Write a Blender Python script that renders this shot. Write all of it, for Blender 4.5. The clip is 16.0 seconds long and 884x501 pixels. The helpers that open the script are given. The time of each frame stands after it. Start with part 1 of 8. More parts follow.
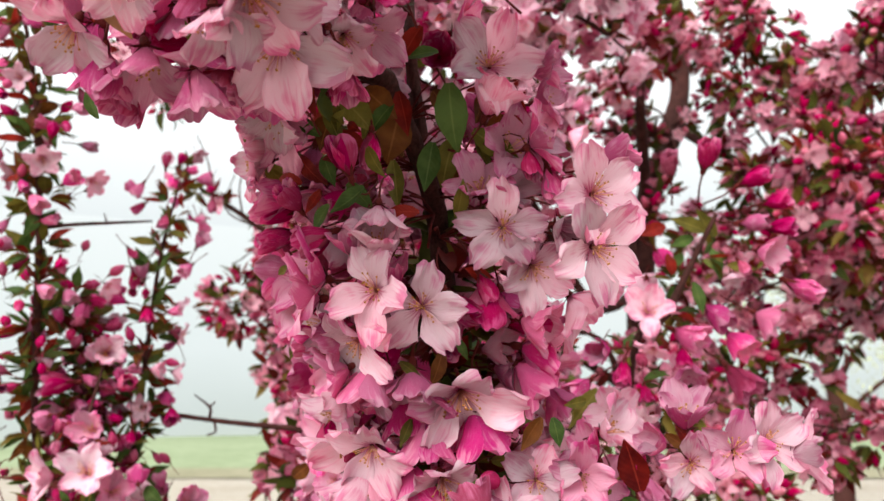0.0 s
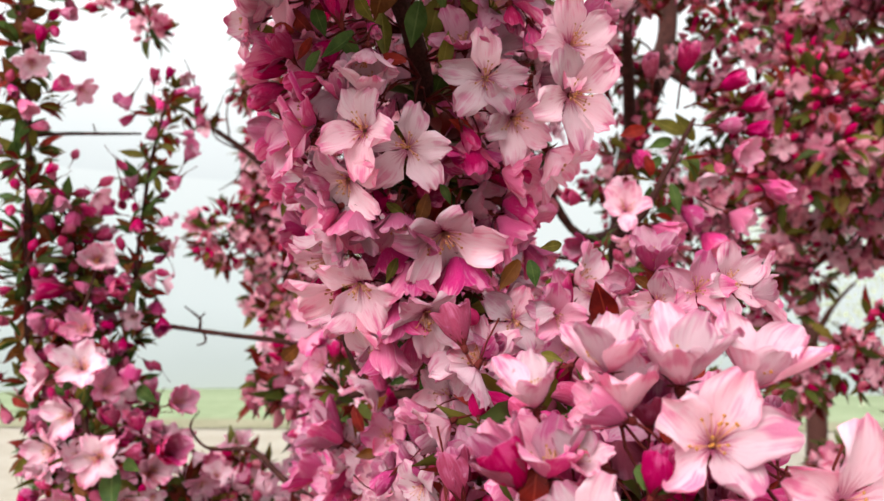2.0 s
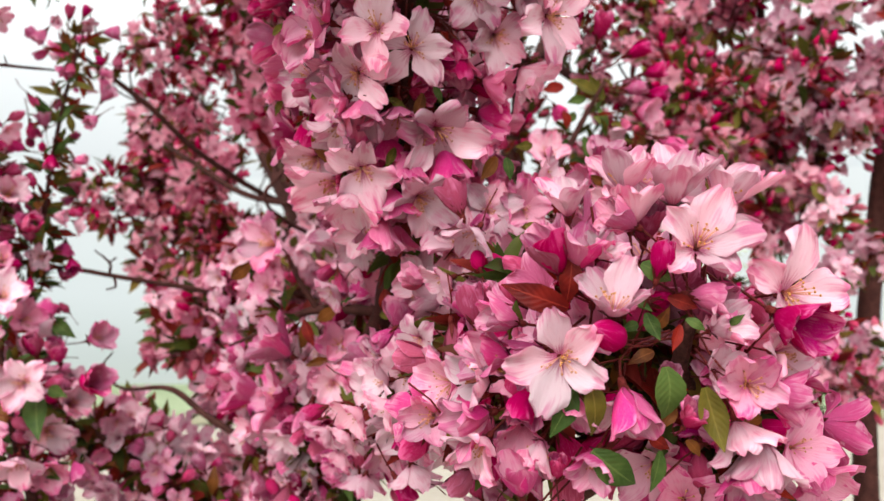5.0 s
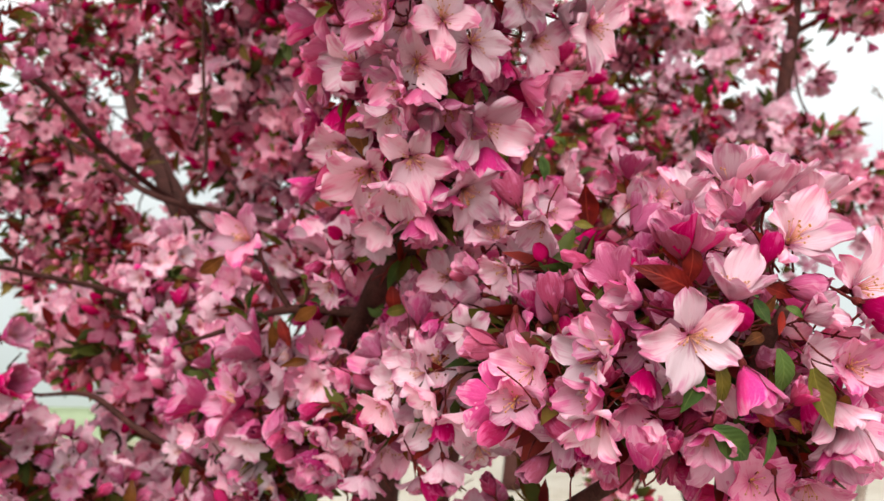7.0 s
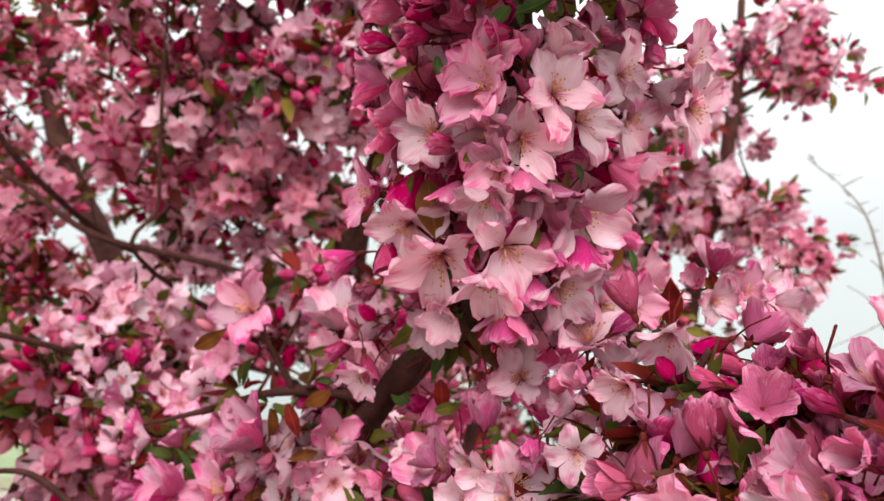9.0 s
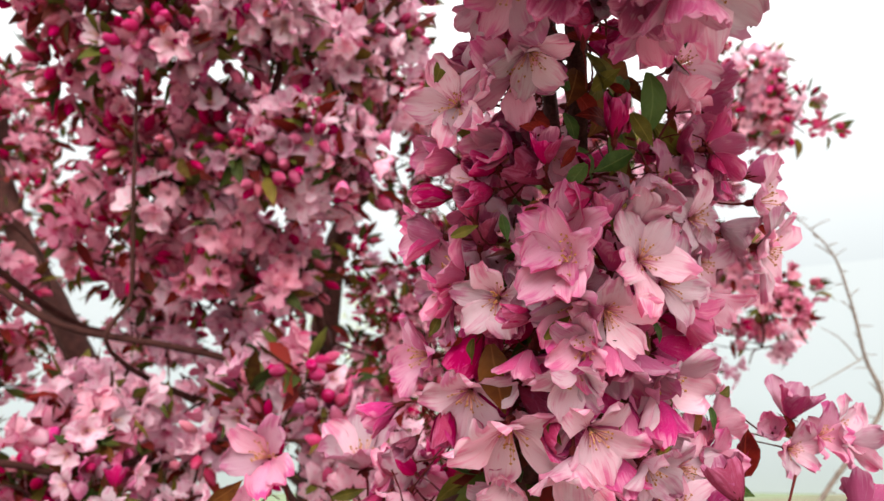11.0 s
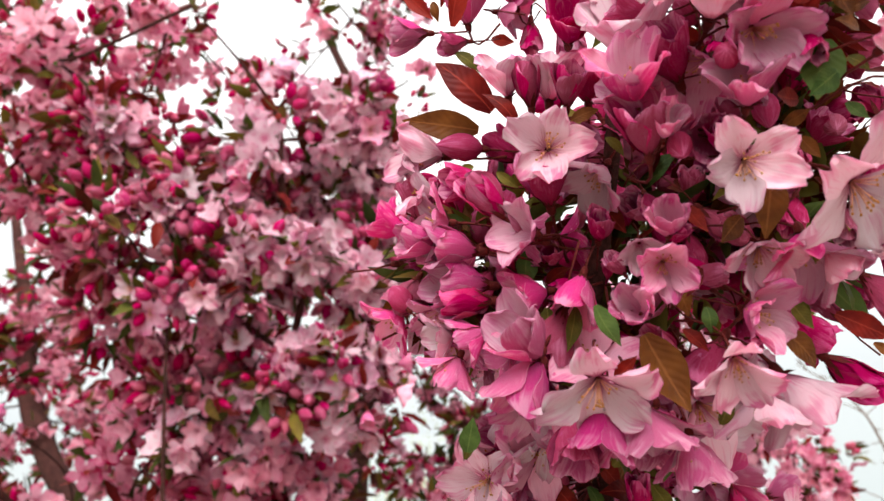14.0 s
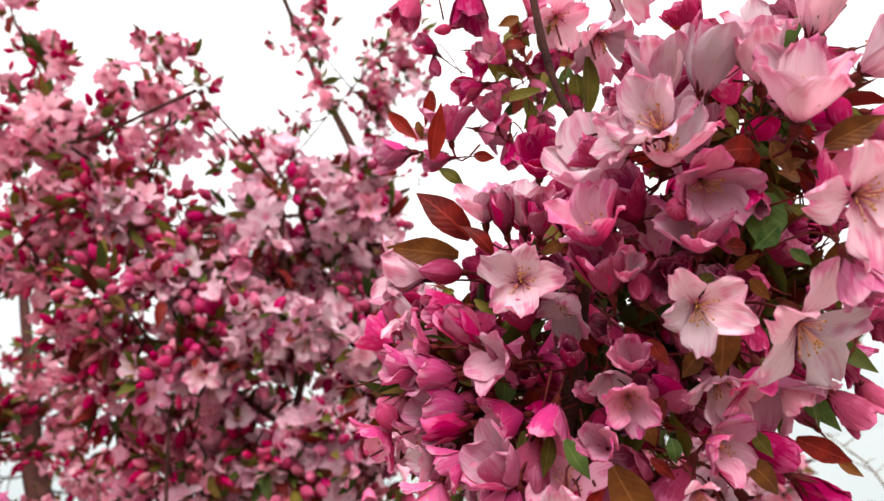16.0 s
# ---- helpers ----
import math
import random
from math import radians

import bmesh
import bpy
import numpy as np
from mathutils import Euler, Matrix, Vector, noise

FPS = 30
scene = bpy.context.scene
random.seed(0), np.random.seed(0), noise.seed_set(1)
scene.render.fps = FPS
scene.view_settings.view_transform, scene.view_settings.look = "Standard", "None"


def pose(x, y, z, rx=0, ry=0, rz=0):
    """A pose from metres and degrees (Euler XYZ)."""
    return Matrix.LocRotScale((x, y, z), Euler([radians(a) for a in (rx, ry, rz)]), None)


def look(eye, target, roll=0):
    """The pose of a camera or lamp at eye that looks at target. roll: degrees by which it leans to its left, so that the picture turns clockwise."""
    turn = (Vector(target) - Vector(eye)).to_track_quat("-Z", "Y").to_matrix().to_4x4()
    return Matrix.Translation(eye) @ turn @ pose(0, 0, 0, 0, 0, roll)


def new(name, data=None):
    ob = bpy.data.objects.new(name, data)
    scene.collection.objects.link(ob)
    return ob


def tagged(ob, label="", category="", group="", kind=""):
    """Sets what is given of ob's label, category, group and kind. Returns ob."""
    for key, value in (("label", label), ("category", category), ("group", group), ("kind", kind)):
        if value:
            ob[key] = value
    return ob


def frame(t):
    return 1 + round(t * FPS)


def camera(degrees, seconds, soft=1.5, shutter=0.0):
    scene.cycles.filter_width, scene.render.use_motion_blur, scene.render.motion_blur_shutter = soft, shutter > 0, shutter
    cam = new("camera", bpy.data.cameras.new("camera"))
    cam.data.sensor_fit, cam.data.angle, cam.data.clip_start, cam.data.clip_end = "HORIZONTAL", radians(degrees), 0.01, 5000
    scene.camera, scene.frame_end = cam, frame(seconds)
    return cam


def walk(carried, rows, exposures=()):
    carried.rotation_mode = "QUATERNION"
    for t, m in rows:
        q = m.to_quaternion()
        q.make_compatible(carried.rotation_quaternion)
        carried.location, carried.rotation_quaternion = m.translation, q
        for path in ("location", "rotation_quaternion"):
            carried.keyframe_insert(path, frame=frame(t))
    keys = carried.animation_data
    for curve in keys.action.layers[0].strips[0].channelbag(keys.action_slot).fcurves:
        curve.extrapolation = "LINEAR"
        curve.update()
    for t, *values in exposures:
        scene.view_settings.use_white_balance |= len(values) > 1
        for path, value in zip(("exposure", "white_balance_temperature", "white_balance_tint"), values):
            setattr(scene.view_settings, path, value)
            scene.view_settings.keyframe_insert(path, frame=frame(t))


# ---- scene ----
cam = camera(60.84, 16.0)
PATH = [
    (0, (0.0174, 0.0389, 1.6186), (-0.0402, 2.0024, 1.9948), -0.18),
    (0.5, (0.0246, 0.0346, 1.6071), (-0.0541, 2.0006, 1.9658), 0.14),
    (1, (0.0190, 0.0346, 1.5854), (-0.0593, 2.0060, 1.9134), 0.31),
    (1.5, (0.0203, 0.0383, 1.5655), (-0.0388, 2.0148, 1.8654), 0.25),
    (2, (0.0187, 0.0261, 1.5554), (-0.0026, 2.0083, 1.8208), 0.25),
    (2.5, (0.0173, 0.0178, 1.5417), (0.0351, 2.0029, 1.7853), 0.11),
    (3, (0.0136, 0.0121, 1.5250), (0.0753, 1.9978, 1.7556), 0.02),
    (3.5, (0.0146, -0.0017, 1.5119), (0.1203, 1.9824, 1.7400), 0.07),
    (4, (-0.0018, -0.0148, 1.4941), (0.1713, 1.9634, 1.7323), 0.07),
    (4.5, (-0.0294, -0.0224, 1.4869), (0.2205, 1.9463, 1.7353), 0.30),
    (7, (-0.1686, 0.0109, 1.4569), (0.5216, 1.8570, 1.7969), 1.83),
    (7.5, (-0.1874, 0.0271, 1.4619), (0.5664, 1.8448, 1.8198), 2.23),
    (8, (-0.2038, 0.0510, 1.4733), (0.6076, 1.8379, 1.8589), 2.70),
    (8.5, (-0.2246, 0.0801, 1.4852), (0.6364, 1.8364, 1.9020), 3.05),
    (11, (-0.2829, 0.1583, 1.5820), (0.7143, 1.8130, 2.0993), -0.26),
    (11.5, (-0.2916, 0.1608, 1.6031), (0.7018, 1.8035, 2.1641), -0.90),
    (12, (-0.2986, 0.1532, 1.6287), (0.6826, 1.7820, 2.2489), -1.79),
    (12.5, (-0.3066, 0.1409, 1.6484), (0.6547, 1.7566, 2.3307), -2.53),
    (13, (-0.3111, 0.1225, 1.6658), (0.6262, 1.7222, 2.4159), -3.09),
    (13.5, (-0.3198, 0.1040, 1.6820), (0.5993, 1.6810, 2.4995), -3.53),
    (14, (-0.3200, 0.0991, 1.6876), (0.5874, 1.6554, 2.5562), -4.04),
    (14.5, (-0.3187, 0.0943, 1.6916), (0.5775, 1.6307, 2.6062), -4.39),
    (15, (-0.3172, 0.0871, 1.6964), (0.5721, 1.6096, 2.6405), -4.69),
    (15.5, (-0.3187, 0.0777, 1.7044), (0.5660, 1.5876, 2.6726), -5.17),
    (16, (-0.3248, 0.0623, 1.7091), (0.5478, 1.5663, 2.6973), -5.01),
]
cam.data.dof.use_dof, cam.data.dof.focus_distance, cam.data.dof.aperture_fstop = True, 0.36, 13.0
walk(cam, [(t, look(eye, target, roll)) for t, eye, target, roll in PATH],
     [(0, 0.09), (2.5, 0.06), (4.5, 0.01), (7, 0.0), (8.5, 0.04), (11, 0.08), (12.5, 0.20), (14, 0.11), (16, 0.03)])
# ---- world, sun ----
SUN_UP, SUN_TURN = radians(35), radians(208)
world = bpy.data.worlds.new("overcast")
scene.world = world
world.use_nodes = True
wn, wl = world.node_tree.nodes, world.node_tree.links
wn.clear()
w_out, w_bg = wn.new("ShaderNodeOutputWorld"), wn.new("ShaderNodeBackground")
w_sky = wn.new("ShaderNodeTexSky")
w_sky.sky_type, w_sky.sun_disc, w_sky.sun_elevation, w_sky.sun_rotation = "NISHITA", False, SUN_UP, SUN_TURN
w_scale = wn.new("ShaderNodeMix")
w_scale.data_type, w_scale.blend_type = "RGBA", "MULTIPLY"
w_scale.inputs["Factor"].default_value = 1.0
wl.new(w_sky.outputs["Color"], w_scale.inputs["A"])
w_scale.inputs["B"].default_value = (0.10, 0.10, 0.10, 1)
# an even cloud cover, brighter overhead than at the horizon
w_co, w_sep, w_ramp = wn.new("ShaderNodeTexCoord"), wn.new("ShaderNodeSeparateXYZ"), wn.new("ShaderNodeValToRGB")
wl.new(w_co.outputs["Generated"], w_sep.inputs[0])
wl.new(w_sep.outputs["Z"], w_ramp.inputs[0])
w_ramp.color_ramp.elements[0].position, w_ramp.color_ramp.elements[0].color = 0.0, (0.60, 0.67, 0.65, 1)
w_ramp.color_ramp.elements[1].position, w_ramp.color_ramp.elements[1].color = 1.0, (1.0, 1.0, 1.0, 1)
for at, c in ((0.2, (0.80, 0.85, 0.85, 1)), (0.32, (0.88, 0.91, 0.91, 1)), (0.55, (0.98, 0.985, 0.98, 1))):
    w_ramp.color_ramp.elements.new(at).color = c
w_gain = wn.new("ShaderNodeMapRange")
w_gain.inputs["From Min"].default_value, w_gain.inputs["From Max"].default_value = 0.20, 0.70
w_gain.inputs["To Min"].default_value, w_gain.inputs["To Max"].default_value = 1.0, 1.75
wl.new(w_sep.outputs["Z"], w_gain.inputs["Value"])
w_cloud = wn.new("ShaderNodeVectorMath")
w_cloud.operation = "SCALE"
wl.new(w_ramp.outputs["Color"], w_cloud.inputs[0])
wl.new(w_gain.outputs[0], w_cloud.inputs["Scale"])
w_mix = wn.new("ShaderNodeMix")
w_mix.data_type = "RGBA"
w_mix.inputs["Factor"].default_value = 0.93
wl.new(w_scale.outputs["Result"], w_mix.inputs["A"])
wl.new(w_cloud.outputs[0], w_mix.inputs["B"])
wl.new(w_mix.outputs["Result"], w_bg.inputs["Color"])
w_bg.inputs["Strength"].default_value = 1.03
wl.new(w_bg.outputs[0], w_out.inputs[0])

sun = new("sun", bpy.data.lights.new("sun", "SUN"))
sun.data.energy, sun.data.angle, sun.data.color = 5.0, radians(50), (1.0, 0.985, 0.935)
sun.matrix_world = look((-4.32, -8.12, 6.44), (0, 0, 0))
tagged(sun, kind="structure")


# ---- materials ----
def material(name, rough=0.6, spec=0.3):
    m = bpy.data.materials.new(name)
    m.use_nodes = True
    b = m.node_tree.nodes["Principled BSDF"]
    b.inputs["Roughness"].default_value, b.inputs["Specular IOR Level"].default_value = rough, spec
    return m, m.node_tree.nodes, m.node_tree.links, b


def ramp(nodes, stops):
    r = nodes.new("ShaderNodeValToRGB")
    el = r.color_ramp.elements
    while len(el) < len(stops):
        el.new(0.5)
    for e, (at, c) in zip(el, stops):
        e.position, e.color = at, (*c, 1)
    return r


def petal_material(name, base, body, rim, glow=0.35, island=False):
    """A thin petal: pale claw, body colour, darker rim and faint veins; light shines through it."""
    m, n, l, b = material(name, 0.7, 0.04)
    uv, sep = n.new("ShaderNodeUVMap"), n.new("ShaderNodeSeparateXYZ")
    l.new(uv.outputs[0], sep.inputs[0])
    r = ramp(n, [(0.0, base), (0.33, body), (0.58, body), (0.95, rim)])
    # the veins run along the petal
    scale = n.new("ShaderNodeVectorMath")
    scale.operation = "MULTIPLY"
    scale.inputs[1].default_value = (16, 1.6, 1)
    l.new(uv.outputs[0], scale.inputs[0])
    vein = n.new("ShaderNodeTexNoise")
    vein.inputs["Scale"].default_value, vein.inputs["Detail"].default_value = 1.0, 1.75
    l.new(scale.outputs[0], vein.inputs[0])
    blot = n.new("ShaderNodeTexNoise")
    blot.inputs["Scale"].default_value = 60
    co = n.new("ShaderNodeTexCoord")
    l.new(co.outputs["Object"], blot.inputs[0])
    def calc(op, a, b_, c_=None):
        k = n.new("ShaderNodeMath")
        k.operation = op
        for i, q in enumerate((a, b_, c_)):
            if q is None:
                continue
            if isinstance(q, (int, float)):
                k.inputs[i].default_value = q
            else:
                l.new(q, k.inputs[i])
        return k.outputs[0]

    off = calc("ABSOLUTE", calc("MULTIPLY_ADD", sep.outputs["X"], 2.0, -1.0), 0.0)
    side = calc("POWER", off, 3.0)
    rim_v = calc("POWER", sep.outputs["Y"], 2.2)
    edge = calc("MAXIMUM", calc("MULTIPLY", side, rim_v), calc("POWER", sep.outputs["Y"], 5.0))
    patch = n.new("ShaderNodeTexNoise")
    patch.inputs["Scale"].default_value, patch.inputs["Detail"].default_value = 2.6, 1.0
    patch.noise_dimensions = "4D"
    l.new(uv.outputs[0], patch.inputs["Vector"])
    l.new(calc("MULTIPLY", n.new("ShaderNodeObjectInfo").outputs["Random"], 40.0), patch.inputs["W"])
    flush = calc("MULTIPLY", calc("MAXIMUM", calc("SUBTRACT", patch.outputs["Fac"], 0.5), 0.0), calc("MULTIPLY", sep.outputs["Y"], 2.5))
    rough_v = calc("MULTIPLY_ADD", vein.outputs["Fac"], 0.95, -0.475)
    along = calc("MULTIPLY_ADD", calc("MINIMUM", sep.outputs["Y"], 0.5), 1.0, rough_v)
    l.new(calc("ADD", calc("MULTIPLY_ADD", edge, 0.28, along), flush), r.inputs[0])
    # every petal a little lighter or darker than its neighbour
    if island:
        rnd = n.new("ShaderNodeNewGeometry").outputs["Random Per Island"]
    else:
        rnd = n.new("ShaderNodeObjectInfo").outputs["Random"]
    vary = n.new("ShaderNodeMapRange")
    vary.inputs["To Min"].default_value, vary.inputs["To Max"].default_value = (1.18, 0.70) if island else (0.72, 1.10)
    own = calc("FRACT", calc("MULTIPLY", rnd, 7.31), 0.0)
    l.new(own if island else rnd, vary.inputs["Value"])
    sat = n.new("ShaderNodeMapRange")
    sat.inputs["To Min"].default_value, sat.inputs["To Max"].default_value = 1.18, 0.84
    l.new(blot.outputs["Fac"], sat.inputs["Value"])
    # and a little deeper or paler in colour
    depth = n.new("ShaderNodeMapRange")
    depth.inputs["To Min"].default_value, depth.inputs["To Max"].default_value = (0.66, 1.2) if island else (0.82, 1.12)
    l.new(own, depth.inputs["Value"])
    hsv = n.new("ShaderNodeHueSaturation")
    l.new(r.outputs["Color"], hsv.inputs["Color"])
    l.new(vary.outputs[0], hsv.inputs["Value"])
    l.new(calc("MULTIPLY", sat.outputs[0], depth.outputs[0]), hsv.inputs["Saturation"])
    l.new(hsv.outputs[0], b.inputs["Base Color"])
    bump = n.new("ShaderNodeBump")
    bump.inputs["Strength"].default_value, bump.inputs["Distance"].default_value = 0.45, 0.0012
    crease = n.new("ShaderNodeTexNoise")
    crease.inputs["Scale"].default_value, crease.inputs["Detail"].default_value = 1.0, 2.0
    fold = n.new("ShaderNodeVectorMath")
    fold.operation = "MULTIPLY"
    fold.inputs[1].default_value = (5.0, 2.2, 1)
    l.new(uv.outputs[0], fold.inputs[0])
    crease.noise_dimensions = "4D"
    l.new(fold.outputs[0], crease.inputs["Vector"])
    l.new(calc("MULTIPLY", rnd, 23.0), crease.inputs["W"])
    l.new(calc("MULTIPLY_ADD", crease.outputs["Fac"], 2.2, calc("MULTIPLY", vein.outputs["Fac"], 0.5)), bump.inputs["Height"])
    l.new(bump.outputs[0], b.inputs["Normal"])
    thin, mix = n.new("ShaderNodeBsdfTranslucent"), n.new("ShaderNodeMixShader")
    through_it = n.new("ShaderNodeGamma")
    through_it.inputs["Gamma"].default_value = 1.35
    l.new(hsv.outputs[0], through_it.inputs["Color"])
    l.new(through_it.outputs[0], thin.inputs["Color"])
    mix.inputs[0].default_value = glow
    l.new(b.outputs[0], mix.inputs[1])
    l.new(thin.outputs[0], mix.inputs[2])
    l.new(mix.outputs[0], n["Material Output"].inputs["Surface"])
    return m


def leaf_material(name, dark, light, glow=0.3):
    m, n, l, b = material(name, 0.5, 0.14)
    uv, co = n.new("ShaderNodeUVMap"), n.new("ShaderNodeTexCoord")
    sep, no, wav = n.new("ShaderNodeSeparateXYZ"), n.new("ShaderNodeTexNoise"), n.new("ShaderNodeTexWave")
    l.new(uv.outputs[0], sep.inputs[0])
    no.inputs["Scale"].default_value, no.inputs["Detail"].default_value = 3.5, 3
    l.new(co.outputs["Object"], no.inputs[0])
    rnd = n.new("ShaderNodeObjectInfo")
    tone = n.new("ShaderNodeMath")
    tone.operation = "MULTIPLY_ADD"
    l.new(rnd.outputs["Random"], tone.inputs[0])
    tone.inputs[1].default_value = 0.5
    l.new(no.outputs["Fac"], tone.inputs[2])
    r = ramp(n, [(0.4, dark), (1.0, light)])
    l.new(tone.outputs[0], r.inputs[0])
    # side veins slant away from the midrib
    off = n.new("ShaderNodeMath")
    off.operation = "SUBTRACT"
    l.new(sep.outputs["X"], off.inputs[0])
    off.inputs[1].default_value = 0.5
    absn = n.new("ShaderNodeMath")
    absn.operation = "ABSOLUTE"
    l.new(off.outputs[0], absn.inputs[0])
    slant = n.new("ShaderNodeMath")
    slant.operation = "MULTIPLY_ADD"
    l.new(absn.outputs[0], slant.inputs[0])
    slant.inputs[1].default_value = -0.5
    l.new(sep.outputs["Y"], slant.inputs[2])
    comb = n.new("ShaderNodeCombineXYZ")
    l.new(slant.outputs[0], comb.inputs[0])
    wav.inputs["Scale"].default_value = 2.6
    l.new(comb.outputs[0], wav.inputs[0])
    rib = n.new("ShaderNodeMapRange")
    rib.inputs["From Min"].default_value, rib.inputs["From Max"].default_value = 0.0, 0.05
    rib.inputs["To Min"].default_value, rib.inputs["To Max"].default_value = 0.55, 0.0
    l.new(absn.outputs[0], rib.inputs["Value"])
    mixc = n.new("ShaderNodeMix")
    mixc.data_type = "RGBA"
    l.new(rib.outputs[0], mixc.inputs["Factor"])
    l.new(r.outputs[0], mixc.inputs["A"])
    mixc.inputs["B"].default_value = (light[0] * 1.5 + 0.05, light[1] * 1.5 + 0.03, light[2] * 1.5 + 0.02, 1)
    l.new(mixc.outputs["Result"], b.inputs["Base Color"])
    bump = n.new("ShaderNodeBump")
    bump.inputs["Strength"].default_value, bump.inputs["Distance"].default_value = 0.25, 0.0006
    l.new(wav.outputs["Fac"], bump.inputs["Height"])
    l.new(bump.outputs[0], b.inputs["Normal"])
    thin, mix = n.new("ShaderNodeBsdfTranslucent"), n.new("ShaderNodeMixShader")
    l.new(mixc.outputs["Result"], thin.inputs["Color"])
    mix.inputs[0].default_value = glow
    l.new(b.outputs[0], mix.inputs[1])
    l.new(thin.outputs[0], mix.inputs[2])
    l.new(mix.outputs[0], n["Material Output"].inputs["Surface"])
    return m


def speckled(name, dark, light, scale, rough=0.7, spec=0.2, bump_m=0.001, glow=0.0):
    """Two colours mixed by noise at two scales, with fine relief."""
    m, n, l, b = material(name, rough, spec)
    co = n.new("ShaderNodeTexCoord")
    big, fine = n.new("ShaderNodeTexNoise"), n.new("ShaderNodeTexNoise")
    big.inputs["Scale"].default_value, fine.inputs["Scale"].default_value = scale, scale * 9
    fine.inputs["Detail"].default_value = 4
    add = n.new("ShaderNodeMath")
    add.operation = "MULTIPLY_ADD"
    add.inputs[1].default_value = 0.5
    half = n.new("ShaderNodeMath")
    half.operation = "MULTIPLY"
    half.inputs[1].default_value = 0.5
    for t in (big, fine):
        l.new(co.outputs["Object"], t.inputs[0])
    l.new(fine.outputs["Fac"], half.inputs[0])
    l.new(big.outputs["Fac"], add.inputs[0])
    l.new(half.outputs[0], add.inputs[2])
    r = ramp(n, [(0.35, dark), (0.65, light)])
    l.new(add.outputs[0], r.inputs[0])
    l.new(r.outputs[0], b.inputs["Base Color"])
    bump = n.new("ShaderNodeBump")
    bump.inputs["Strength"].default_value, bump.inputs["Distance"].default_value = 0.6, bump_m
    l.new(fine.outputs["Fac"], bump.inputs["Height"])
    l.new(bump.outputs[0], b.inputs["Normal"])
    if glow:
        thin, mix = n.new("ShaderNodeBsdfTranslucent"), n.new("ShaderNodeMixShader")
        l.new(r.outputs[0], thin.inputs["Color"])
        mix.inputs[0].default_value = glow
        l.new(b.outputs[0], mix.inputs[1])
        l.new(thin.outputs[0], mix.inputs[2])
        l.new(mix.outputs[0], n["Material Output"].inputs["Surface"])
    return m


def mixed_leaves(name):
    """Small leaves of one mesh, each with its own tone from green to dark red."""
    m, n, l, b = material(name, 0.55, 0.1)
    geo, co, no = n.new("ShaderNodeNewGeometry"), n.new("ShaderNodeTexCoord"), n.new("ShaderNodeTexNoise")
    no.inputs["Scale"].default_value, no.inputs["Detail"].default_value = 90, 3
    l.new(co.outputs["Object"], no.inputs[0])
    add = n.new("ShaderNodeMath")
    add.operation = "MULTIPLY_ADD"
    l.new(no.outputs["Fac"], add.inputs[0])
    add.inputs[1].default_value = 0.24
    l.new(geo.outputs["Random Per Island"], add.inputs[2])
    r = ramp(n, [(0.1, (0.020, 0.030, 0.007)), (0.38, (0.080, 0.088, 0.016)), (0.60, (0.15, 0.105, 0.016)), (0.76, (0.06, 0.018, 0.006)), (0.90, (0.09, 0.005, 0.006)), (1.0, (0.16, 0.014, 0.010))])
    l.new(add.outputs[0], r.inputs[0])
    l.new(r.outputs[0], b.inputs["Base Color"])
    thin, mix = n.new("ShaderNodeBsdfTranslucent"), n.new("ShaderNodeMixShader")
    l.new(r.outputs[0], thin.inputs["Color"])
    mix.inputs[0].default_value = 0.2
    l.new(b.outputs[0], mix.inputs[1])
    l.new(thin.outputs[0], mix.inputs[2])
    l.new(mix.outputs[0], n["Material Output"].inputs["Surface"])
    return m


PETAL_MATS = [
    petal_material("petal_pale", (0.62, 0.11, 0.27), (0.93, 0.685, 0.77), (0.84, 0.32, 0.51), 0.47),
    petal_material("petal_pink", (0.82, 0.25, 0.46), (0.88, 0.46, 0.625), (0.79, 0.19, 0.42), 0.47),
    petal_material("petal_deep", (0.46, 0.020, 0.12), (0.64, 0.068, 0.26), (0.87, 0.37, 0.57), 0.42),
]
PETAL_BACKS = [
    petal_material("petal_pale_back", (0.82, 0.24, 0.44), (0.92, 0.62, 0.725), (0.83, 0.32, 0.49), 0.47),
    petal_material("petal_pink_back", (0.78, 0.15, 0.38), (0.76, 0.125, 0.35), (0.87, 0.38, 0.57), 0.47),
    petal_material("petal_deep_back", (0.40, 0.012, 0.07), (0.58, 0.032, 0.15), (0.78, 0.15, 0.36), 0.45),
]
FAR_PETAL = petal_material("petal_shade", (0.46, 0.024, 0.11), (0.88, 0.40, 0.53), (0.74, 0.095, 0.26), 0.56, True)
FAR_PALE = petal_material("petal_light", (0.72, 0.13, 0.30), (0.93, 0.64, 0.745), (0.86, 0.34, 0.53), 0.60, True)
FAR_BUD = petal_material("bud_shade", (0.30, 0.006, 0.035), (0.58, 0.018, 0.105), (0.72, 0.07, 0.22), 0.36, True)
# the field tree's young green, with the paleness of mist mixed in
HAZED_LEAF = speckled("hazed_leaf", (0.42, 0.48, 0.30), (0.58, 0.62, 0.46), 2.0, 0.6, 0.2, 0.001, 0.3)
STALK = speckled("red_stalk", (0.05, 0.004, 0.006), (0.15, 0.020, 0.016), 120, 0.6, 0.1, 0.0002)
FILAMENT = speckled("stamen_thread", (0.68, 0.28, 0.22), (0.82, 0.46, 0.28), 200, 0.6, 0.2, 0.0001)
ANTHER = speckled("anther", (0.28, 0.07, 0.025), (0.70, 0.36, 0.08), 300, 0.7, 0.1, 0.0001)
BARK = speckled("bark", (0.020, 0.007, 0.006), (0.082, 0.029, 0.024), 60, 0.8, 0.1, 0.0015)
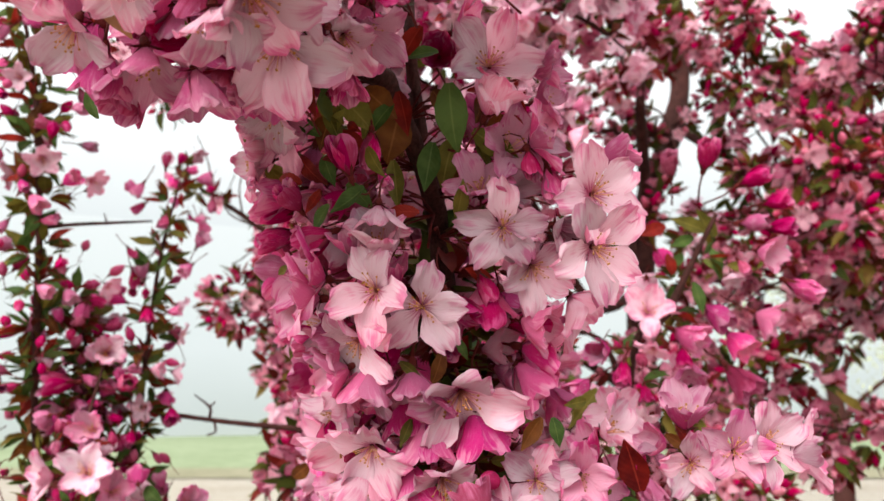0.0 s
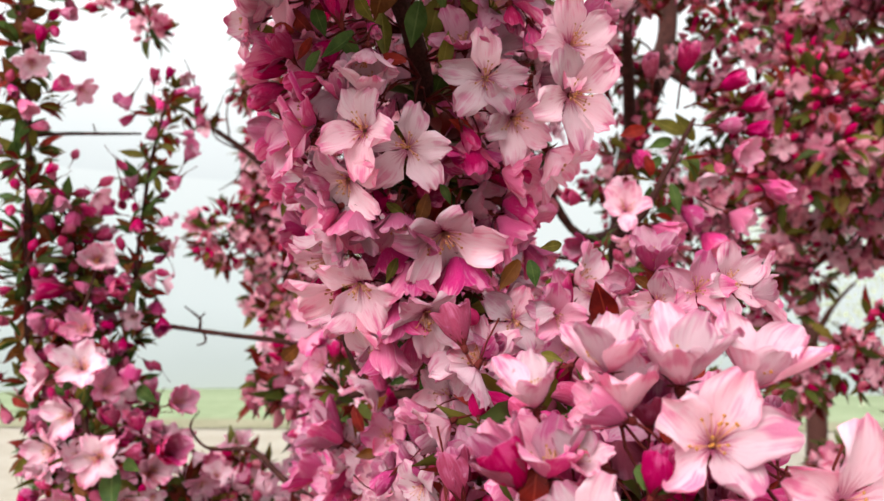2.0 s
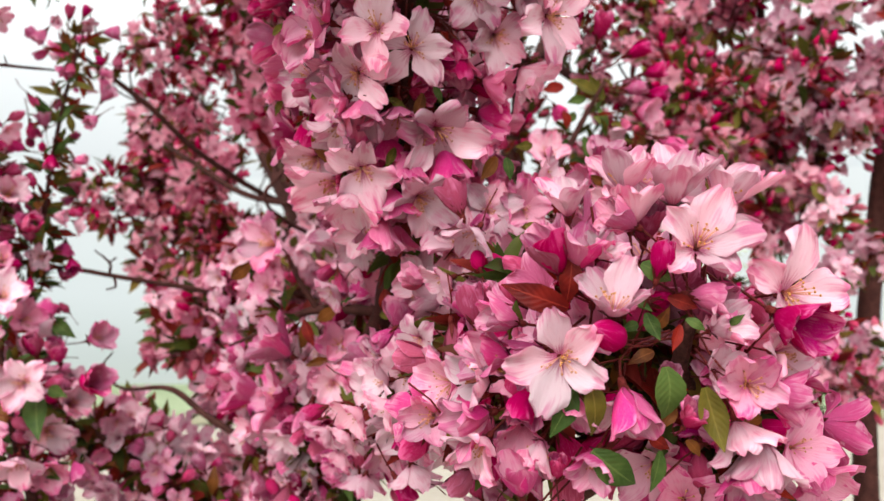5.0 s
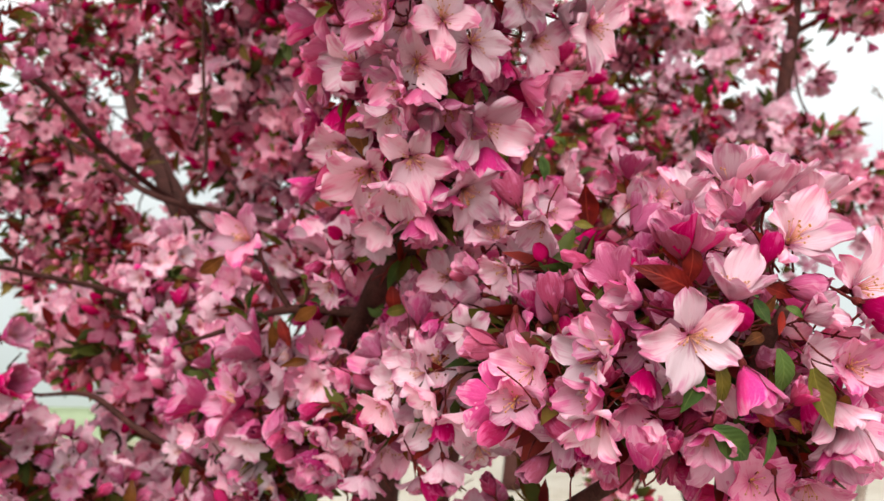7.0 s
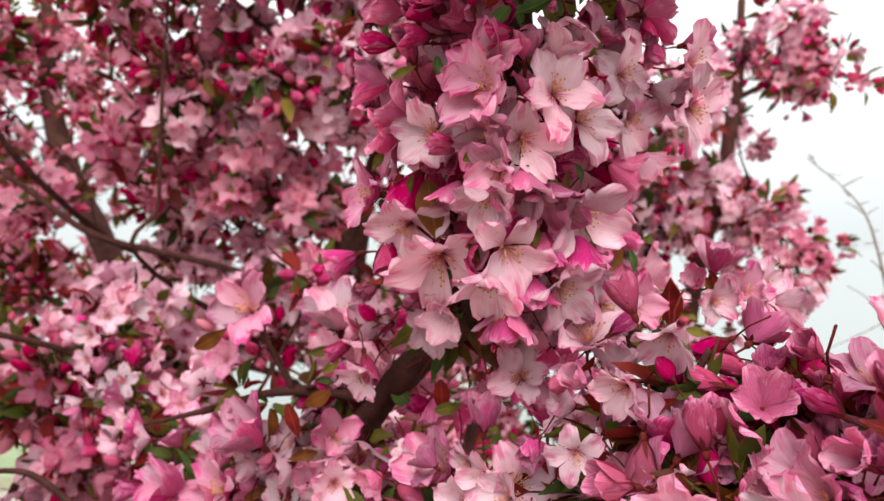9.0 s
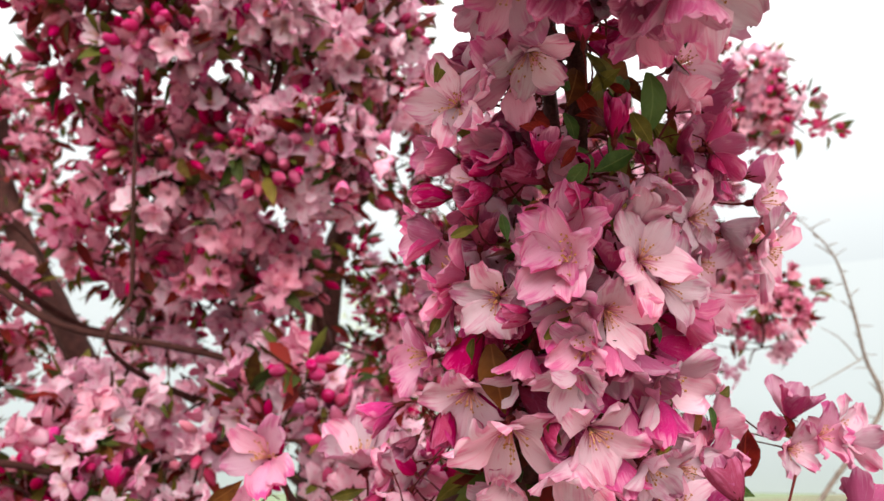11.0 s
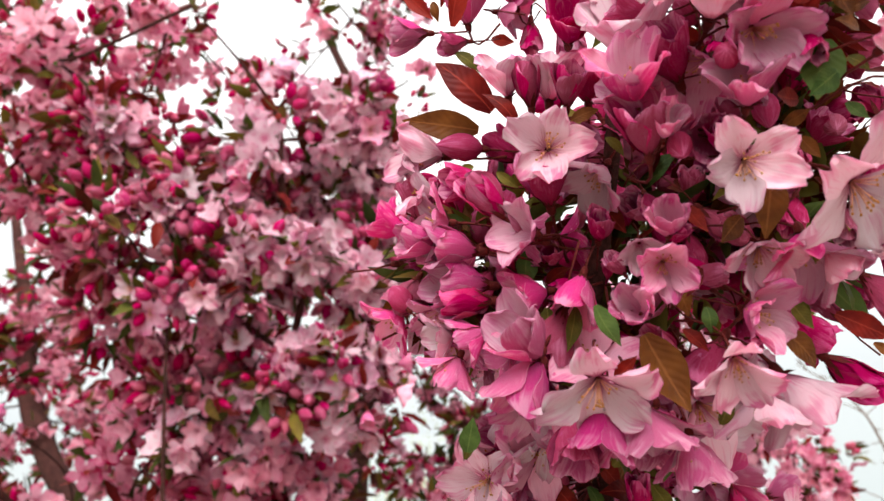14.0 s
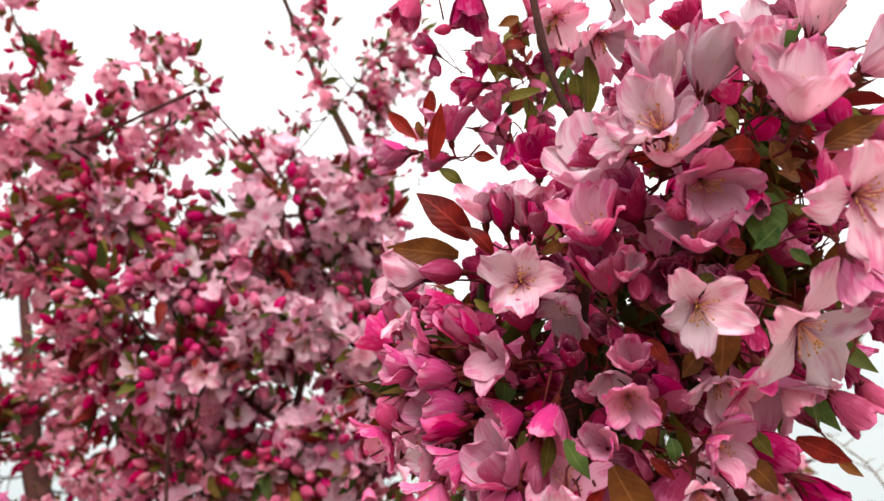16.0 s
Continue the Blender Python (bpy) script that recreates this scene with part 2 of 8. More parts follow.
PALE_BARK = speckled("pale_bark", (0.14, 0.10, 0.08), (0.30, 0.24, 0.20), 40, 0.85, 0.15, 0.002)
LEAF_MATS = [
    leaf_material("leaf_green", (0.026, 0.055, 0.010), (0.085, 0.135, 0.03)),
    leaf_material("leaf_olive", (0.07, 0.062, 0.010), (0.17, 0.14, 0.022), 0.35),
    leaf_material("leaf_bronze", (0.07, 0.018, 0.005), (0.19, 0.065, 0.012), 0.35),
    leaf_material("leaf_red", (0.09, 0.005, 0.005), (0.27, 0.018, 0.010), 0.38),
]
FAR_LEAF = mixed_leaves("leaf_mixed")


# ---- mesh helpers ----
def to_mesh(name, verts, faces, uvs, mats, face_mats=None):
    """A smooth mesh; uvs gives one (u, v) a vertex."""
    me = bpy.data.meshes.new(name)
    me.from_pydata([tuple(v) for v in verts], [], [tuple(f) for f in faces])
    lay = me.uv_layers.new(name="UVMap")
    idx = np.empty(len(me.loops), dtype=np.int32)
    me.loops.foreach_get("vertex_index", idx)
    lay.data.foreach_set("uv", np.asarray(uvs, dtype=np.float32)[idx].ravel())
    me.polygons.foreach_set("use_smooth", np.ones(len(me.polygons), dtype=bool))
    for m in mats:
        me.materials.append(m)
    if face_mats is not None:
        me.polygons.foreach_set("material_index", np.asarray(face_mats, dtype=np.int32))
    me.update()
    return me


def join_lists(pieces):
    """Several (verts, faces, uvs) as one."""
    v, f, u = [], [], []
    for pv, pf, pu in pieces:
        o = len(v)
        v += [tuple(p) for p in pv]
        f += [tuple(i + o for i in q) for q in pf]
        u += [tuple(p) for p in pu]
    return v, f, u


def tube(points, radii, sides=6):
    """A tapering tube along points."""
    pts = [Vector(p) for p in points]
    v, f, u = [], [], []
    side = None
    for i, p in enumerate(pts):
        d = (pts[min(i + 1, len(pts) - 1)] - pts[max(i - 1, 0)]).normalized()
        if side is None:
            side = d.orthogonal().normalized()
        side = (side - d * side.dot(d)).normalized()
        other = d.cross(side)
        for k in range(sides):
            a = 2 * math.pi * k / sides
            v.append(p + (side * math.cos(a) + other * math.sin(a)) * radii[i])
            u.append((k / sides, i / max(1, len(pts) - 1)))
    for i in range(len(pts) - 1):
        for k in range(sides):
            a, b = i * sides + k, i * sides + (k + 1) % sides
            f.append((a, b, b + sides, a + sides))
    f.append(tuple(range(sides))[::-1])
    f.append(tuple((len(pts) - 1) * sides + k for k in range(sides)))
    return v, f, u


def smooth_path(points, per=6):
    """Points on a smooth curve through rows of x, y, z, radius."""
    p = [np.array(q, dtype=float) for q in points]
    p = [2 * p[0] - p[1]] + p + [2 * p[-1] - p[-2]]
    out = []
    for i in range(1, len(p) - 2):
        for k in range(per):
            t = k / per
            out.append(0.5 * (2 * p[i] + (p[i + 1] - p[i - 1]) * t + (2 * p[i - 1] - 5 * p[i] + 4 * p[i + 1] - p[i + 2]) * t * t
                              + (3 * p[i] - p[i - 1] - 3 * p[i + 1] + p[i + 2]) * t ** 3))
    out.append(p[-2])
    return out


def petal_grid(o, rng, nu=6, nv=6, turn=0.0, wide=1.0):
    """One petal, one unit long, of a flower that is open by o (0 a bud, 1 flat), leaving the axis along +x."""
    e0, em, e1 = 52 - 22 * o, 92 - 74 * o + rng.uniform(-8, 8) * o, 116 - 116 * o + rng.uniform(-34, 30) * o
    round_r = (0.26 + 0.26 * o) * rng.uniform(1 - 0.25 * o, 1 + 0.5 * o)
    notch, wave, skew = rng.uniform(-0.03, 0.12) * o, rng.uniform(0, 6.28), rng.uniform(-0.12, 0.12) * (0.2 + o)
    ruff = 0.015 + 0.13 * o
    v, u, f = [], [], []
    x, z = 0.04, 0.0
    steps = [0, 0.2, 0.4, 0.6, 0.8, 0.93, 1.0] if nv == 6 else [0, 0.16, 0.32, 0.48, 0.62, 0.76, 0.87, 0.95, 1.0] if nv == 8 else [i / nv for i in range(nv + 1)]
    last = 0.0
    for j, t in enumerate(steps):
        e = radians((1 - t) ** 2 * e0 + 2 * t * (1 - t) * em + t * t * e1)
        x += math.cos(e) * (t - last)
        z += math.sin(e) * (t - last)
        last = t
        full = 0.40 - 0.045 * o
        if t < 0.58:
            k = t / 0.58
            half = wide * (0.05 + (full - 0.05) * k * k * (3 - 2 * k) ** (1.0 - 0.4 * (1 - o)))
        else:
            half = wide * full * math.sqrt(1 - ((t - 0.58) / 0.485) ** 2)
        nx, nz = -math.sin(e), math.cos(e)
        for i in range(nu + 1):
            s = 2 * i / nu - 1
            rip = ruff * t * t * (math.sin(5.2 * s + wave + 3 * t) * abs(s) ** 0.7 + 0.6 * math.sin(9.7 * t + 4 * wave + s) * s * abs(s))
            bow = s * half / round_r
            lift = round_r * (1 - math.cos(bow)) + rip
            tip = -(0.05 + 0.07 * t ** 6) * t * s * s + 0.055 * o * t ** 4 * math.sin(6.5 * s + 5 * wave) + (notch * (abs(s) - 0.3) if j == len(steps) - 1 else 0)
            px, pz = x + nx * lift + tip * math.cos(e), z + nz * lift + tip * math.sin(e)
            py = round_r * math.sin(bow) * (1 + o * 0.11 * math.sin(11 * t + 7 * wave + 2 * s) + o * 0.05 * math.sin(23 * t + 3 * wave + 5 * s)) + skew * t * t
            c, w = math.cos(turn), math.sin(turn)
            v.append((px * c - py * w, px * w + py * c, pz))
            u.append((i / nu, t))
    for j in range(len(steps) - 1):
        for i in range(nu):
            a = j * (nu + 1) + i
            f.append((a, a + 1, a + nu + 2, a + nu + 1))
    return v, f, u


def calyx(open_by):
    """Receptacle and five sepals under a flower."""
    pieces = [tube([(0, 0, -0.20), (0, 0, -0.14), (0, 0, -0.04), (0, 0, 0.03)], [0.035, 0.075, 0.085, 0.05], 6)]
    for k in range(5):
        a = 2 * math.pi * (k + 0.5) / 5
        c, s = math.cos(a), math.sin(a)
        up = 0.16 if open_by < 0.4 else 0.02
        pts = [(0.06, -0.05, -0.02), (0.06, 0.05, -0.02), (0.16, 0.045, up), (0.16, -0.045, up), (0.27, 0.0, up * 2.0)]
        pieces.append(([(x * c - y * s, x * s + y * c, z) for x, y, z in pts], [(0, 1, 2, 3), (3, 2, 4)], [(0, 0)] * 5))
    return join_lists(pieces)


def stamen_lists(seed, count=16):
    rng = random.Random(seed)
    v, f, u, fm = [], [], [], []
    for k in range(count):
        a, lean = rng.uniform(0, 6.28), rng.uniform(0.08, 0.75)
        long = rng.uniform(0.34, 0.50)
        d = Vector((math.cos(a) * math.sin(lean), math.sin(a) * math.sin(lean), math.cos(lean)))
        o = len(v)
        tv, tf, tu = tube([d * 0.02, d * long * 0.6 + Vector((0, 0, 0.02)), d * long], [0.011, 0.009, 0.008], 3)
        v += tv
        u += tu
        f += [tuple(i + o for i in q) for q in tf]
        fm += [0] * len(tf)
        o, p, r = len(v), d * (long + 0.01), 0.026
        v += [p + Vector(q) * r for q in ((1, 0, 0), (-1, 0, 0), (0, 1, 0), (0, -1, 0), (0, 0, 1), (0, 0, -1))]
        u += [(0, 0)] * 6
        f += [tuple(i + o for i in q) for q in ((0, 2, 4), (2, 1, 4), (1, 3, 4), (3, 0, 4), (2, 0, 5), (1, 2, 5), (3, 1, 5), (0, 3, 5))]
        fm += [1] * 8
    return v, f, u, fm


def stamen_mesh(seed):
    v, f, u, fm = stamen_lists(seed)
    return to_mesh("stamen_tuft", v, f, u, [FILAMENT, ANTHER], fm)


def leaf_lists(bend, fold, nv=6):
    """A pointed leaf, one unit long along +x, its face up."""
    v, f, u = [], [], []
    x, z = 0.0, 0.0
    for j in range(nv + 1):
        t = j / nv
        e = bend * (0.6 - 1.6 * t)
        x += math.cos(e) / nv if j else 0
        z += math.sin(e) / nv if j else 0
        half = 0.19 * math.sin(math.pi * min(1.0, 0.06 + 0.94 * t ** 0.85)) ** 0.9 * (1 - 0.15 * t) + 0.006
        for i, s in enumerate((-1, -0.5, 0, 0.5, 1)):
            jag = 0.012 * math.sin(9 * t * math.pi) * abs(s)
            v.append((x, s * (half + jag), z + fold * abs(s) * half))
            u.append((i / 4, t))
    for j in range(nv):
        for i in range(4):
            a = j * 5 + i
            f.append((a, a + 1, a + 6, a + 5))
    return v, f, u


def bud_lists():
    """A closed bud: an egg with furled petal edges winding up it."""
    v, f, u = [], [], []
    rows, sides = 9, 15
    for j in range(rows + 1):
        t = j / rows
        r = 0.31 * math.sin(math.pi * (0.06 + 0.93 * t ** 0.85)) ** 0.75
        for k in range(sides):
            a = 2 * math.pi * k / sides
            w = r * (1 + 0.30 * t * (1.15 - t) * ((a * 3 / (2 * math.pi) + 0.55 * t) % 1.0 - 0.5))
            v.append((w * math.cos(a), w * math.sin(a), -0.02 + 1.02 * t))
            u.append((0.5 + 0.3 * math.sin(3 * a), 0.15 + 0.8 * t))
    for j in range(rows):
        for k in range(sides):
            a, b = j * sides + k, j * sides + (k + 1) % sides
            f.append((a, b, b + sides, a + sides))
    f.append(tuple(rows * sides + k for k in range(sides)))
    return v, f, u


def two_sided(lists, thick=0.014):
    """The sheet doubled: its face, and its back a little below. Returns lists and the material of each side."""
    v, f, u = lists
    v = [Vector(p) for p in v]
    nor = [Vector((0, 0, 0)) for _ in v]
    for q in f:
        c = (v[q[1]] - v[q[0]]).cross(v[q[2]] - v[q[0]])
        for i in q:
            nor[i] += c
    back = [p - n.normalized() * thick for p, n in zip(v, nor)]
    k = len(v)
    return v + back, list(f) + [tuple(i + k for i in reversed(q)) for q in f], list(u) * 2, [1] * len(f) + [0] * len(f)


LEVELS = (0.0, 0.15, 0.3, 0.5, 0.7, 0.85, 1.0)
PETALS, CALYX, WHOLE = {}, {}, {}
for lev in LEVELS:
    for shade, mat in enumerate(PETAL_MATS):
        for var in range(5):
            g = petal_grid(lev, random.Random(71 + var), 8, 8, 0.0, 0.92 + 0.05 * var)
            v2, f2, u2, m2 = two_sided(g)
            PETALS[lev, shade, var] = to_mesh("petal", v2, f2, u2, [mat, PETAL_BACKS[shade]], m2)
    CALYX[lev] = calyx(lev)
WRAPS = [to_mesh("corolla", *bud_lists(), [m]) for m in PETAL_BACKS]
STAMENS = [stamen_mesh(s) for s in range(3)]
LEAVES = {(m, k): to_mesh("leaf", *leaf_lists((0.3, 0.8, -0.3)[k], (0.35, 0.15, 0.55)[k]), [LEAF_MATS[m]]) for m in range(len(LEAF_MATS)) for k in range(3)}


def whole_flower(lev, shade, var, nu=4, nv=6):
    """A flower in one mesh, for those further off."""
    rng = random.Random(11 * var + int(lev * 100))
    pieces = [bud_lists()] if lev == 0 else [petal_grid(max(0.0, min(1.0, lev + rng.uniform(-0.1, 0.1))), rng, nu, nv, k * 1.2566 + rng.uniform(-0.12, 0.12), 1.0) for k in range(5)]
    v, f, u = join_lists(pieces)
    if lev == 0:
        fm = [3] * len(f)
    else:
        v, f, u, fm = two_sided((v, f, u))
        fm = [3 * k for k in fm]
    cv, cf, cu = calyx(lev)
    o = len(v)
    v += [tuple(p) for p in cv]
    u += list(cu)
    f += [tuple(i + o for i in q) for q in cf]
    fm += [1] * len(cf)
    o = len(v)
    tv, tf, tu = tube([(0, 0, -0.18), (0.1, 0.05, -0.6), (0.12, -0.02, -1.2)], [0.03, 0.026, 0.03], 4)
    v += tv
    u += tu
    f += [tuple(i + o for i in q) for q in tf]
    fm += [1] * len(tf)
    if lev > 0.6:
        o = len(v)
        tv, tf, tu, tm = stamen_lists(var, 10)
        v += tv
        u += tu
        f += [tuple(i + o for i in q) for q in tf]
        fm += [4 if k == 0 else 2 for k in tm]
    return to_mesh("bud" if lev == 0 else "flower", v, f, u, [PETAL_MATS[shade], STALK, ANTHER, PETAL_BACKS[shade], FILAMENT], fm)


for lev in LEVELS:
    for shade in range(len(PETAL_MATS)):
        for var in range(4):
            WHOLE[lev, shade, var] = whole_flower(lev, shade, var)


# ---- things and parts ----
def thing(name, base, label, category, group=""):
    ob = new(name)
    ob.location = base
    ob.empty_display_size = 0.05
    return tagged(ob, label, category, group)


def part(name, me, parent, m=None, label=""):
    """A mesh object under a thing (m in the world) or, with no m, in its parent's own space."""
    ob = new(name, me)
    ob.parent = parent
    if m is not None:
        ob.matrix_basis = Matrix.Translation(-parent.location) @ m
    return tagged(ob, label)


def facing(at, normal, size, roll):
    q = Vector(normal).normalized().to_track_quat("Z", "Y")
    return Matrix.Translation(at) @ q.to_matrix().to_4x4() @ Matrix.Rotation(roll, 4, "Z") @ Matrix.Scale(size, 4)


RNG = random.Random(5)


def level(o):
    return min(LEVELS, key=lambda q: abs(q - o))


def stalk_lists(local, s):
    """The stalk in the flower's own space, from its foot to where it leaves the spur."""
    a = Vector((0, 0, -0.18))
    b = Vector(local)
    c = a + Vector((0, 0, -0.5 * (b - a).length))
    pts = [a * (1 - t) ** 2 + c * 2 * t * (1 - t) + b * t * t for t in (0, 0.25, 0.5, 0.75, 1)]
    return tube(pts, [0.034, 0.026, 0.024, 0.024, 0.026], 4)


class Bough:
    """A branch with its wood, spurs, flowers, buds and leaves."""

    def __init__(self, label, rows, group="blossoming branches", name="blossoming_branch", mat=None, per=6, sides=8):
        self.path = smooth_path(rows, per)
        self.root = thing(name, tuple(self.path[0][:3]), label, "branch", group)
        self.mat = mat or BARK
        self.spots, self.inner, self.gaps, self.heads = [], [], [], []
        self.wood("limb", self.path, sides)

    def wood(self, name, path, sides=6):
        rng = random.Random(len(path) + int(1000 * abs(path[0][0])))
        pts = [Vector(p[:3]) for p in path]
        rad = [max(0.0004, p[3] * rng.uniform(0.93, 1.10)) for p in path]
        v, f, u = tube(pts, rad, sides)
        me = to_mesh(name, v, f, u, [self.mat])
        part(name, me, self.root, Matrix.Identity(4))

    def twig(self, rows, per=5, sides=5, name="twig"):
        path = smooth_path(rows, per)
        self.wood(name, path, sides)
        return path

    def nearest(self, p):
        best = min(self.path, key=lambda q: (q[0] - p[0]) ** 2 + (q[1] - p[1]) ** 2 + (q[2] - p[2]) ** 2)
        return Vector(best[:3])

    def bloom(self, at, normal, d, o, shade=None, anchor=None, fine=True):
        """A flower of diameter d that is open by o."""
        lev = level(o)
        s = d / (1.12 + 0.80 * lev)
        at = Vector(at)
        if shade is None:
            shade = (2 if lev < 0.1 else RNG.choice((2, 2, 1)) if lev < 0.25 else RNG.choice((1, 1, 2)) if lev < 0.45 else RNG.choice((0, 1, 1)) if lev < 0.6 else RNG.choice((0, 0, 0, 1)))
        self.spots.append(at)
        m = facing(at, normal, s, RNG.uniform(0, 6.28))
        if not fine:
            part("bud" if lev == 0 else "flower", WHOLE[lev, shade, RNG.randrange(4)], self.root, m)
            return
        if anchor is None:
            near = self.nearest(at - Vector(normal).normalized() * 0.02)
            anchor = at + (near - at) * min(1.0, 0.034 / max(0.001, (near - at).length))
        self.heads.append((at, Vector(normal).normalized(), d / (0.7 if lev < 0.25 else 1.0)))
        local = m.inverted() @ Vector(anchor)
        sv, sf, su = join_lists([CALYX[lev], stalk_lists(local, s)])
        foot = part("bud" if lev == 0 else "flower", to_mesh("flower", sv, sf, su, [STALK]), self.root, m)
        if lev == 0:
            part("corolla", WRAPS[shade], foot, label="furled deep pink petals")
            return
        var0 = RNG.randrange(5)
        for k in range(5):
            p = part("petal", PETALS[lev, shade, (var0 + 2 * k) % 5], foot)
            p.rotation_euler = (RNG.uniform(-0.12, 0.12), RNG.uniform(-0.24, 0.2) * (0.3 + lev), k * 1.2566 + RNG.uniform(-0.14, 0.14))
            q = RNG.uniform(0.90, 1.08) * (1 - 0.05 * (k % 2) * (1 - lev))
            p.scale = (q, q, q)
        if lev > 0.4:
            part("stamen_tuft", RNG.choice(STAMENS), foot, label="pale stamens with brown anthers")

    def leaf(self, at, way, up, long, tone=None, wide=1.0):
        """A leaf that starts at a place, points one way and shows its face to up."""
        x = Vector(way).normalized()
        z = Vector(up)
        z = (z - x * z.dot(x)).normalized()
        y = z.cross(x)
        m = Matrix((x, y, z)).transposed().to_4x4()
        m.translation = Vector(at)
        if tone is None:
            tone = RNG.choice((0, 0, 0, 1, 1, 2, 3))
        part("leaf", LEAVES[tone, RNG.randrange(3)], self.root, m @ Matrix.Diagonal((long, long * wide * RNG.uniform(0.9, 1.2), long, 1)))

    def undergrowth(self, at, way, long):
        """A small leaf deep in the branch, joined with its like at the end."""
        self.inner.append((("leaf", RNG.randrange(3)), leaf_pose(np.array(at), np.array(way), long, RNG)))

    def finish(self):
        merged("foliage", self.inner, FAR_LEAF, self.root, "small green, bronze and dark red leaves")

    def sideways(self, n, o):
        """Half-open flowers nod and show their sides."""
        if o > 0.6 or (o > 0.4 and RNG.random() < 0.4):
            return n
        n = n * 0.5 + Vector((RNG.gauss(0, 0.6), RNG.gauss(0, 0.6), RNG.gauss(0, 0.6) + 0.1))
        n.y = max(n.y, -0.2)
        return n.normalized()

    def fan(self, at, way, count, reach):
        """Bare red flower stalks that spread from a spur."""
        for k in range(count):
            n = (Vector(way) + Vector((RNG.gauss(0, 0.45), RNG.gauss(0, 0.45), RNG.gauss(0, 0.45)))).normalized()
            a, e = Vector(at), Vector(at) + n * reach * RNG.uniform(0.7, 1.15)
            m = (a + e) / 2 + Vector((0, 0, 0.004))
            part("stalk", to_mesh("stalk", *tube([a, m, e], [0.0008, 0.0007, 0.0009], 4), [STALK]), self.root, Matrix.Identity(4))

    def umbel(self, foot, way, count, reach, d, fine=False, leaves=3, keep=0.0, buds=0.3, spread=1.0):
        """A spur's cluster: stalks spread from one foot, a flower or bud on each, leaves round them."""
        foot, way = Vector(foot), Vector(way).normalized()
        for k in range(count):
            n = (way + Vector((RNG.gauss(0, 1), RNG.gauss(0, 1), RNG.gauss(0, 1))) * 0.55 * spread).normalized()
            at = foot + n * reach * RNG.uniform(0.75, 1.15)
            if keep and any((at - q).length < keep for q in self.spots):
                continue
            o = RNG.choice((0.0, 0.15, 0.3)) if RNG.random() < buds else RNG.choice((0.5, 0.5, 0.7, 0.7, 0.85, 1.0))
            n2 = (n + Vector((RNG.gauss(0, 0.4), RNG.gauss(0, 0.4), RNG.gauss(0, 0.35) - 0.65))).normalized()
            n2 = self.sideways(n2, o)
            if any((at - q).length < g for q, g in self.gaps):
                continue
            size = d * (0.55 if o < 0.1 else 0.68 if o < 0.25 else 0.85 if o < 0.6 else 1.0) * RNG.uniform(0.85, 1.1)
            self.bloom(at, n2, size, o, anchor=foot, fine=fine)
        if any((foot - q).length < g * 1.2 for q, g in self.gaps):
            return
        for k in range(3 if count < 4 else 9):
            n = (way * 0.7 + Vector((RNG.gauss(0, 1), RNG.gauss(0, 1), RNG.gauss(0, 1))) * 0.8).normalized()
            self.undergrowth(foot + n * 0.004, n, RNG.uniform(0.45, 0.75) * reach * (1.0 if k < 5 else 1.4))
        for k in range(leaves):
            n = (way * 0.8 + Vector((RNG.gauss(0, 1), RNG.gauss(0, 1), RNG.gauss(0, 1))) * 0.8).normalized()
            self.leaf(foot + n * 0.006, n, Vector((RNG.gauss(0, 0.6), RNG.gauss(0, 0.6) - 0.3, 0.7)), RNG.uniform(0.5, 0.9) * reach)

    def fill(self, center, radii, count, d, keep=0.015, buds=0.4, leaves=45, clear=None):
        """A rounded head of flowers that face outward from its middle."""
        c = Vector(center)
        for k in range(count * 3):
            q = Vector((RNG.gauss(0, 1), RNG.gauss(0, 1), RNG.gauss(0, 1))).normalized()
            at = c + Vector([a * b for a, b in zip(q, radii)]) * RNG.uniform(0.45, 1.0)
            if any((at - p).length < keep for p in self.spots) or any((at - p).length < g for p, g in self.gaps):
                continue
            if clear and at.x > clear[0] and at.z < clear[1]:
                continue
            o = RNG.choice((0.0, 0.15, 0.15, 0.3)) if RNG.random() < buds else RNG.choice((0.5, 0.5, 0.5, 0.7, 0.7, 0.85))
            n = (q + Vector((RNG.gauss(0, 0.5), RNG.gauss(0, 0.5), RNG.gauss(0, 0.45) - 0.2))).normalized()
            size = d * (0.55 if o < 0.1 else 0.68 if o < 0.25 else 0.85 if o < 0.6 else 1.0) * RNG.uniform(0.85, 1.1)
            self.bloom(at, self.sideways(n, o), size, o, 2 if o < 0.4 else RNG.choice((2, 1)) if o < 0.6 else 1, fine=False)
            count -= 1
            if not count:
                break
        for k in range(3 * leaves):
            q = Vector((RNG.gauss(0, 1), RNG.gauss(0, 1), RNG.gauss(0, 1))).normalized()
            at = c + Vector([a * b for a, b in zip(q, radii)]) * RNG.uniform(0.1, 0.72)
            if not (clear and at.x > clear[0] and at.z < clear[1]):
                self.undergrowth(at, q + Vector((RNG.gauss(0, 0.5), RNG.gauss(0, 0.5), RNG.gauss(0, 0.5))), RNG.uniform(0.016, 0.03))
        for k in range(leaves):
            q = Vector((RNG.gauss(0, 1), RNG.gauss(0, 1), RNG.gauss(0, 1))).normalized()
            at = c + Vector([a * b for a, b in zip(q, radii)]) * RNG.uniform(0.15, 0.7)
            if clear and at.x > clear[0] and at.z < clear[1]:
                continue
            self.leaf(at, q + Vector((RNG.gauss(0, 0.5), RNG.gauss(0, 0.5), RNG.gauss(0, 0.5))), Vector((RNG.gauss(0, 0.6), RNG.gauss(0, 0.6) - 0.3, 0.7)), RNG.uniform(0.022, 0.036), RNG.choice((0, 1, 2, 2, 3)))

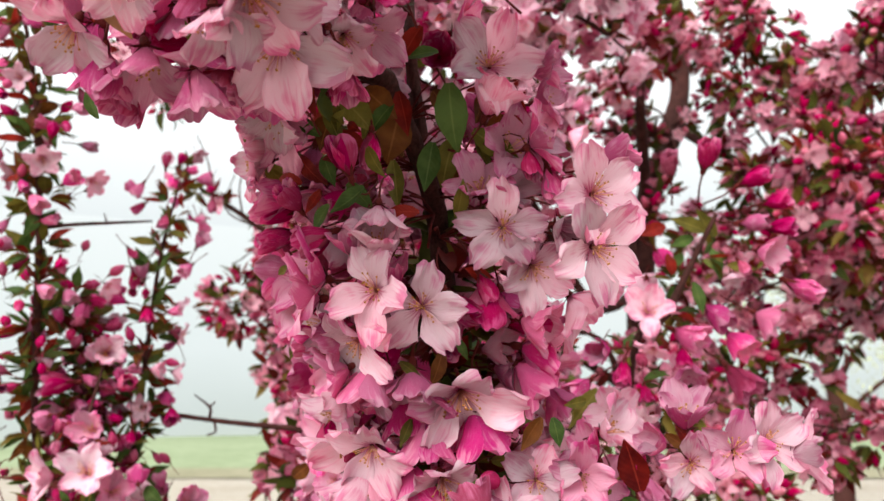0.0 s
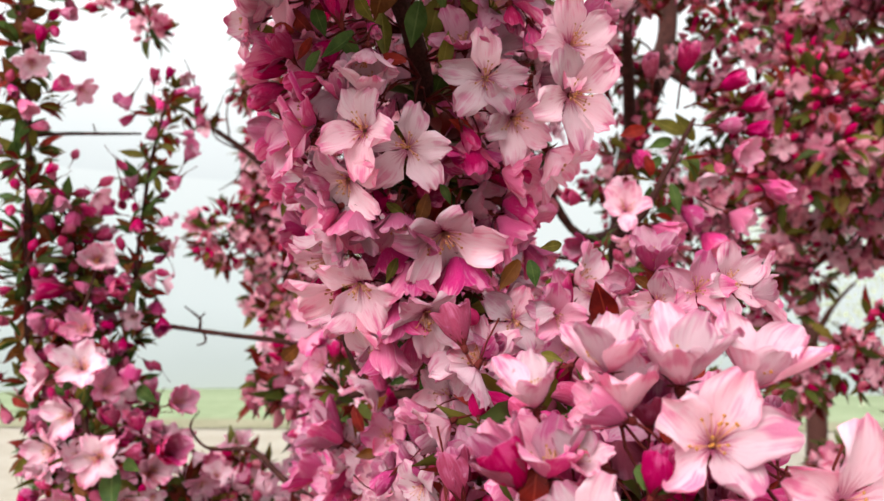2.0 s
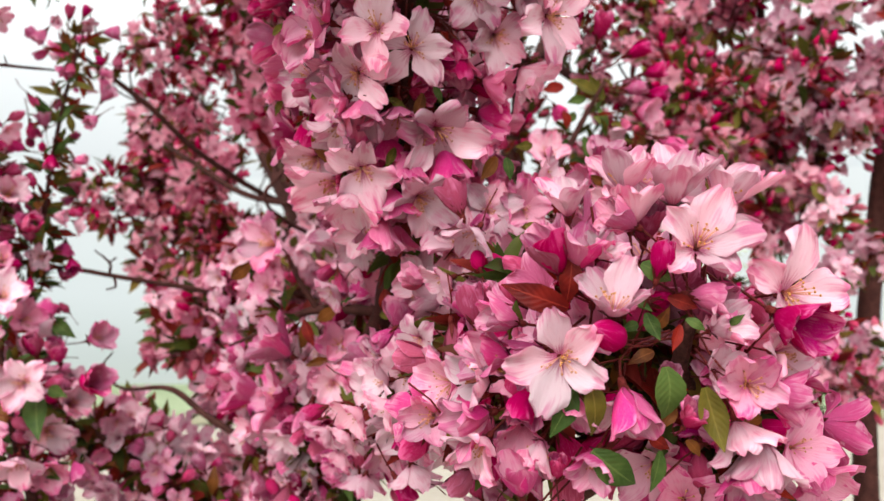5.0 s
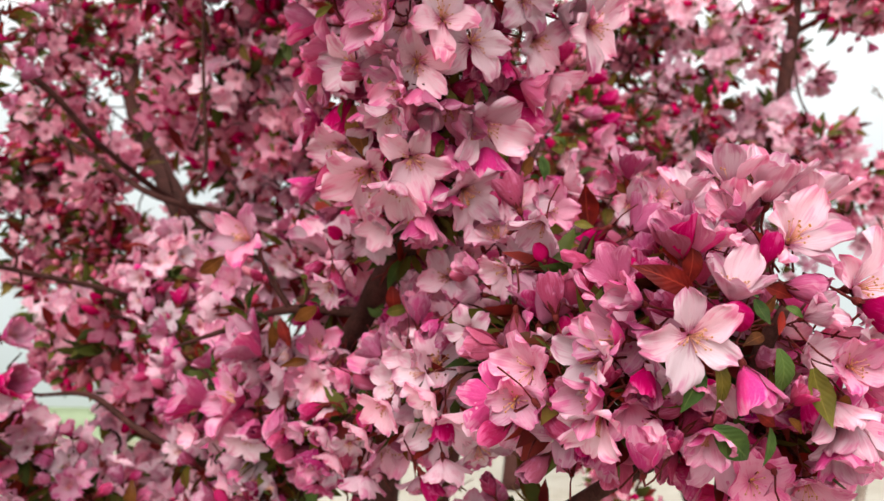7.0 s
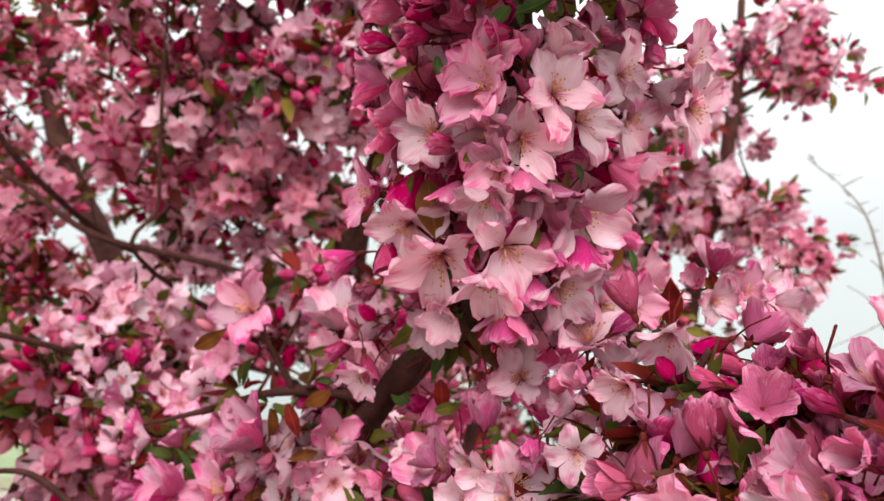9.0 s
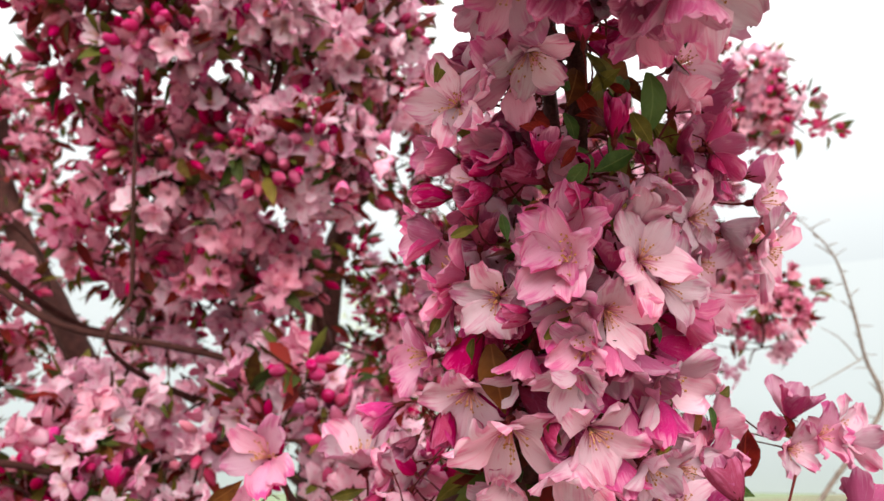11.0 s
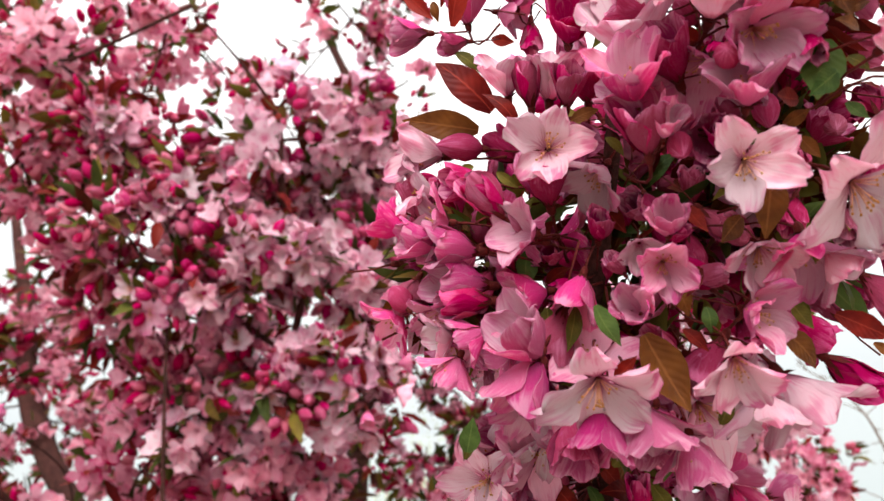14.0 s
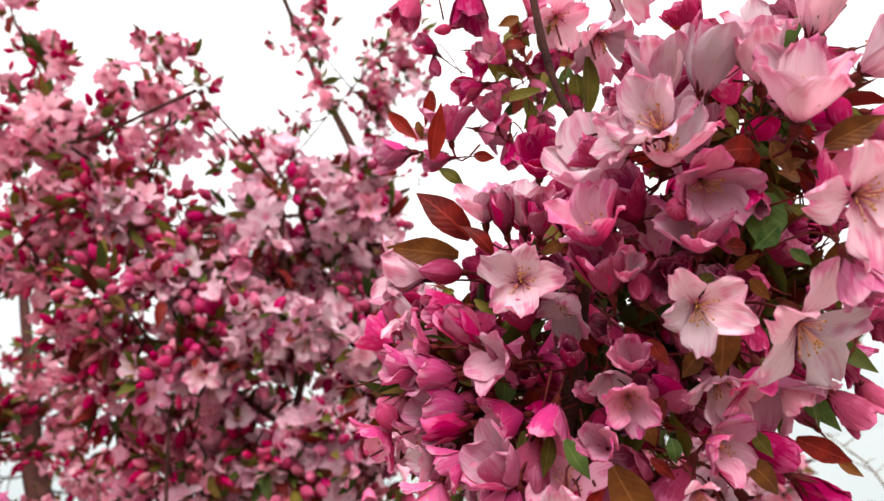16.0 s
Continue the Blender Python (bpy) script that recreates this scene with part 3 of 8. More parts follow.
    def thicken(self, share, d, keep=0.012, top=1.94):
        """Half-open flowers crowd in behind those of the outer layer."""
        for at, n, own in list(self.heads):
            if at.z > top:
                continue
            for k in range(share):
                out = ((at - self.nearest(at)).normalized() + n * 0.3).normalized()
                stray = Vector((RNG.gauss(0, 0.28), RNG.gauss(0, 0.28), RNG.gauss(0, 0.28))) * own
                p = at - out * (RNG.uniform(0.016, 0.026) + max(0.0, stray.dot(out))) + stray
                if any((p - q).length < keep for q in self.spots) or any((p - q).length < g for q, g in self.gaps):
                    continue
                o = RNG.choice((0.15, 0.3, 0.3, 0.5, 0.5, 0.7))
                face = (n + Vector((RNG.gauss(0, 0.45), RNG.gauss(0, 0.45), RNG.gauss(0, 0.45)))).normalized()
                self.bloom(p, face, min(d, own) * (0.65 if o < 0.25 else 0.85 if o < 0.6 else 1.0), o, 2 if o < 0.4 else RNG.choice((0, 1, 1)), fine=False)

    def dress(self, a, b, every, count, reach, d, fine=False, leaves=3, keep=0.0, buds=0.3, path=None, off=0.008, spread=1.0, lean=(0, 0, 0)):
        """Spurs along the branch from fraction a to b of its path."""
        path = path or self.path
        pts = [Vector(p[:3]) for p in path]
        run = [0.0]
        for p, q in zip(pts, pts[1:]):
            run.append(run[-1] + (q - p).length)
        s, turn = a * run[-1], RNG.uniform(0, 6.28)
        while s < b * run[-1]:
            i = max(k for k in range(len(run)) if run[k] <= s)
            i = min(i, len(pts) - 2)
            along = (pts[i + 1] - pts[i]).normalized()
            p = pts[i].lerp(pts[i + 1], (s - run[i]) / max(1e-6, run[i + 1] - run[i]))
            side = along.orthogonal().normalized()
            turn += 2.4
            w = (side * math.cos(turn) + along.cross(side) * math.sin(turn) + along * 0.25 + Vector(lean)).normalized()
            self.umbel(p + w * off, w, count, reach, d, fine, leaves, keep, buds, spread)
            s += every * RNG.uniform(0.8, 1.2)


# ---- far blossom, joined ----
def far_flower(o, seed):
    """Five joined petals round one centre."""
    rng = random.Random(seed)
    v, u, f = [(0, 0, 0)], [(0.5, 0.0)], []
    for k in range(5):
        g, _, gu = petal_grid(max(0.0, min(1.0, o + rng.uniform(-0.15, 0.15))), rng, 2, 3, k * 1.2566 + rng.uniform(-0.1, 0.1))
        b = len(v)
        rows = [g[3:6], g[6:9], g[9:12]]
        v += [p for r in rows for p in r]
        u += [q for q in gu[3:12]]
        f += [(0, b, b + 1), (0, b + 1, b + 2), (b, b + 3, b + 4, b + 1), (b + 1, b + 4, b + 5, b + 2), (b + 3, b + 6, b + 7, b + 4), (b + 4, b + 7, b + 8, b + 5)]
    return v, f, u


def far_bud(seed):
    w = 0.27 + 0.05 * seed
    return tube([(0, 0, -0.1), (0, 0, 0.15), (0, 0, 0.45), (0.02 * seed, 0, 0.8), (0.05 * seed, 0, 1.0)], [0.06, w * 0.74, w, w * 0.66, 0.05], 6)


def far_leaf(seed):
    v, f, u = leaf_lists((0.3, 0.8, -0.3)[seed % 3], 0.3, 3)
    return v, f, u


FAR = {("flower", k): far_flower((0.5, 0.7, 0.85, 1.0, 0.3)[k], k) for k in range(5)}
FAR.update({("bud", k): far_bud(k) for k in range(2)})
FAR.update({("leaf", k): far_leaf(k) for k in range(3)})


def merged(name, items, mat, parent, label=""):
    """Many copies of the far shapes as one mesh: items are (key, 4x4 array)."""
    vs, fs, us, o = [], [], [], 0
    for key, m in items:
        v, f, u = FAR[key]
        a = np.asarray([tuple(p) for p in v])
        vs.append(a @ m[:3, :3].T + m[:3, 3])
        fs += [tuple(i + o for i in q) for q in f]
        us.append(np.asarray(u))
        o += len(v)
    if not vs:
        return None
    ob = part(name, to_mesh(name, np.concatenate(vs), fs, np.concatenate(us), [mat]), parent, Matrix.Identity(4), label)
    return tagged(ob, kind="stuff")


def pose_of(at, normal, size, roll):
    z = np.asarray(normal, dtype=float)
    z /= np.linalg.norm(z)
    x = np.cross(z, (0.3, 0.5, 0.8))
    x /= np.linalg.norm(x)
    y = np.cross(z, x)
    c, s = math.cos(roll), math.sin(roll)
    m = np.eye(4)
    m[:3, 0], m[:3, 1], m[:3, 2], m[:3, 3] = (x * c + y * s) * size, (y * c - x * s) * size, z * size, at
    return m


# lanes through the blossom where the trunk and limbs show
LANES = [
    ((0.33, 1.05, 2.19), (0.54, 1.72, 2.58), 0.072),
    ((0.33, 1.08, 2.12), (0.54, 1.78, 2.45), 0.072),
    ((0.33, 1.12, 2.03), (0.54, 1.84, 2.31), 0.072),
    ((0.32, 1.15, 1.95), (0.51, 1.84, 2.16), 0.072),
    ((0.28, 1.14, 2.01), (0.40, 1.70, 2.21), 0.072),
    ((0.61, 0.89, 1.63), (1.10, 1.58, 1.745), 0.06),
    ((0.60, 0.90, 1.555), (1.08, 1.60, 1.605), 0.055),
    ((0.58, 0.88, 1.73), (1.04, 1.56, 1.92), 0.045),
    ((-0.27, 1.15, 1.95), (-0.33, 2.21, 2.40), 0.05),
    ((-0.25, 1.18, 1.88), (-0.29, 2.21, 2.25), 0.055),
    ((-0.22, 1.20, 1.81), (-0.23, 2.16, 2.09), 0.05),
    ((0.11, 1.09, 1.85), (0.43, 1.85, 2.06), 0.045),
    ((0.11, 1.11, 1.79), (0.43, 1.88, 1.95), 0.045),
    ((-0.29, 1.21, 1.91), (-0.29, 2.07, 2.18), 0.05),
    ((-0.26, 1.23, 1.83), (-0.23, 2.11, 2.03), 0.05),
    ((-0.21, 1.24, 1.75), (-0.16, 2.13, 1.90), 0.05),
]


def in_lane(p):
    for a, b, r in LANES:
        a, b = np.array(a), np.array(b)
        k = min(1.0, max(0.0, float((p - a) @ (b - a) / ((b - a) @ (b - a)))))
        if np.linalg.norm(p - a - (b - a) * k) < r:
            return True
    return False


class FarTree:
    """A tree further back: trunk and limbs, twigs, and its blossom as joined masses."""

    def __init__(self, name, label, rows, group="flowering trees"):
        self.path = smooth_path(rows, 6)
        self.root = thing(name, tuple(self.path[0][:3]), label, "tree", group)
        self.flowers, self.pale, self.buds, self.leaves, self.twigs, self.sprigs = [], [], [], [], [], []
        self.joints = [np.array(p[:3]) for p in self.path]
        self.rng = random.Random(int(1000 * abs(rows[-1][0])) + 3)
        self.limb(rows, "trunk", 10)

    def limb(self, rows, name="limb", sides=8):
        path = smooth_path(rows, 6)
        rng = self.rng
        v, f, u = tube([p[:3] for p in path], [max(0.0006, p[3] * rng.uniform(0.93, 1.08)) for p in path], sides)
        part(name, to_mesh(name, v, f, u, [BARK]), self.root, Matrix.Identity(4))
        self.joints += [np.array(p[:3]) for p in path]

    def cluster(self, at, way, count, buds, leafy, d, reach, pale=False):
        rng = self.rng
        for k in range(count):
            n = way + np.array([rng.gauss(0, 1.0) for _ in range(3)])
            n /= np.linalg.norm(n)
            p = at + n * reach * rng.uniform(0.6, 1.2)
            n2 = n + np.array([rng.gauss(0, 0.3), rng.gauss(0, 0.3), rng.gauss(0, 0.3) - 0.1])
            if rng.random() < buds:
                self.buds.append((("bud", rng.randrange(2)), pose_of(p, n2, d * rng.uniform(0.36, 0.52), rng.uniform(0, 6.28))))
            else:
                (self.pale if pale else self.flowers).append((("flower", rng.choice((0, 1, 1, 2, 2, 3, 4))), pose_of(p, n2, d * rng.uniform(0.48, 0.6), rng.uniform(0, 6.28))))
        for k in range(leafy):
            n = way + np.array([rng.gauss(0, 0.9) for _ in range(3)])
            n /= np.linalg.norm(n)
            self.leaves.append((("leaf", rng.randrange(3)), leaf_pose(at + n * 0.022, n, d * rng.uniform(0.65, 1.1), rng)))

    def mass(self, x, y, z, rx, ry, rz, count, buds=0.3, leafy=2, d=0.057, each=8):
        """A rounded mass of spur clusters about a point, held by twigs that run back to the nearest limb."""
        rng = self.rng
        count, leafy = math.ceil(count * 0.66), leafy + 2
        c, light = np.array((x, y, z)), buds < 0.5
        hub = min(self.joints, key=lambda q: np.linalg.norm(q - c))
        gap = np.linalg.norm(c - hub)
        sway = np.array([rng.gauss(0, 0.12), rng.gauss(0, 0.12), rng.gauss(-0.1, 0.1)]) * gap
        spine = smooth_path([(*hub, 0.0035), (*(hub * 0.5 + c * 0.5 + sway), 0.003), (*c, 0.0025),
                             (*(c + (c - hub) / max(0.05, gap) * rz * 0.7), 0.0015)], 5)
        self.joints += [s[:3] for s in spine[6:]]
        self.twigs.append(tube([p[:3] for p in spine], [p[3] for p in spine], 5))
        for k in range(count):
            q = np.array([rng.gauss(0, 1) for _ in range(3)])
            q *= rng.random() ** 0.4 / np.linalg.norm(q)
            p = c + q * np.array((rx, ry, rz))
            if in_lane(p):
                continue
            foot = min(spine, key=lambda s: np.linalg.norm(s[:3] - p))[:3]
            if k % 3 == 0:
                bendp = (foot + p) / 2 + np.array([rng.gauss(0, 0.012) for _ in range(3)])
                self.twigs.append(tube([foot, bendp, p], [0.0022, 0.0018, 0.0012], 4))
            way = p - foot
            way = way / max(0.01, np.linalg.norm(way)) + np.array((0, -0.15, 0.1))
            # a spur is mostly in bud or mostly open
            self.cluster(p, way, max(2, each + rng.randrange(-1, 2)), 0.9 if rng.random() < buds - 0.05 else 0.07, leafy, d, 0.036, light and rng.random() < 0.6)

    def crown(self, x, y, z, r, count):
        """Loose sprays of young leaves about a point."""
        rng = self.rng
        for k in range(count):
            q = np.array([rng.gauss(0, 0.5) for _ in range(3)])
            n = q + np.array([rng.gauss(0, 0.6), rng.gauss(0, 0.6), rng.gauss(0, 0.6) - 0.3])
            self.sprigs.append((("leaf", rng.randrange(3)), leaf_pose(np.array((x, y, z)) + q * r, n, rng.uniform(0.05, 0.10), rng)))

    def finish(self):
        # the nearest flowers and buds are parts of their own, the rest is joined
        rng = self.rng
        for items, lev, name, many in ((self.flowers, (0.5, 0.7, 0.85, 1.0, 0.3), "flower", 300), (self.buds, (0.0, 0.0), "bud", 300)):
            items.sort(key=lambda it: it[1][1, 3])
            for (key, k), m in items[:many]:
                shade = 2 if name == "bud" else rng.choice((0, 0, 1))
                part(name, WHOLE[lev[k], shade, rng.randrange(4)], self.root, Matrix([list(r) for r in m]))
            del items[:many]
        merged("blossom_mass", self.flowers, FAR_PETAL, self.root, "pink blossoms, half to fully open")
        merged("pale_blossom_mass", self.pale, FAR_PALE, self.root, "pale pink blossoms, fully open")
        merged("bud_mass", self.buds, FAR_BUD, self.root, "deep crimson closed buds")
        merged("foliage", self.leaves, FAR_LEAF, self.root, "small green and bronze leaves")
        merged("crown", self.sprigs, HAZED_LEAF, self.root, "sprays of young leaves, their pale green lightened for mist")
        if self.twigs:
            v, f, u = join_lists(self.twigs)
            tagged(part("twig_mass", to_mesh("twig_mass", v, f, u, [BARK]), self.root, Matrix.Identity(4)), kind="stuff")


def leaf_pose(at, way, long, rng):
    x = np.asarray(way) / np.linalg.norm(way)
    z = np.array([rng.gauss(0, 0.6), rng.gauss(0, 0.6) - 0.3, 0.7])
    z -= x * z.dot(x)
    z /= np.linalg.norm(z)
    m = np.eye(4)
    m[:3, 0], m[:3, 1], m[:3, 2], m[:3, 3] = x * long, np.cross(z, x) * long, z * long, at
    return m


# ---- ground and distance ----
def sheet(name, rows, mat, label, z=0.0):
    """A level strip of ground, with x from -rows to rows."""
    bm = bmesh.new()
    x0, x1, y0, y1, nx, ny = rows
    grid = [[bm.verts.new((x0 + (x1 - x0) * i / nx, y0 + (y1 - y0) * j / ny, z + 0.03 * noise.noise((i * 0.7, j * 0.7, 2.0)))) for i in range(nx + 1)] for j in range(ny + 1)]
    for j in range(ny):
        for i in range(nx):
            bm.faces.new((grid[j][i], grid[j][i + 1], grid[j + 1][i + 1], grid[j + 1][i]))
    me = bpy.data.meshes.new(name)
    bm.to_mesh(me)
    bm.free()
    me.materials.append(mat)
    return tagged(new(name, me), label, "ground", kind="structure")


MEADOW = speckled("meadow", (0.20, 0.245, 0.14), (0.28, 0.33, 0.21), 0.25, 0.95, 0.05, 0.02)
STUBBLE = speckled("pale_field", (0.30, 0.265, 0.215), (0.38, 0.345, 0.295), 0.6, 0.95, 0.05, 0.02)
VERGE = speckled("dry_verge", (0.20, 0.19, 0.12), (0.28, 0.26, 0.18), 0.8, 0.95, 0.05, 0.02)
sheet("ground", (-900, 900, -300, 1500, 60, 60), MEADOW, "pale green meadow that fades into mist", -0.06)
sheet("field", (-120, 120, -30, 15.5, 40, 12), STUBBLE, "bare pale tan field under the trees", 0.0)
sheet("verge", (-120, 120, 15.2, 17.2, 40, 2), VERGE, "strip of dry grass between field and meadow", 0.035)


def mist_bank():
    """A far glowing ring that closes the view, mist and faint woods painted on."""
    m = bpy.data.materials.new("mist")
    m.use_nodes = True
    n, l = m.node_tree.nodes, m.node_tree.links
    n.remove(n["Principled BSDF"])
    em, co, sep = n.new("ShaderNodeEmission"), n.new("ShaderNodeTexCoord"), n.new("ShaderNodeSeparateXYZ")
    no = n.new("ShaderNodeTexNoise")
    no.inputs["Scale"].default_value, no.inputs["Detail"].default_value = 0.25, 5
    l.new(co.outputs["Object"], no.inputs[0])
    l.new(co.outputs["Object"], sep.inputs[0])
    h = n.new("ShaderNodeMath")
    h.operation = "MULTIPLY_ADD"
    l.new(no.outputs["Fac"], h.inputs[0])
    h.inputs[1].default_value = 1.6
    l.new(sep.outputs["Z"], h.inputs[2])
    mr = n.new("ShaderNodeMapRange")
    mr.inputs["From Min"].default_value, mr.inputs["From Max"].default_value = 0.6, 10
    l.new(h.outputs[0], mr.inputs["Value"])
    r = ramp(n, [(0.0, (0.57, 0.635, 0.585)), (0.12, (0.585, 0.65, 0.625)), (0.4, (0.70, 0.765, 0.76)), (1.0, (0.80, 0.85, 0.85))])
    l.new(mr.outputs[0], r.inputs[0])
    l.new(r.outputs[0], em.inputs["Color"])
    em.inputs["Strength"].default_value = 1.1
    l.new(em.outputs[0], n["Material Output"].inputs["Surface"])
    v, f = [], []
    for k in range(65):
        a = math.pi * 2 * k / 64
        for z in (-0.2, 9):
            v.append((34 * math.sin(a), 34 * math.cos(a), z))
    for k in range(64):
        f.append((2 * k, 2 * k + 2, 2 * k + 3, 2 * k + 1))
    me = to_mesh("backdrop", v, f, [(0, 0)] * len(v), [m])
    tagged(new("backdrop", me), "glowing backdrop painted with mist over distant fields and faint woods", "mist", kind="structure")


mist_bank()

# the fork of the bough shows bare between its flowers
BARE_FORK = [(Vector((-0.004, 0.655, 1.508)), 0.034), (Vector((-0.006, 0.625, 1.523)), 0.032), (Vector((-0.012, 0.60, 1.545)), 0.028), (Vector((-0.03, 0.68, 1.505)), 0.03)]

# ---- the upright branch in front ----
column = Bough('upright crabapple branch thick with pale pink blossom', [(0.06, 1.18, 0, 0.03), (0.02, 1.05, 0.6, 0.024), (-0.05, 0.9, 1.15, 0.019), (-0.0486, 0.8328, 1.3386, 0.014), (-0.032, 0.7829, 1.3994, 0.0135), (-0.0118, 0.733, 1.4531, 0.013), (0.0078, 0.6822, 1.5129, 0.012), (0.0096, 0.5981, 1.5538, 0.0115), (0.0121, 0.5262, 1.5865, 0.011), (0.0031, 0.5007, 1.7049, 0.0072), (-0.0017, 0.4739, 1.7377, 0.0066), (-0.0109, 0.459, 1.761, 0.0062), (-0.0229, 0.4433, 1.7878, 0.0058), (-0.0306, 0.4346, 1.7952, 0.006), (-0.085, 0.37, 1.8, 0.005), (-0.1, 0.32, 1.86, 0.004), (-0.105, 0.29, 1.93, 0.0025)])
column.twig([(0.0012, 0.4876, 1.72, 0.005), (-0.0115, 0.4824, 1.7983, 0.0045), (-0.0147, 0.4743, 1.8398, 0.004), (-0.0161, 0.4754, 1.8869, 0.003)])
column.bloom((-0.0038, 0.4136, 1.6620), (0.04, -0.96, -0.28), 0.049, 1, 0)
column.bloom((-0.0254, 0.4059, 1.6690), (-0.27, -0.96, -0.02), 0.047, 0.85, 0)
column.bloom((-0.0356, 0.4201, 1.6469), (-0.27, -0.72, -0.64), 0.045, 0.85, 0)
column.bloom((0.0378, 0.4275, 1.7054), (0.04, -0.97, -0.23), 0.048, 1, 0)
column.bloom((0.0265, 0.4339, 1.7252), (-0.15, -0.84, 0.52), 0.039, 0.7, 1)
column.bloom((0.0534, 0.4405, 1.6869), (0.14, -0.84, -0.52), 0.046, 0.85, 0)
column.bloom((0.0834, 0.4181, 1.7200), (0.40, -0.92, -0.06), 0.050, 0.85, 0)
column.bloom((0.0826, 0.4184, 1.6928), (0.40, -0.82, -0.42), 0.051, 0.85, 0)
column.bloom((0.0534, 0.4245, 1.7491), (0.85, -0.44, 0.29), 0.042, 0.7, 1)
column.bloom((0.0515, 0.4191, 1.7440), (0.16, -0.13, -0.98), 0.021, 0.15, 2)
column.bloom((0.0624, 0.4263, 1.7368), (0.23, -0.04, -0.97), 0.027, 0.3, 1)
column.bloom((0.0318, 0.4230, 1.7935), (0.15, -0.99, 0.09), 0.051, 0.85, 0)
column.bloom((0.0558, 0.4264, 1.7907), (0.84, -0.53, 0.07), 0.034, 0.5, 1)
column.bloom((0.0898, 0.4264, 1.7398), (0.88, -0.35, 0.32), 0.031, 0.3, 1)
column.bloom((0.0574, 0.4300, 1.7756), (0.95, -0.26, 0.16), 0.036, 0.7, 1)
column.bloom((-0.0590, 0.3323, 1.7652), (-0.07, -0.71, -0.70), 0.056, 0.85, 0)
column.bloom((-0.1071, 0.3871, 1.7810), (-0.40, -0.16, -0.90), 0.048, 0.7, 1)
column.bloom((-0.0368, 0.3565, 1.7804), (0.17, -0.46, -0.87), 0.040, 0.7, 0)
column.bloom((-0.0395, 0.3731, 1.7730), (0.10, 0.08, -0.99), 0.028, 0.3, 2)
column.bloom((-0.0658, 0.3494, 1.7592), (-0.10, 0.07, -0.99), 0.037, 0.5, 1)
column.bloom((-0.0802, 0.4137, 1.7675), (-0.19, -0.37, -0.91), 0.042, 0.7, 0)
column.bloom((-0.0858, 0.4496, 1.7599), (-0.92, -0.32, -0.21), 0.053, 0.7, 0)
column.bloom((-0.0300, 0.3798, 1.7957), (0.44, -0.37, -0.82), 0.040, 0.7, 1)
column.bloom((-0.0296, 0.4082, 1.7519), (0.00, -0.02, -1.00), 0.025, 0.15, 2)
column.bloom((-0.0263, 0.4150, 1.7325), (0.52, -0.22, -0.82), 0.015, 0.15, 1)
column.bloom((-0.0730, 0.4421, 1.7302), (-0.92, -0.30, -0.26), 0.040, 0.3, 1)
column.bloom((-0.0590, 0.4291, 1.7262), (-0.14, -0.69, -0.71), 0.032, 0.5, 1)
column.bloom((-0.0758, 0.4487, 1.7205), (-0.96, -0.20, -0.18), 0.028, 0.15, 2)
column.bloom((-0.0762, 0.4523, 1.7088), (-0.91, -0.17, -0.39), 0.030, 0.15, 2)
column.bloom((-0.0509, 0.4227, 1.7033), (-0.86, -0.05, -0.50), 0.025, 0.15, 2)
column.bloom((-0.0244, 0.4066, 1.6879), (0.02, -0.62, 0.79), 0.039, 0.5, 0)
column.bloom((-0.0378, 0.4132, 1.6879), (-0.31, -0.50, 0.81), 0.026, 0.3, 1)
column.bloom((-0.0541, 0.4198, 1.6774), (-0.85, -0.50, 0.13), 0.048, 0.7, 1)
column.bloom((-0.0563, 0.4181, 1.6667), (-0.94, -0.35, -0.06), 0.047, 0.7, 1)
column.bloom((-0.0458, 0.4279, 1.6501), (-0.78, -0.34, -0.52), 0.043, 0.7, 1)
column.bloom((-0.0419, 0.4253, 1.6322), (-0.82, -0.38, -0.44), 0.040, 0.7, 1)
column.bloom((-0.0314, 0.4239, 1.6321), (-0.20, -0.15, -0.97), 0.040, 0.5, 1)
column.bloom((-0.0431, 0.4336, 1.6209), (-0.58, -0.08, -0.81), 0.043, 0.7, 0)
column.bloom((-0.0096, 0.4321, 1.6320), (0.01, -0.13, -0.99), 0.052, 0.7, 1)
column.bloom((0.0152, 0.4382, 1.6211), (0.13, -0.70, -0.70), 0.063, 0.85, 0)
column.bloom((-0.0309, 0.4404, 1.5930), (-0.07, -0.73, -0.68), 0.048, 0.85, 0)
column.bloom((0.0050, 0.4419, 1.5772), (0.23, -0.69, -0.69), 0.051, 0.85, 0)
column.bloom((0.0223, 0.4478, 1.6109), (0.20, 0.08, -0.98), 0.044, 0.5, 1)
column.bloom((-0.0020, 0.4450, 1.6063), (-0.00, 0.08, -1.00), 0.044, 0.5, 1)
column.bloom((0.0467, 0.4739, 1.6353), (0.78, -0.17, -0.61), 0.059, 0.7, 1)
column.bloom((0.0501, 0.4739, 1.6451), (0.95, -0.18, -0.25), 0.059, 0.7, 1)
column.bloom((0.0667, 0.5007, 1.6233), (0.50, 0.07, -0.86), 0.037, 0.5, 1)
column.bloom((0.0409, 0.4609, 1.6574), (1.00, -0.07, 0.06), 0.033, 0.15, 2)
column.bloom((0.0288, 0.4465, 1.6787), (0.11, -0.03, -0.99), 0.045, 0.5, 2)
column.bloom((-0.0352, 0.4478, 1.5795), (-0.20, -0.15, -0.97), 0.047, 0.7, 0)
column.bloom((-0.0174, 0.4534, 1.5644), (-0.10, 0.08, -0.99), 0.044, 0.5, 1)
column.bloom((-0.0110, 0.4473, 1.5826), (0.10, 0.04, -0.99), 0.040, 0.5, 1)
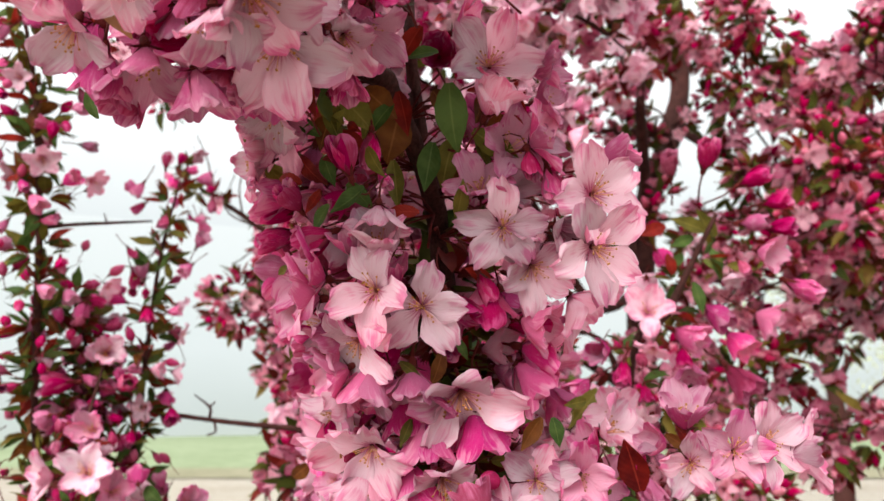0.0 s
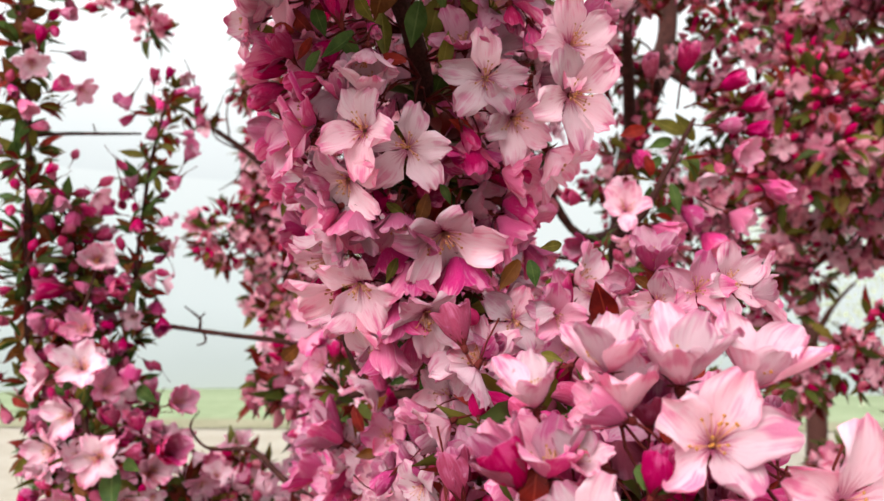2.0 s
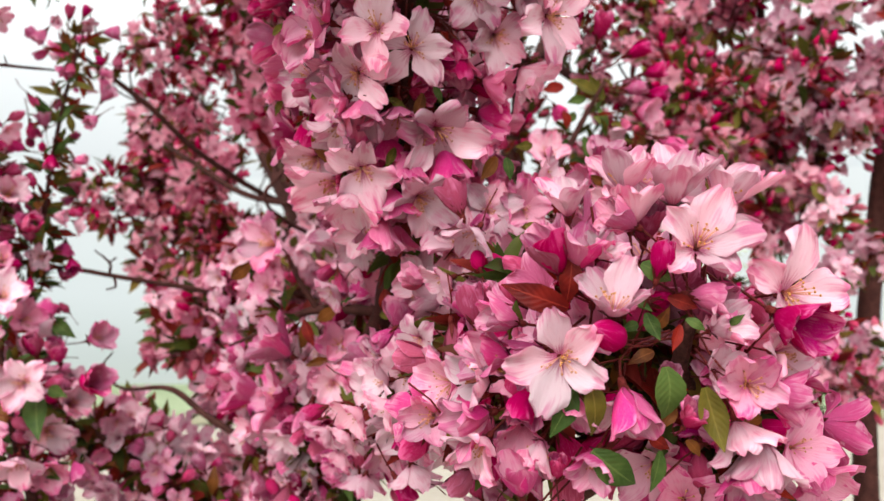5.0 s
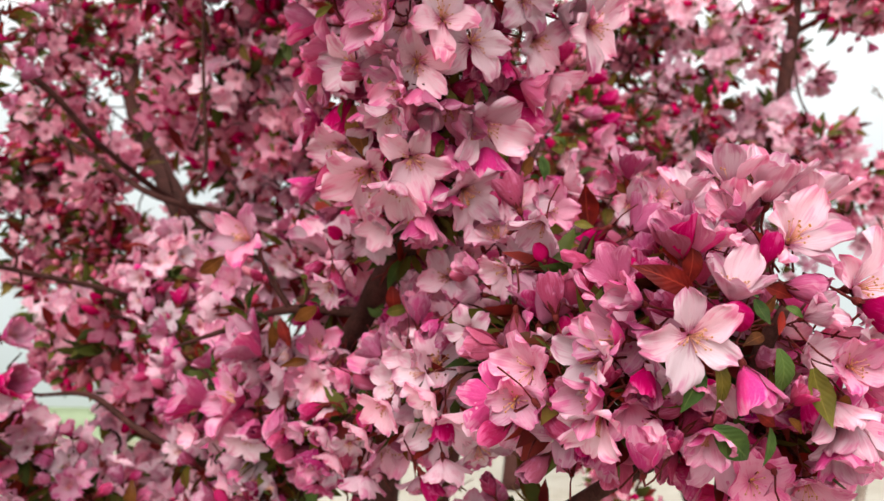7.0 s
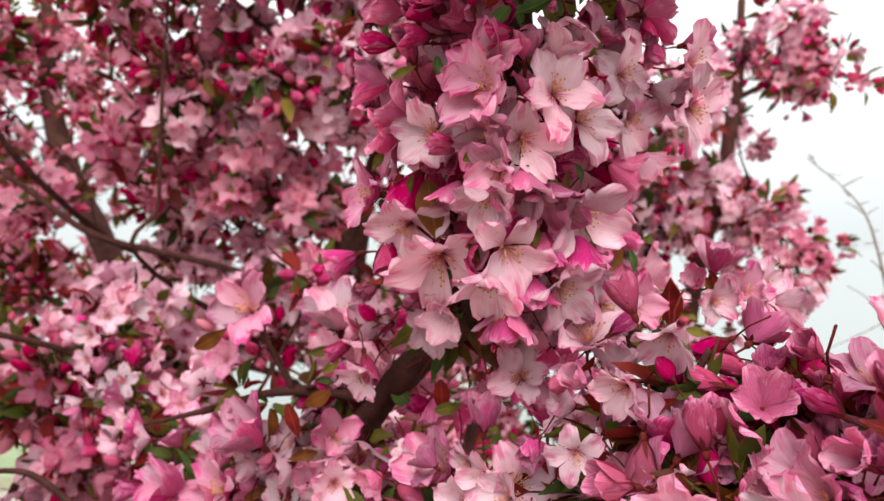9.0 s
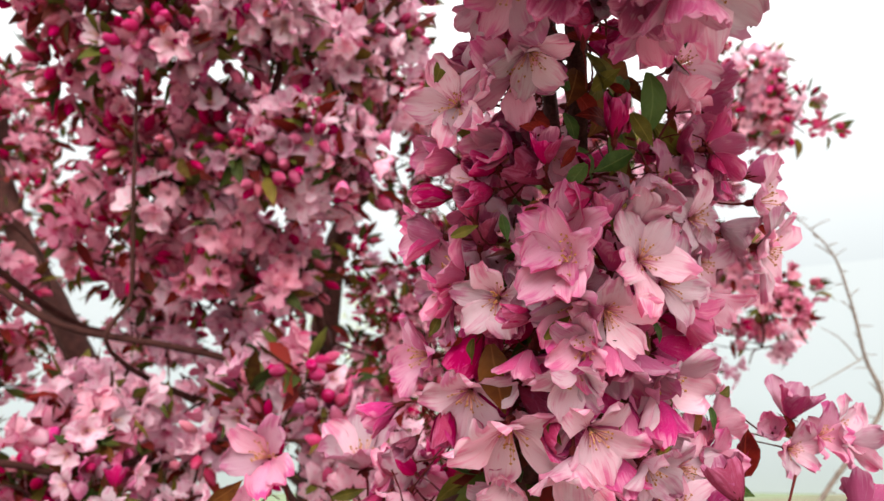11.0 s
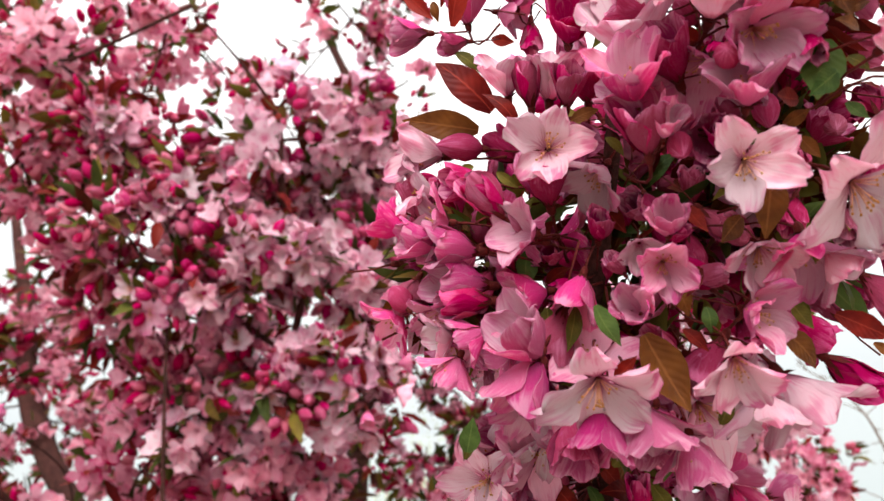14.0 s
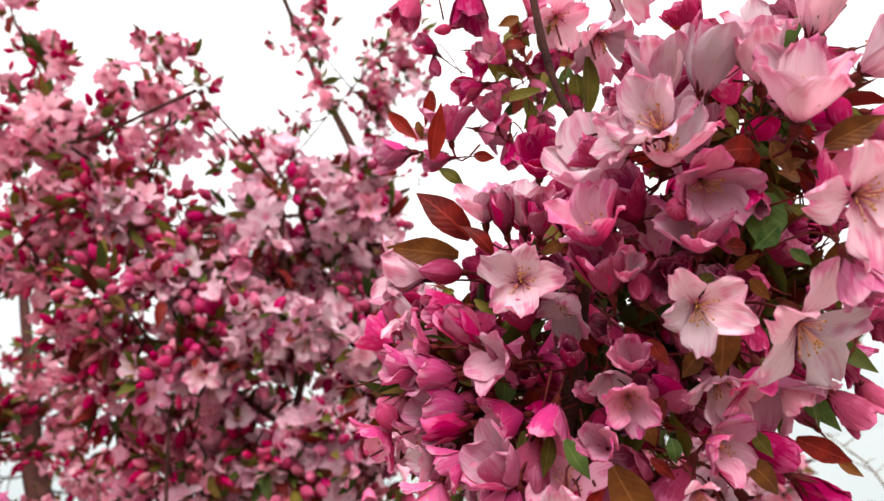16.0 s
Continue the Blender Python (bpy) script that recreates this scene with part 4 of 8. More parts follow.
column.bloom((0.0766, 0.4578, 1.6723), (0.65, -0.28, -0.70), 0.050, 0.7, 0)
column.bloom((0.0074, 0.4343, 1.6720), (0.34, -0.15, -0.93), 0.040, 0.5, 2)
column.bloom((0.0257, 0.4404, 1.6823), (0.43, -0.14, -0.89), 0.024, 0.15, 2)
column.leaf((0.0101, 0.4222, 1.7845), (0.09, 0.09, -0.99), (-0.18, -1.10, 0.41), 0.041, 0, 1.1)
column.leaf((-0.0455, 0.4073, 1.7706), (0.69, 0.01, -0.72), (0.21, -1.02, 0.05), 0.026, 1, 1.6)
column.leaf((-0.0342, 0.4114, 1.7771), (0.72, -0.02, -0.69), (-0.29, -1.05, 0.13), 0.024, 2, 1.6)
column.leaf((-0.0509, 0.4127, 1.7650), (-0.31, -0.03, -0.95), (-0.29, -0.97, -0.31), 0.022, 2, 1.5)
column.leaf((-0.0471, 0.4185, 1.7561), (0.69, -0.04, -0.72), (-0.12, -1.00, -0.14), 0.021, 3, 1.5)
column.leaf((-0.0177, 0.4282, 1.7694), (-0.20, 0.03, -0.98), (0.28, -1.05, 0.23), 0.030, 2, 1.5)
column.leaf((-0.0293, 0.4203, 1.7728), (-0.26, -0.02, -0.97), (0.54, -1.03, 0.21), 0.022, 1, 1.5)
column.leaf((-0.0560, 0.4004, 1.7662), (0.69, -0.04, -0.72), (0.36, -1.00, 0.00), 0.020, 1, 1.5)
column.leaf((0.0325, 0.4342, 1.7846), (-0.43, -0.03, -0.90), (0.69, -0.95, -0.24), 0.022, 2, 1.5)
column.leaf((0.0387, 0.4336, 1.7708), (-0.29, -0.02, -0.96), (0.34, -1.03, 0.14), 0.022, 2, 1.4)
column.leaf((0.0008, 0.4327, 1.7844), (0.63, -0.04, -0.77), (-0.29, -1.09, 0.31), 0.020, 2, 1.5)
column.leaf((0.0260, 0.4409, 1.7404), (0.68, -0.06, -0.74), (0.69, -0.95, -0.24), 0.018, 1, 1.2)
column.leaf((0.0065, 0.4500, 1.7470), (0.60, -0.02, -0.80), (-0.00, -1.05, 0.19), 0.021, 2, 1.5)
column.leaf((0.0229, 0.4340, 1.7612), (0.82, 0.01, -0.57), (-0.15, -1.01, -0.07), 0.032, 1, 1)
column.leaf((0.0245, 0.4367, 1.7605), (0.32, 0.02, -0.95), (0.33, -1.03, 0.12), 0.024, 1, 0.9)
column.leaf((0.0048, 0.4147, 1.7991), (-0.96, -0.18, -0.22), (-0.29, -1.09, 0.31), 0.022, 0, 1)
column.leaf((-0.0040, 0.4074, 1.8102), (-0.49, -0.03, -0.87), (0.07, -1.09, 0.44), 0.024, 3, 1.3)
column.leaf((-0.0332, 0.4100, 1.7371), (-0.96, -0.23, 0.12), (-0.03, -1.07, 0.30), 0.024, 3, 1.2)
column.leaf((-0.0528, 0.4001, 1.7614), (0.45, -0.01, -0.89), (0.41, -1.04, 0.21), 0.021, 1, 1.2)
column.leaf((-0.0190, 0.4114, 1.7688), (-0.60, -0.05, -0.80), (-0.12, -1.09, 0.36), 0.024, 0, 1.2)
column.leaf((0.0355, 0.4242, 1.7867), (0.56, 0.06, -0.82), (-0.05, -1.07, 0.30), 0.035, 3, 0.8)
column.leaf((0.0005, 0.4409, 1.7574), (-0.16, 0.04, -0.99), (0.04, -0.98, -0.17), 0.030, 0, 1)
column.leaf((-0.0052, 0.4158, 1.7110), (-0.98, -0.21, -0.05), (0.03, -1.04, 0.11), 0.022, 3, 1)
column.leaf((0.0137, 0.4248, 1.7101), (0.22, -0.35, 0.91), (0.50, -0.98, -0.07), 0.021, 1, 1)
column.leaf((-0.0159, 0.4285, 1.6353), (0.80, -0.13, -0.59), (-0.16, -1.03, 0.03), 0.015, 1, 1)
column.leaf((0.0060, 0.4344, 1.6417), (-0.27, -0.02, -0.96), (0.47, -1.01, 0.08), 0.022, 2, 1)
column.leaf((0.0134, 0.4366, 1.6479), (0.44, -0.12, -0.89), (-0.24, -1.12, 0.51), 0.014, 0, 1)
column.leaf((0.0378, 0.4568, 1.6187), (0.20, 0.00, -0.98), (-0.35, -0.99, -0.20), 0.022, 1, 1)
column.leaf((-0.0379, 0.4096, 1.6916), (0.22, -0.08, -0.97), (-0.02, -1.00, -0.10), 0.015, 1, 1)
column.leaf((-0.0627, 0.4323, 1.6326), (0.66, -0.33, 0.67), (0.22, -1.03, 0.13), 0.017, 1, 1)
column.leaf((-0.0105, 0.4384, 1.6063), (-0.36, -0.10, -0.93), (0.00, -1.05, 0.17), 0.016, 1, 1)
column.leaf((0.0192, 0.4441, 1.5771), (0.64, -0.06, -0.77), (0.06, -1.03, 0.08), 0.018, 0, 1)
column.leaf((0.0914, 0.4241, 1.7093), (0.84, -0.18, -0.51), (0.29, -0.96, -0.24), 0.013, 3, 1)
column.leaf((0.0132, 0.4436, 1.7616), (-0.28, 0.04, -0.96), (-0.27, -0.93, -0.54), 0.034, 1, 1)
column.leaf((0.0288, 0.4367, 1.6973), (-0.69, -0.33, 0.64), (0.29, -1.02, 0.06), 0.022, 3, 1.2)
column.leaf((0.0319, 0.4453, 1.6800), (-0.89, -0.33, 0.31), (0.49, -1.03, 0.16), 0.017, 3, 1.2)
column.leaf((-0.0197, 0.4216, 1.7409), (0.12, 0.04, -0.99), (-0.08, -1.01, -0.05), 0.028, 1, 1)
column.leaf((-0.0443, 0.4244, 1.7294), (0.70, -0.02, -0.71), (-0.02, -1.03, 0.06), 0.022, 0, 1)
column.leaf((-0.0171, 0.4211, 1.7795), (0.24, 0.03, -0.97), (-0.42, -1.07, 0.19), 0.027, 3, 1)
column.leaf((0.0198, 0.4320, 1.7838), (0.98, -0.09, -0.18), (0.48, -1.08, 0.48), 0.026, 3, 0.9)
column.leaf((-0.0988, 0.4618, 1.7521), (0.71, -0.01, -0.71), (-0.05, -1.05, 0.19), 0.025, 1, 1)
column.bloom((-0.0787, 0.4276, 1.7607), (-0.53, -0.68, -0.50), 0.047, 0.85, 1)
column.bloom((-0.0956, 0.4513, 1.7506), (-0.86, -0.40, -0.32), 0.048, 0.85, 0)
column.bloom((-0.0849, 0.4703, 1.7296), (-0.97, 0.22, -0.03), 0.034, 0.3, 1)
column.bloom((-0.0770, 0.4665, 1.7235), (-0.48, -0.58, 0.66), 0.024, 0.15, 2)
column.bloom((-0.0868, 0.4732, 1.7111), (-0.94, 0.33, -0.05), 0.028, 0.15, 2)
column.bloom((-0.0800, 0.4626, 1.6952), (-0.54, -0.30, 0.78), 0.025, 0.15, 2)
column.bloom((-0.0677, 0.4196, 1.7136), (-0.48, -0.58, 0.66), 0.026, 0.3, 2)
column.bloom((-0.0393, 0.4020, 1.7268), (-0.27, -0.46, 0.84), 0.027, 0.15, 2)
column.bloom((-0.0486, 0.4097, 1.6998), (-0.92, 0.15, -0.37), 0.028, 0.3, 2)
column.bloom((-0.0241, 0.3966, 1.7098), (-0.00, -0.20, -0.98), 0.034, 0.5, 0)
column.bloom((-0.0827, 0.4898, 1.6932), (-0.97, 0.26, 0.04), 0.041, 0.5, 1)
column.bloom((-0.0708, 0.4865, 1.6722), (-0.98, 0.18, 0.12), 0.052, 0.7, 1)
column.bloom((-0.0728, 0.4947, 1.6637), (-0.85, 0.34, -0.40), 0.045, 0.7, 1)
column.bloom((-0.0620, 0.4684, 1.6586), (-0.73, -0.60, -0.34), 0.046, 0.7, 0)
column.bloom((-0.0579, 0.4449, 1.6457), (-0.97, 0.22, -0.03), 0.024, 0.15, 2)
column.bloom((-0.0577, 0.5026, 1.6147), (-0.56, -0.43, -0.71), 0.055, 0.85, 0)
column.bloom((-0.0737, 0.5174, 1.6335), (-1.00, 0.09, -0.00), 0.047, 0.7, 1)
column.bloom((-0.0437, 0.4868, 1.5951), (-0.40, -0.47, -0.78), 0.068, 0.85, 0)
column.bloom((-0.0658, 0.5146, 1.6055), (-0.11, 0.02, -0.99), 0.028, 0.15, 2)
column.bloom((-0.0565, 0.5895, 1.6103), (-0.83, 0.37, -0.41), 0.039, 0.3, 1)
column.bloom((-0.0494, 0.4604, 1.6316), (-0.25, 0.20, -0.95), 0.031, 0.5, 1)
column.leaf((-0.0316, 0.3992, 1.7201), (-0.76, 0.41, -0.51), (-0.83, -0.66, -0.16), 0.023, 0, 1.2)
column.leaf((-0.0509, 0.4099, 1.7142), (-0.55, 0.31, -0.78), (-0.80, -0.61, -0.39), 0.018, 0, 1.2)
column.leaf((-0.0683, 0.4200, 1.7494), (0.47, -0.72, 0.51), (-0.42, -0.99, 0.10), 0.017, 0, 1.1)
column.leaf((-0.0567, 0.4125, 1.7521), (-0.81, 0.06, 0.58), (-0.17, -1.03, -0.24), 0.020, 0, 1)
column.leaf((-0.0491, 0.4050, 1.7508), (0.46, -0.73, 0.51), (-0.41, -0.95, -0.04), 0.017, 1, 1.1)
column.leaf((-0.0664, 0.4152, 1.7272), (-0.94, 0.21, 0.27), (-0.73, -0.80, 0.10), 0.018, 3, 1.2)
column.leaf((-0.0666, 0.4255, 1.6963), (-0.91, 0.17, -0.39), (-0.82, -0.72, 0.01), 0.010, 2, 1)
column.leaf((-0.0902, 0.4692, 1.6870), (0.60, -0.75, 0.27), (-0.33, -1.01, 0.01), 0.016, 1, 0.9)
column.leaf((-0.0832, 0.4923, 1.6508), (-0.41, 0.17, -0.90), (-0.33, -1.01, 0.01), 0.013, 1, 1.1)
column.leaf((-0.0577, 0.4831, 1.6366), (0.23, 0.04, -0.97), (-0.84, -0.75, 0.16), 0.038, 2, 1.1)
column.leaf((-0.0644, 0.4891, 1.6399), (-0.19, 0.10, -0.98), (-1.14, -0.56, 0.13), 0.015, 1, 1)
column.leaf((-0.0684, 0.4938, 1.6402), (-0.87, 0.21, -0.46), (-0.32, -1.01, -0.02), 0.011, 3, 1)
column.leaf((-0.1052, 0.4490, 1.7743), (-0.29, 0.18, -0.94), (-0.47, -0.93, 0.00), 0.017, 1, 1)
column.leaf((-0.0834, 0.4258, 1.7785), (-0.72, 0.10, -0.69), (-0.28, -0.92, -0.39), 0.009, 2, 1)
column.leaf((-0.0559, 0.4115, 1.7224), (-0.54, 0.25, -0.80), (-0.41, -0.75, -0.66), 0.015, 3, 1)
column.leaf((-0.0731, 0.4487, 1.6960), (0.13, -0.10, -0.99), (-0.49, -0.95, 0.12), 0.015, 0, 1)
column.leaf((-0.0431, 0.4571, 1.5956), (0.38, -0.34, -0.86), (-0.43, -0.97, 0.08), 0.013, 1, 1)
column.leaf((-0.0562, 0.4181, 1.7425), (0.35, -0.18, -0.92), (-0.16, -1.23, 0.37), 0.019, 0, 1.1)
column.leaf((-0.0409, 0.4017, 1.7545), (0.59, -0.56, -0.58), (-0.62, -0.86, 0.07), 0.012, 3, 1)
column.leaf((-0.0711, 0.4300, 1.7469), (0.55, -0.27, -0.79), (-0.84, -0.75, 0.16), 0.026, 3, 1)
column.leaf((-0.0304, 0.3985, 1.7407), (0.43, -0.23, -0.87), (-0.69, -0.76, -0.10), 0.020, 1, 1)
column.bloom((-0.1395, 0.3126, 1.8649), (-0.60, -0.72, -0.34), 0.039, 0.7, 0)
column.bloom((-0.1120, 0.3084, 1.8607), (-0.54, 0.33, -0.78), 0.039, 0.7, 0)
column.bloom((-0.1551, 0.3750, 1.8955), (-0.96, 0.26, 0.06), 0.047, 0.5, 0)
column.bloom((-0.1436, 0.3571, 1.8917), (-0.96, 0.28, 0.02), 0.025, 0, 2)
column.bloom((-0.1370, 0.3385, 1.9127), (-0.38, -0.60, 0.70), 0.038, 0.5, 0)
column.bloom((-0.1211, 0.3275, 1.9074), (-0.25, -0.58, 0.77), 0.043, 0.5, 0)
column.bloom((-0.1312, 0.3294, 1.9021), (-0.43, -0.57, 0.70), 0.029, 0.15, 2)
column.bloom((-0.1265, 0.3104, 1.8901), (-0.34, -0.72, 0.61), 0.030, 0.3, 2)
column.bloom((-0.1256, 0.2706, 1.8412), (-0.64, -0.60, 0.48), 0.036, 0.3, 2)
column.bloom((-0.1326, 0.2656, 1.8598), (-0.70, -0.64, 0.31), 0.043, 0.5, 1)
column.bloom((-0.1271, 0.2607, 1.8425), (-0.56, -0.83, 0.09), 0.022, 0.3, 1)
column.bloom((-0.1155, 0.2728, 1.8930), (-0.64, -0.60, 0.48), 0.057, 0.5, 0)
column.bloom((-0.1112, 0.2392, 1.8886), (-0.43, -0.85, 0.30), 0.049, 0.5, 0)
column.bloom((-0.1107, 0.2251, 1.8716), (-0.23, -0.54, -0.81), 0.038, 0.5, 1)
column.bloom((-0.1094, 0.2361, 1.8453), (-0.53, -0.72, 0.45), 0.035, 0.5, 1)
column.bloom((-0.1106, 0.2426, 1.8254), (-0.49, -0.60, -0.63), 0.036, 0.7, 0)
column.bloom((-0.0760, 0.2277, 1.8164), (0.06, -0.51, -0.86), 0.053, 1, 0)
column.bloom((-0.1512, 0.3325, 1.8398), (-0.83, -0.11, 0.55), 0.032, 0.15, 2)
column.bloom((-0.1298, 0.3368, 1.8345), (-0.97, 0.02, 0.24), 0.031, 0.15, 2)
column.bloom((-0.1534, 0.3542, 1.8329), (-0.97, 0.25, 0.06), 0.038, 0.3, 1)
column.bloom((-0.1452, 0.3603, 1.8199), (-0.96, 0.26, 0.06), 0.041, 0.3, 1)
column.bloom((-0.1468, 0.3570, 1.8109), (-0.94, 0.33, -0.07), 0.032, 0.15, 2)
column.bloom((-0.1623, 0.3621, 1.8493), (-0.97, 0.25, -0.05), 0.038, 0.7, 1)
column.bloom((-0.1409, 0.3350, 1.7785), (-0.82, -0.38, 0.42), 0.041, 0.3, 1)
column.bloom((-0.1397, 0.3367, 1.7787), (-0.41, 0.34, -0.84), 0.039, 0.3, 1)
column.bloom((-0.1592, 0.3667, 1.7865), (-0.31, 0.42, -0.85), 0.034, 0.7, 1)
column.bloom((-0.1578, 0.3725, 1.7987), (-0.88, 0.40, -0.26), 0.029, 0.7, 0)
column.bloom((-0.1345, 0.3088, 1.7630), (-0.22, -0.27, -0.94), 0.046, 0.85, 0)
column.bloom((-0.1260, 0.2897, 1.7823), (-0.83, -0.56, -0.03), 0.024, 0.3, 1)
column.bloom((-0.1150, 0.2786, 1.8127), (-0.63, -0.76, 0.14), 0.026, 0.3, 1)
column.bloom((-0.1166, 0.2829, 1.8025), (-0.55, -0.48, -0.68), 0.027, 0.5, 1)
column.bloom((-0.0853, 0.2761, 1.7844), (-0.11, -0.83, -0.55), 0.033, 0.5, 1)
column.bloom((-0.0993, 0.2752, 1.7641), (-0.22, -0.27, -0.94), 0.033, 0.7, 0)
column.bloom((-0.0606, 0.2865, 1.7639), (0.49, -0.20, -0.85), 0.051, 0.7, 0)
column.bloom((-0.0725, 0.2882, 1.7569), (0.22, 0.11, -0.97), 0.039, 0.7, 0)
column.bloom((-0.1089, 0.3151, 1.7549), (0.25, -0.04, -0.97), 0.045, 0.7, 1)
column.bloom((-0.1264, 0.3177, 1.7547), (-0.09, 0.40, -0.91), 0.034, 0.5, 1)
column.bloom((-0.0879, 0.3138, 1.7446), (0.24, 0.16, -0.96), 0.035, 0.5, 1)
column.bloom((-0.0204, 0.2914, 1.7760), (0.77, -0.22, -0.60), 0.034, 0.15, 2)
column.bloom((-0.0821, 0.2660, 1.8077), (-0.37, -0.32, -0.87), 0.033, 0.5, 0)
column.bloom((-0.0691, 0.2560, 1.8101), (0.05, 0.01, -1.00), 0.044, 0.7, 1)
column.bloom((-0.0571, 0.2556, 1.8047), (0.46, -0.18, -0.87), 0.039, 0.7, 0)
column.bloom((-0.1239, 0.3205, 1.8109), (-0.36, 0.18, -0.92), 0.031, 0.3, 1)
column.bloom((-0.1116, 0.3751, 1.8364), (-0.97, 0.25, 0.06), 0.029, 0.3, 1)
column.bloom((-0.1177, 0.2329, 1.8608), (-0.73, -0.55, -0.40), 0.017, 0, 2)
column.bloom((-0.1176, 0.2622, 1.8458), (-0.37, -0.32, -0.87), 0.017, 0, 2)
column.bloom((-0.1098, 0.2910, 1.8377), (-0.10, -0.29, -0.95), 0.018, 0.15, 2)
column.bloom((-0.1141, 0.3485, 1.8322), (-0.77, -0.64, -0.04), 0.021, 0.15, 2)
column.bloom((-0.1139, 0.3181, 1.8286), (-0.53, -0.79, 0.31), 0.024, 0.15, 2)
column.bloom((-0.1615, 0.3749, 1.8727), (-0.97, 0.20, 0.15), 0.036, 0.7, 0)
column.bloom((-0.1658, 0.3654, 1.8387), (-0.97, 0.20, 0.15), 0.030, 0.3, 1)
column.bloom((-0.1512, 0.3569, 1.7968), (-0.80, 0.44, -0.40), 0.028, 0.5, 1)
column.leaf((-0.1453, 0.3415, 1.9032), (-0.80, -0.02, 0.60), (0.00, -0.86, -0.74), 0.040, 3, 1.2)
column.leaf((-0.1426, 0.3274, 1.8864), (-0.76, -0.16, 0.63), (-0.17, -1.15, -0.10), 0.023, 3, 0.9)
column.leaf((-0.1463, 0.3533, 1.8996), (-0.93, 0.34, 0.12), (-0.52, -0.72, -0.47), 0.038, 2, 1)
column.leaf((-0.1667, 0.3373, 1.9442), (-0.10, -0.59, 0.80), (-0.02, -1.19, -0.16), 0.030, 3, 0.8)
column.leaf((-0.1480, 0.3582, 1.8808), (-0.94, 0.16, -0.29), (-0.58, -0.82, -0.23), 0.009, 1, 1)
column.leaf((-0.1483, 0.3392, 1.8669), (0.62, -0.33, -0.71), (-0.66, -0.60, -0.53), 0.013, 1, 1)
column.leaf((-0.1285, 0.3501, 1.8350), (-0.03, 0.29, -0.96), (-0.17, -1.00, -0.34), 0.017, 0, 1.5)
column.leaf((-0.1378, 0.3008, 1.7883), (0.45, -0.02, -0.89), (-0.19, -1.21, 0.03), 0.018, 0, 1.3)
column.leaf((-0.0988, 0.2827, 1.7863), (0.13, 0.04, -0.99), (-0.49, -0.87, -0.24), 0.011, 0, 1.3)
column.leaf((-0.1200, 0.2962, 1.7774), (0.52, 0.05, -0.86), (-0.57, -0.83, -0.24), 0.033, 2, 1.1)
column.leaf((-0.0991, 0.2412, 1.8218), (-0.02, 0.35, -0.94), (-0.64, -0.80, -0.22), 0.024, 2, 1.3)
column.leaf((-0.0937, 0.2105, 1.8607), (-0.09, 0.39, -0.92), (-0.69, -0.72, -0.30), 0.024, 0, 1.5)
column.leaf((-0.0799, 0.2179, 1.8426), (0.46, -0.31, -0.83), (-0.69, -0.80, -0.16), 0.010, 0, 1.4)
column.leaf((-0.0968, 0.2246, 1.8436), (-0.98, 0.16, -0.07), (-0.77, -0.72, -0.22), 0.011, 3, 1.7)
column.leaf((-0.0991, 0.2112, 1.8671), (-0.57, -0.41, 0.71), (-0.86, -0.67, -0.22), 0.016, 3, 1.5)
column.leaf((-0.0407, 0.2694, 1.7859), (0.79, -0.39, -0.48), (-0.25, -0.84, -0.54), 0.025, 3, 1)
column.leaf((-0.0032, 0.2795, 1.7809), (0.63, -0.39, -0.67), (-0.81, -0.83, -0.01), 0.012, 2, 1)
column.leaf((-0.1293, 0.3059, 1.8787), (0.56, -0.81, 0.18), (-0.42, -0.91, -0.23), 0.014, 2, 1)
column.leaf((-0.1268, 0.3083, 1.7630), (0.26, -0.85, 0.47), (-0.75, -0.91, 0.07), 0.013, 3, 1.2)
column.leaf((-0.0731, 0.2487, 1.8108), (0.17, 0.18, -0.97), (-0.59, -0.66, -0.50), 0.017, 1, 1)
column.leaf((-0.0710, 0.2746, 1.7774), (0.69, -0.22, -0.69), (-0.58, -1.00, 0.06), 0.023, 2, 1)
column.leaf((-0.0824, 0.3021, 1.7467), (-0.10, -0.74, 0.66), (-0.48, -0.93, -0.15), 0.013, 1, 1)
column.leaf((-0.1552, 0.3727, 1.7476), (-0.15, -0.67, 0.72), (-0.49, -0.96, -0.09), 0.016, 0, 1.3)
column.leaf((-0.1133, 0.3585, 1.8235), (0.34, -0.82, 0.47), (-0.62, -1.05, 0.19), 0.015, 3, 1.2)
column.leaf((-0.1028, 0.3226, 1.8498), (0.52, -0.12, -0.84), (-0.62, -0.82, -0.20), 0.016, 3, 1.2)
column.leaf((-0.1270, 0.3243, 1.7981), (-0.08, 0.33, -0.94), (-0.22, -0.73, -0.74), 0.019, 1, 1)
column.leaf((-0.1266, 0.3435, 1.8052), (0.15, 0.22, -0.96), (-0.70, -0.73, -0.27), 0.020, 1, 1)
column.leaf((-0.1066, 0.2752, 1.8250), (0.47, -0.13, -0.87), (-0.29, -0.91, -0.38), 0.014, 3, 1.2)
column.leaf((-0.0985, 0.2812, 1.8021), (-0.51, 0.43, -0.75), (-0.62, -1.03, 0.15), 0.017, 3, 1.2)
column.leaf((-0.1003, 0.2947, 1.7812), (0.60, -0.31, -0.73), (-0.08, -0.97, -0.48), 0.013, 3, 1.2)
column.leaf((-0.1082, 0.2882, 1.7965), (0.45, -0.08, -0.89), (-0.29, -0.91, -0.38), 0.015, 2, 1.3)
column.leaf((-0.0868, 0.2341, 1.8363), (0.45, -0.20, -0.87), (-0.83, -0.66, -0.26), 0.011, 2, 1.4)
